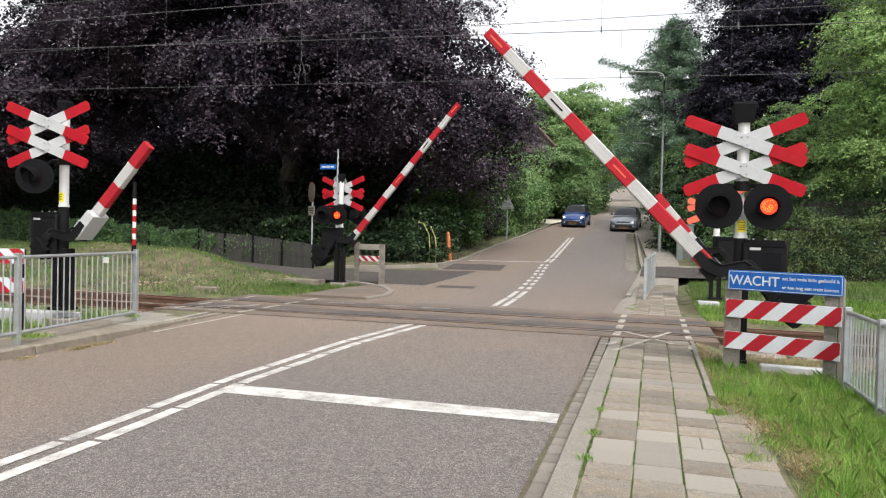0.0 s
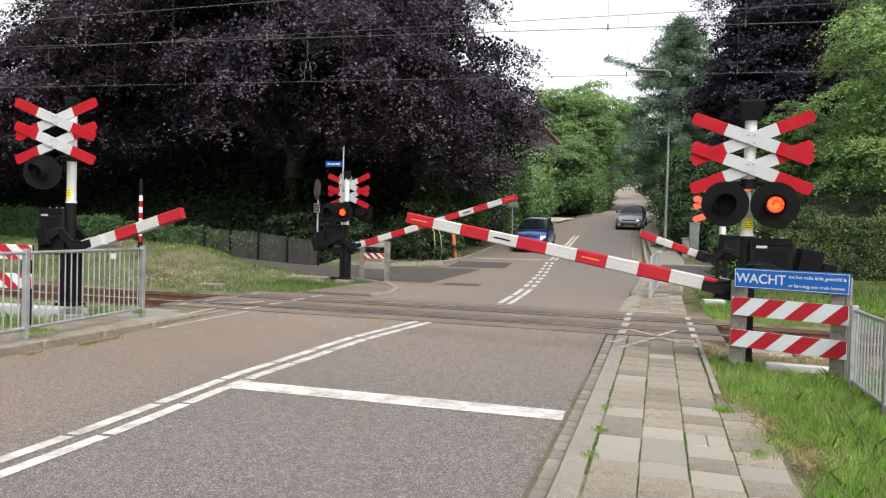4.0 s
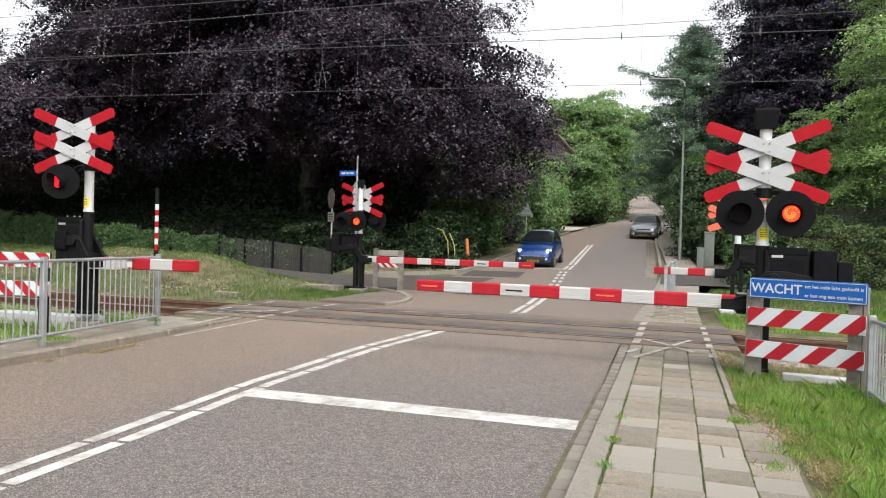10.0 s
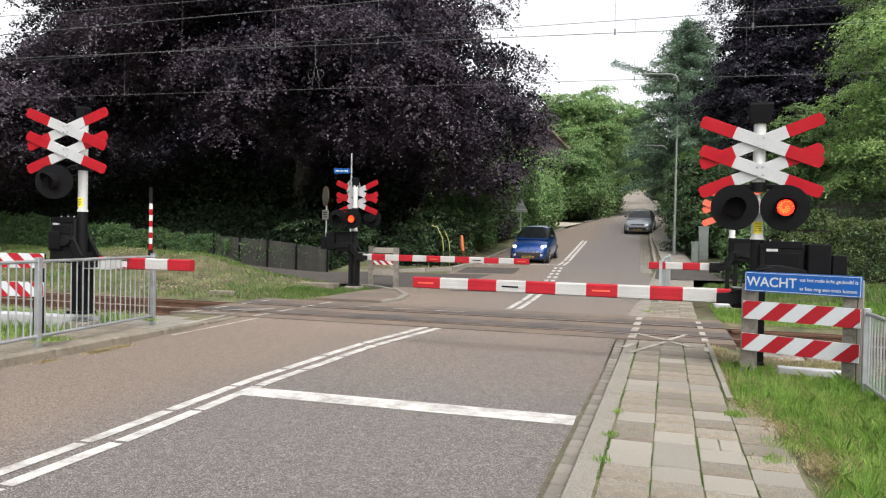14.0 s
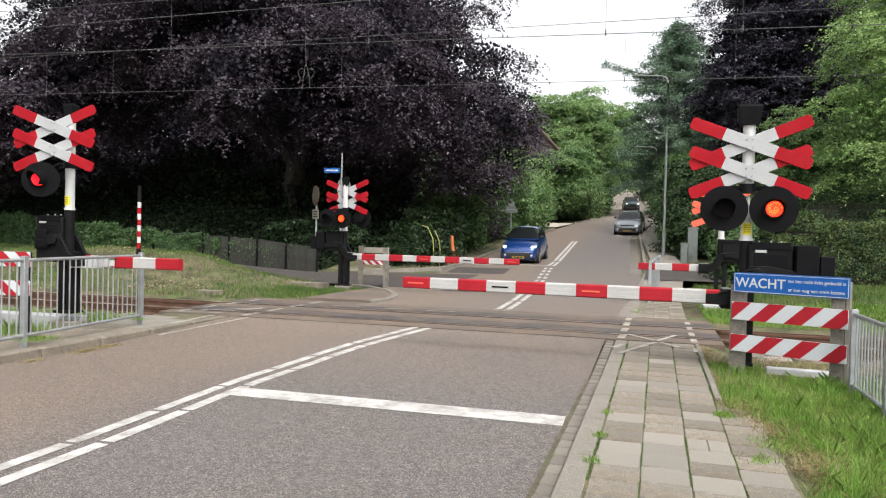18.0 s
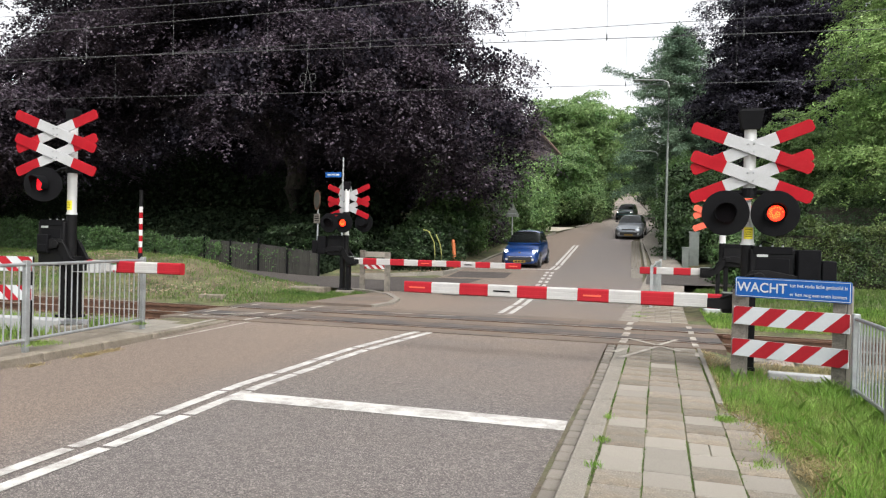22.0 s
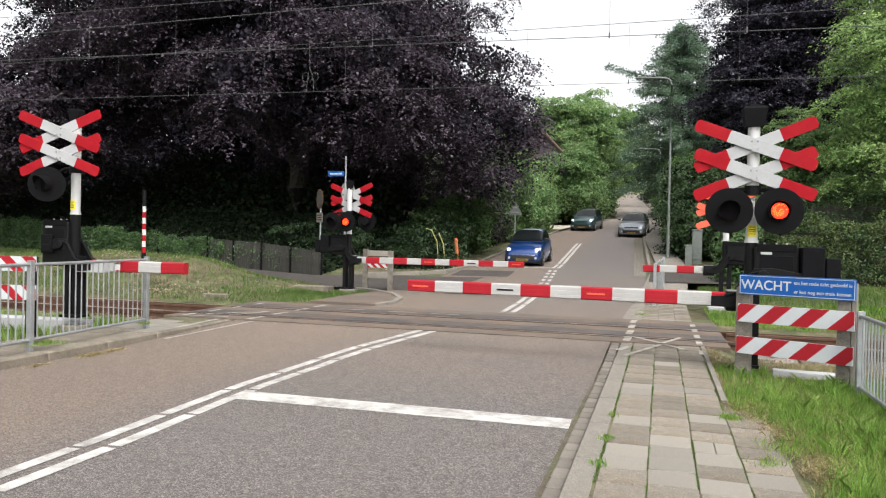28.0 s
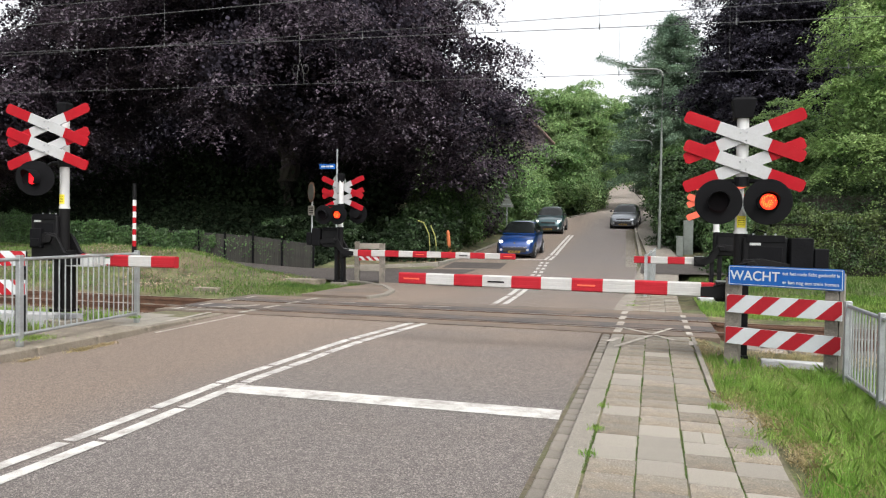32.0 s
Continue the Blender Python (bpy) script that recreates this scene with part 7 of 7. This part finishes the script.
clipped_hedge(3.3, 12.5, 24.3, 25.8, 1.65, (hedge_leaf,), "clipped green hedge with yellowish young leaves", 301, 52000, 0.085, 0.5)
clipped_hedge(5.0, 16, 29.5, 30.6, 2.5, (dark_leaf,), "tall dark green clipped hedge", 303, 22000, 0.10, 0.8)

# ivy on the plank fence
r = np.random.RandomState(9)
pts, nrm = [], []
for i in range(60000):
    u = r.rand() * (len(FENCE) - 1)
    k = int(u)
    x, y = (FENCE[k][c] + (FENCE[k + 1][c] - FENCE[k][c]) * (u - k) for c in (0, 1))
    grown = float(np.interp(x, (-36, -22.6, -22.0, -20.9, -20.3, -18.9, -18.5, -17.6, -17.4, -17.2, -11), (1, 1, 0.55, 0.45, 1.0, 1.0, 0.1, 0.04, 0.35, 0.03, 0.0)))
    if r.rand() > grown:
        continue
    hang = float(np.interp(x, (-31, -21, -15), (1.45, 1.08, 0.98))) + 0.10 * math.sin(x * 2.3) + 0.08 * math.sin(x * 6.1)
    low = 0.0 if grown > 0.8 else 0.25 * (1 + math.sin(x * 5))
    thick = 0.05 + 0.16 * max(0, math.sin(x * 1.7) * math.sin(x * 4.3)) + 0.12 * (x < -23)
    pts.append((x + 11.6 + r.normal() * 0.05, y - 23.5 - 0.04 - abs(r.normal()) * thick, land(x, y) + low + r.rand() * (hang - low) + r.normal() * 0.04))
ivy = thing("ivy", pose(-11.6, 23.5, 0), "green ivy hanging over the plank fence", "ivy")
pts = np.array(pts)
for k, (a, b) in enumerate(((-99, -16.5), (-16.5, -12.4), (-12.4, -9.6), (-9.6, 5))):
    q = (pts[:, 0] > a) & (pts[:, 0] <= b)
    cloud("ivy_curtain", pts[q], 0.088, ivy_leaf, ivy, np.tile((0.2, -1.0, 0.5), (int(q.sum()), 1)), seed=12 + k)

def woods(name, box, n, leaf, mat, label, seed):
    """A far mass of leaves with an uneven top."""
    r = np.random.RandomState(seed)
    x0, x1, y0, y1, h = box
    x, y, u = r.uniform(x0, x1, n), r.uniform(y0, y1, n), r.rand(n)
    g = np.array([rise(float(v)) for v in y])
    top = h * (0.80 + 0.14 * np.sin(x * 0.45 + seed) + 0.10 * np.sin(x * 1.1 + y * 0.3))
    p = np.stack([x, y, g + u * top], 1) + r.normal(size=(n, 3)) * 0.25
    ob = cloud(name, p, leaf, mat, None, seed=seed, aspect=0.75)
    return tagged(ob, label, "woods", "", "stuff")


# next four leaf masses fill the dark under the beeches, shade in their colour
woods("far_woods", (-32, -16.0, 43, 48, 17), 80000, 0.34, copper_shade, "dark shaded woodland close behind the beech", 400)
woods("far_woods", (-46, -27, 44, 50, 15), 50000, 0.36, copper_shade, "dark shaded woodland behind the beeches", 401)
woods("far_woods", (-84, -46, 46, 52, 10), 34000, 0.40, copper_shade, "low dark shaded woodland beside the railway", 402)
woods("far_woods", (-60, -13.0, 34, 37.5, 5.4), 60000, 0.22, shade_leaf, "dark shaded undergrowth beneath the beeches", 403)
woods("far_woods", (12, 60, 38, 52, 15), 40000, 0.5, dark_leaf, "green woodland behind the hedges", 405)
woods("far_woods", (-60, 50, 236, 262, 20), 26000, 1.5, dark_leaf, "dark woods along the hilltop", 407)
woods("far_woods", (-26, -12.5, 112, 200, 13), 26000, 0.8, mid_leaf, "green woods beside the upper road", 409)
woods("far_woods", (2.5, 26, 100, 230, 13), 30000, 0.8, dark_leaf, "dark green woods beside the upper road", 411)
woods("far_woods", (8, 40, 60, 90, 14), 26000, 0.6, dark_leaf, "dark green woods behind the conifers", 413)
woods("far_woods", (-32, -14.5, 56, 72, 8), 26000, 0.4, mid_leaf, "green thicket behind the drive", 415)

# leaf cover added on the slope behind the fence, shade put into its colour
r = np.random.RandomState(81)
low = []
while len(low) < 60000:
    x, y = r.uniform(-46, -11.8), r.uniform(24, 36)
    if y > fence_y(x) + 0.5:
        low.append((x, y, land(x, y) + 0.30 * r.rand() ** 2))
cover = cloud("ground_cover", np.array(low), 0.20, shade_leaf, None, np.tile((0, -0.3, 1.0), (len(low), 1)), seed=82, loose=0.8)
tagged(cover, "green ground cover on the slope, darkened for its shade", "ground cover", "", "stuff")

# a house gable between the trees
hz = rise(78)
t = thing("house", pose(-12.75, 76, hz), "brick house with a dark tiled gable roof behind the trees", "house")
s = Shape()
s.box(-4, 4, 0, 9, -0.5, 5)
s.plate([(-4, 5), (4, 5), (0, 9.2)], 0.3, 0, Matrix.Translation((0, 0.15, 0)))
part("wall", s, house_brick, t)
for sg in (-1, 1):
    s = Shape()
    s.add([(sg * 4.4, -0.4, 4.6), (sg * 4.4, 9.4, 4.6), (0, 9.4, 9.25), (0, -0.4, 9.25), (sg * 4.4, -0.4, 4.75), (sg * 4.4, 9.4, 4.75), (0, 9.4, 9.42), (0, -0.4, 9.42)],
          [(0, 1, 2, 3), (4, 5, 6, 7), (0, 1, 5, 4), (1, 2, 6, 5), (3, 0, 4, 7)])
    part("roof", s, roof_tile, t)
for x in (-1.8, 1.8):
    s = Shape()
    s.box(x - 0.6, x + 0.6, -0.06, 0.02, 1.6, 3.0)
    part("window", s, white_paint, t)

# pale drive between the shrubs
s = Shape()
s.add([(-7.3, 54.3, rise(54.3) + 0.03), (-6.6, 59.6, rise(59.6) + 0.03), (-11, 61, rise(61) + 0.02), (-16, 60.5, rise(60) + 0.0), (-16, 56, rise(56)), (-11, 55.2, rise(55.2) + 0.02)], [(0, 1, 2, 3, 4, 5)])
whole("drive", s, path_pale, "pale gravel drive opening onto the road", "", "", "structure")

# ---- grass ----
def sow(n, x0, x1, y0, y1, seed, keep=None):
    r = np.random.RandomState(seed)
    x, y = r.uniform(x0, x1, n), r.uniform(y0, y1, n)
    if keep is not None:
        q = keep(x, y, r)
        x, y = x[q], y[q]
    return np.array([(a, b, land(a, b)) for a, b in zip(x.tolist(), y.tolist())])


def patchy(x, y, k=1.7, s=0.0):
    return 0.5 + 0.5 * np.sin(x * k + s) * np.sin(y * k * 1.2 + s * 2) + 0.25 * np.sin(x * k * 2.7 + 1) * np.sin(y * k * 2.3)


edge_of = lambda y: np.where(y > 7.0, 0.62, np.where(y > 6.2, 0.62 + (7.0 - y) * 0.45, 0.98 + 0.06 * np.sin(y * 5)))
near = lambda x, y, r: ~((x > 1.2) & (y > 8.8)) & (x > edge_of(y) + r.uniform(-0.05, 0.10, len(x))) & (r.rand(len(x)) < 0.35 + 0.75 * patchy(x, y))
tagged(blades("grass", sow(210000, 0.6, 4.8, -0.5, 9.35, 1, near), 0.105, 0.0055, grass_blade, 2), "uneven green grass on the verge", "grass", "", "stuff")
dry = lambda x, y, r: (x > edge_of(y) - 0.06) & (r.rand(len(x)) < 1.0 - 0.9 * patchy(x, y, 1.3, 2.0))
tagged(blades("dry_grass", sow(75000, 0.6, 4.8, -0.5, 10.3, 3, dry), 0.065, 0.004, dry_blade, 4, 0.9), "dry straw-coloured grass among the green", "grass", "", "stuff")
tagged(blades("grass", sow(16000, 0.95, 5, 14.4, 18.2, 13), 0.10, 0.009, grass_blade, 14), "fresh green grass beside the far footway", "grass", "", "stuff")
tagged(blades("grass", sow(30000, 0.95, 9, 15.5, 24.2, 5), 0.12, 0.010, bank_blade, 6), "green grass beyond the rails", "grass", "", "stuff")
before_side = lambda x, y: (x < -19) | (y < np.array([side_mid(a) - side_half(a) for a in x.tolist()]) - 0.1 + 0.15 * np.sin(x * 3))
bank = lambda x, y, r: (r.rand(len(x)) < 0.15 + 0.75 * patchy(x, y, 0.9)) & (x < np.interp(y, (14.3, 16, 18.5), (-8.0, -7.6, -7.7))) & before_side(x, y)
tagged(blades("grass", sow(165000, -34, -7.4, 14.3, 27.4, 7, bank), 0.11, 0.011, bank_blade, 8), "patchy green grass on the railway bank", "grass", "", "stuff")
tagged(blades("dry_grass", sow(17000, -34, -8.7, 14.3, 27.4, 9, lambda x, y, r: (r.rand(len(x)) < 1.15 - patchy(x, y, 0.9)) & before_side(x, y)), 0.10, 0.012, bank_dry, 10, 1.1), "dry grass and stalks on the railway bank", "grass", "", "stuff")
tagged(blades("grass", sow(26000, -20, -8.36, 5.5, 10.4, 11), 0.15, 0.008, grass_blade, 12), "green grass behind the railing", "grass", "", "stuff")
# moss and tufts in the joints of the footway
r = np.random.RandomState(31)
joint = []
for xj in (-0.392, -0.08, 0.225, 0.53):
    for i in range(3600):
        y = r.uniform(2.5, 10.8)
        if math.sin(y * 3.1 + xj * 20) + 0.8 * math.sin(y * 7.7 + xj * 9) > -0.25:
            joint.append((xj + r.normal() * 0.008, y, -0.012))
tagged(blades("joint_moss", np.array(joint), 0.016, 0.006, bank_blade, 32, 0.8), "thin green moss and weeds in the tile joints", "moss", "", "stuff")
tuft = []
for x, y, q, k in ((-0.385, 5.55, 0.03, 60), (-0.385, 6.3, 0.025, 40), (-0.39, 4.9, 0.03, 60), (0.57, 6.6, 0.05, 260), (0.70, 5.3, 0.05, 110), (0.92, 5.75, 0.12, 500), (-7.35, 7.1, 0.09, 320), (-7.3, 7.2, 0.12, 300), (-7.65, 9.35, 0.06, 160), (-0.35, 15.4, 0.08, 240), (-0.3, 16.2, 0.1, 260)):
    for i in range(k):
        tuft.append((x + r.normal() * q, y + r.normal() * q, 0.0 if x > -1 else 0.08))
straw = []
for x, y, q, k in ((0.80, 6.9, 0.16, 900), (0.95, 6.2, 0.16, 900), (1.05, 5.4, 0.14, 700), (1.2, 5.9, 0.25, 600), (-6.93, 6.7, 0.05, 200), (-6.92, 7.5, 0.07, 500), (-6.93, 7.9, 0.06, 420)):
    for i in range(k):
        straw.append((x + r.normal() * q * 0.6, y + r.normal() * q * 1.6, 0.0 if x > -1 else -0.088))
for i in range(5200):
    y = r.uniform(1.5, 11.0)
    x = (0.63 if y > 7.0 else 0.63 + min(0.40, (7.0 - y) * 0.45)) + abs(r.normal()) * 0.09 - 0.05 + 0.05 * math.sin(y * 4.3) + 0.04 * math.sin(y * 9.1)
    straw.append((x, y, land(x, y) + 0.01))
for x, y, q, k in ((1.75, 6.05, 0.20, 900), (1.55, 6.9, 0.14, 500), (1.3, 7.9, 0.25, 900), (2.2, 5.2, 0.25, 800), (1.35, 4.6, 0.12, 400)):
    for i in range(k):
        straw.append((x + r.normal() * q, y + r.normal() * q, land(x, y) + 0.03 + 0.03 * r.rand()))
tagged(blades("dry_straw", np.array(straw), 0.035, 0.004, dry_blade, 38, 2.2), "dry straw and dead weeds beside the paving", "straw", "", "stuff")
green = [(x, y, land(x, y)) for x, y in zip(r.uniform(-9.4, -7.5, 5000).tolist(), r.uniform(16.0, 18.2, 5000).tolist())]
tagged(blades("grass", np.array(green), 0.10, 0.009, bank_blade, 36, 0.7), "fresh green grass round the signal foot", "grass", "", "stuff")
clump = []
for i in range(260):
    x, y = r.uniform(0.9, 3.4), r.uniform(2.5, 9.0)
    if x < 1.1 and y < 6.5 or x > 1.2 and y > 8.5:
        continue
    for k in range(int(r.uniform(25, 80))):
        a, b = x + r.normal() * 0.05, y + r.normal() * 0.05
        clump.append((a, b, land(a, b)))
tagged(blades("grass", np.array(clump), 0.17, 0.0065, light_blade, 39, 0.8), "longer fresh green tufts on the verge", "grass", "", "stuff")
tagged(blades("weed_tuft", np.array(tuft), 0.045, 0.005, grass_blade, 34, 0.9), "small weeds growing beside the kerb", "weeds", "", "stuff")

# brown leaf litter and twigs on the bank, at the verge and beside the footway
r = np.random.RandomState(71)
lit = []
for n, x0, x1, y0, y1 in ((24000, -30, -8.6, 14.6, 25.5), (2600, -10.5, -7.9, 26.6, 30)):
    for i in range(n):
        x, y = r.uniform(x0, x1), r.uniform(y0, y1)
        if math.sin(x * 1.1 + 2) * math.sin(y * 1.7) + 0.5 * math.sin(x * 2.9) * math.sin(y * 3.3 + 1) + 0.35 * r.rand() < 0.30:
            continue
        if -19.5 < x < -8 and y < 26 and y > side_mid(x) - side_half(x) - 0.1:
            continue
        lit.append((x, y, (land(x, y) + 0.03)))
litter = cloud("leaf_litter", np.array(lit), 0.058, litter_leaf, None, np.tile((0, -0.3, 1.0), (len(lit), 1)), seed=72, loose=0.35)
tagged(litter, "brown and pale dry leaves lying on the bank", "leaf litter", "", "stuff")


def motions():
    """Keys of all that moves: barrier arms, flashing lenses, cars and their wheels."""
    for ob, rows in KEYED:
        walk(ob, rows)


motions()
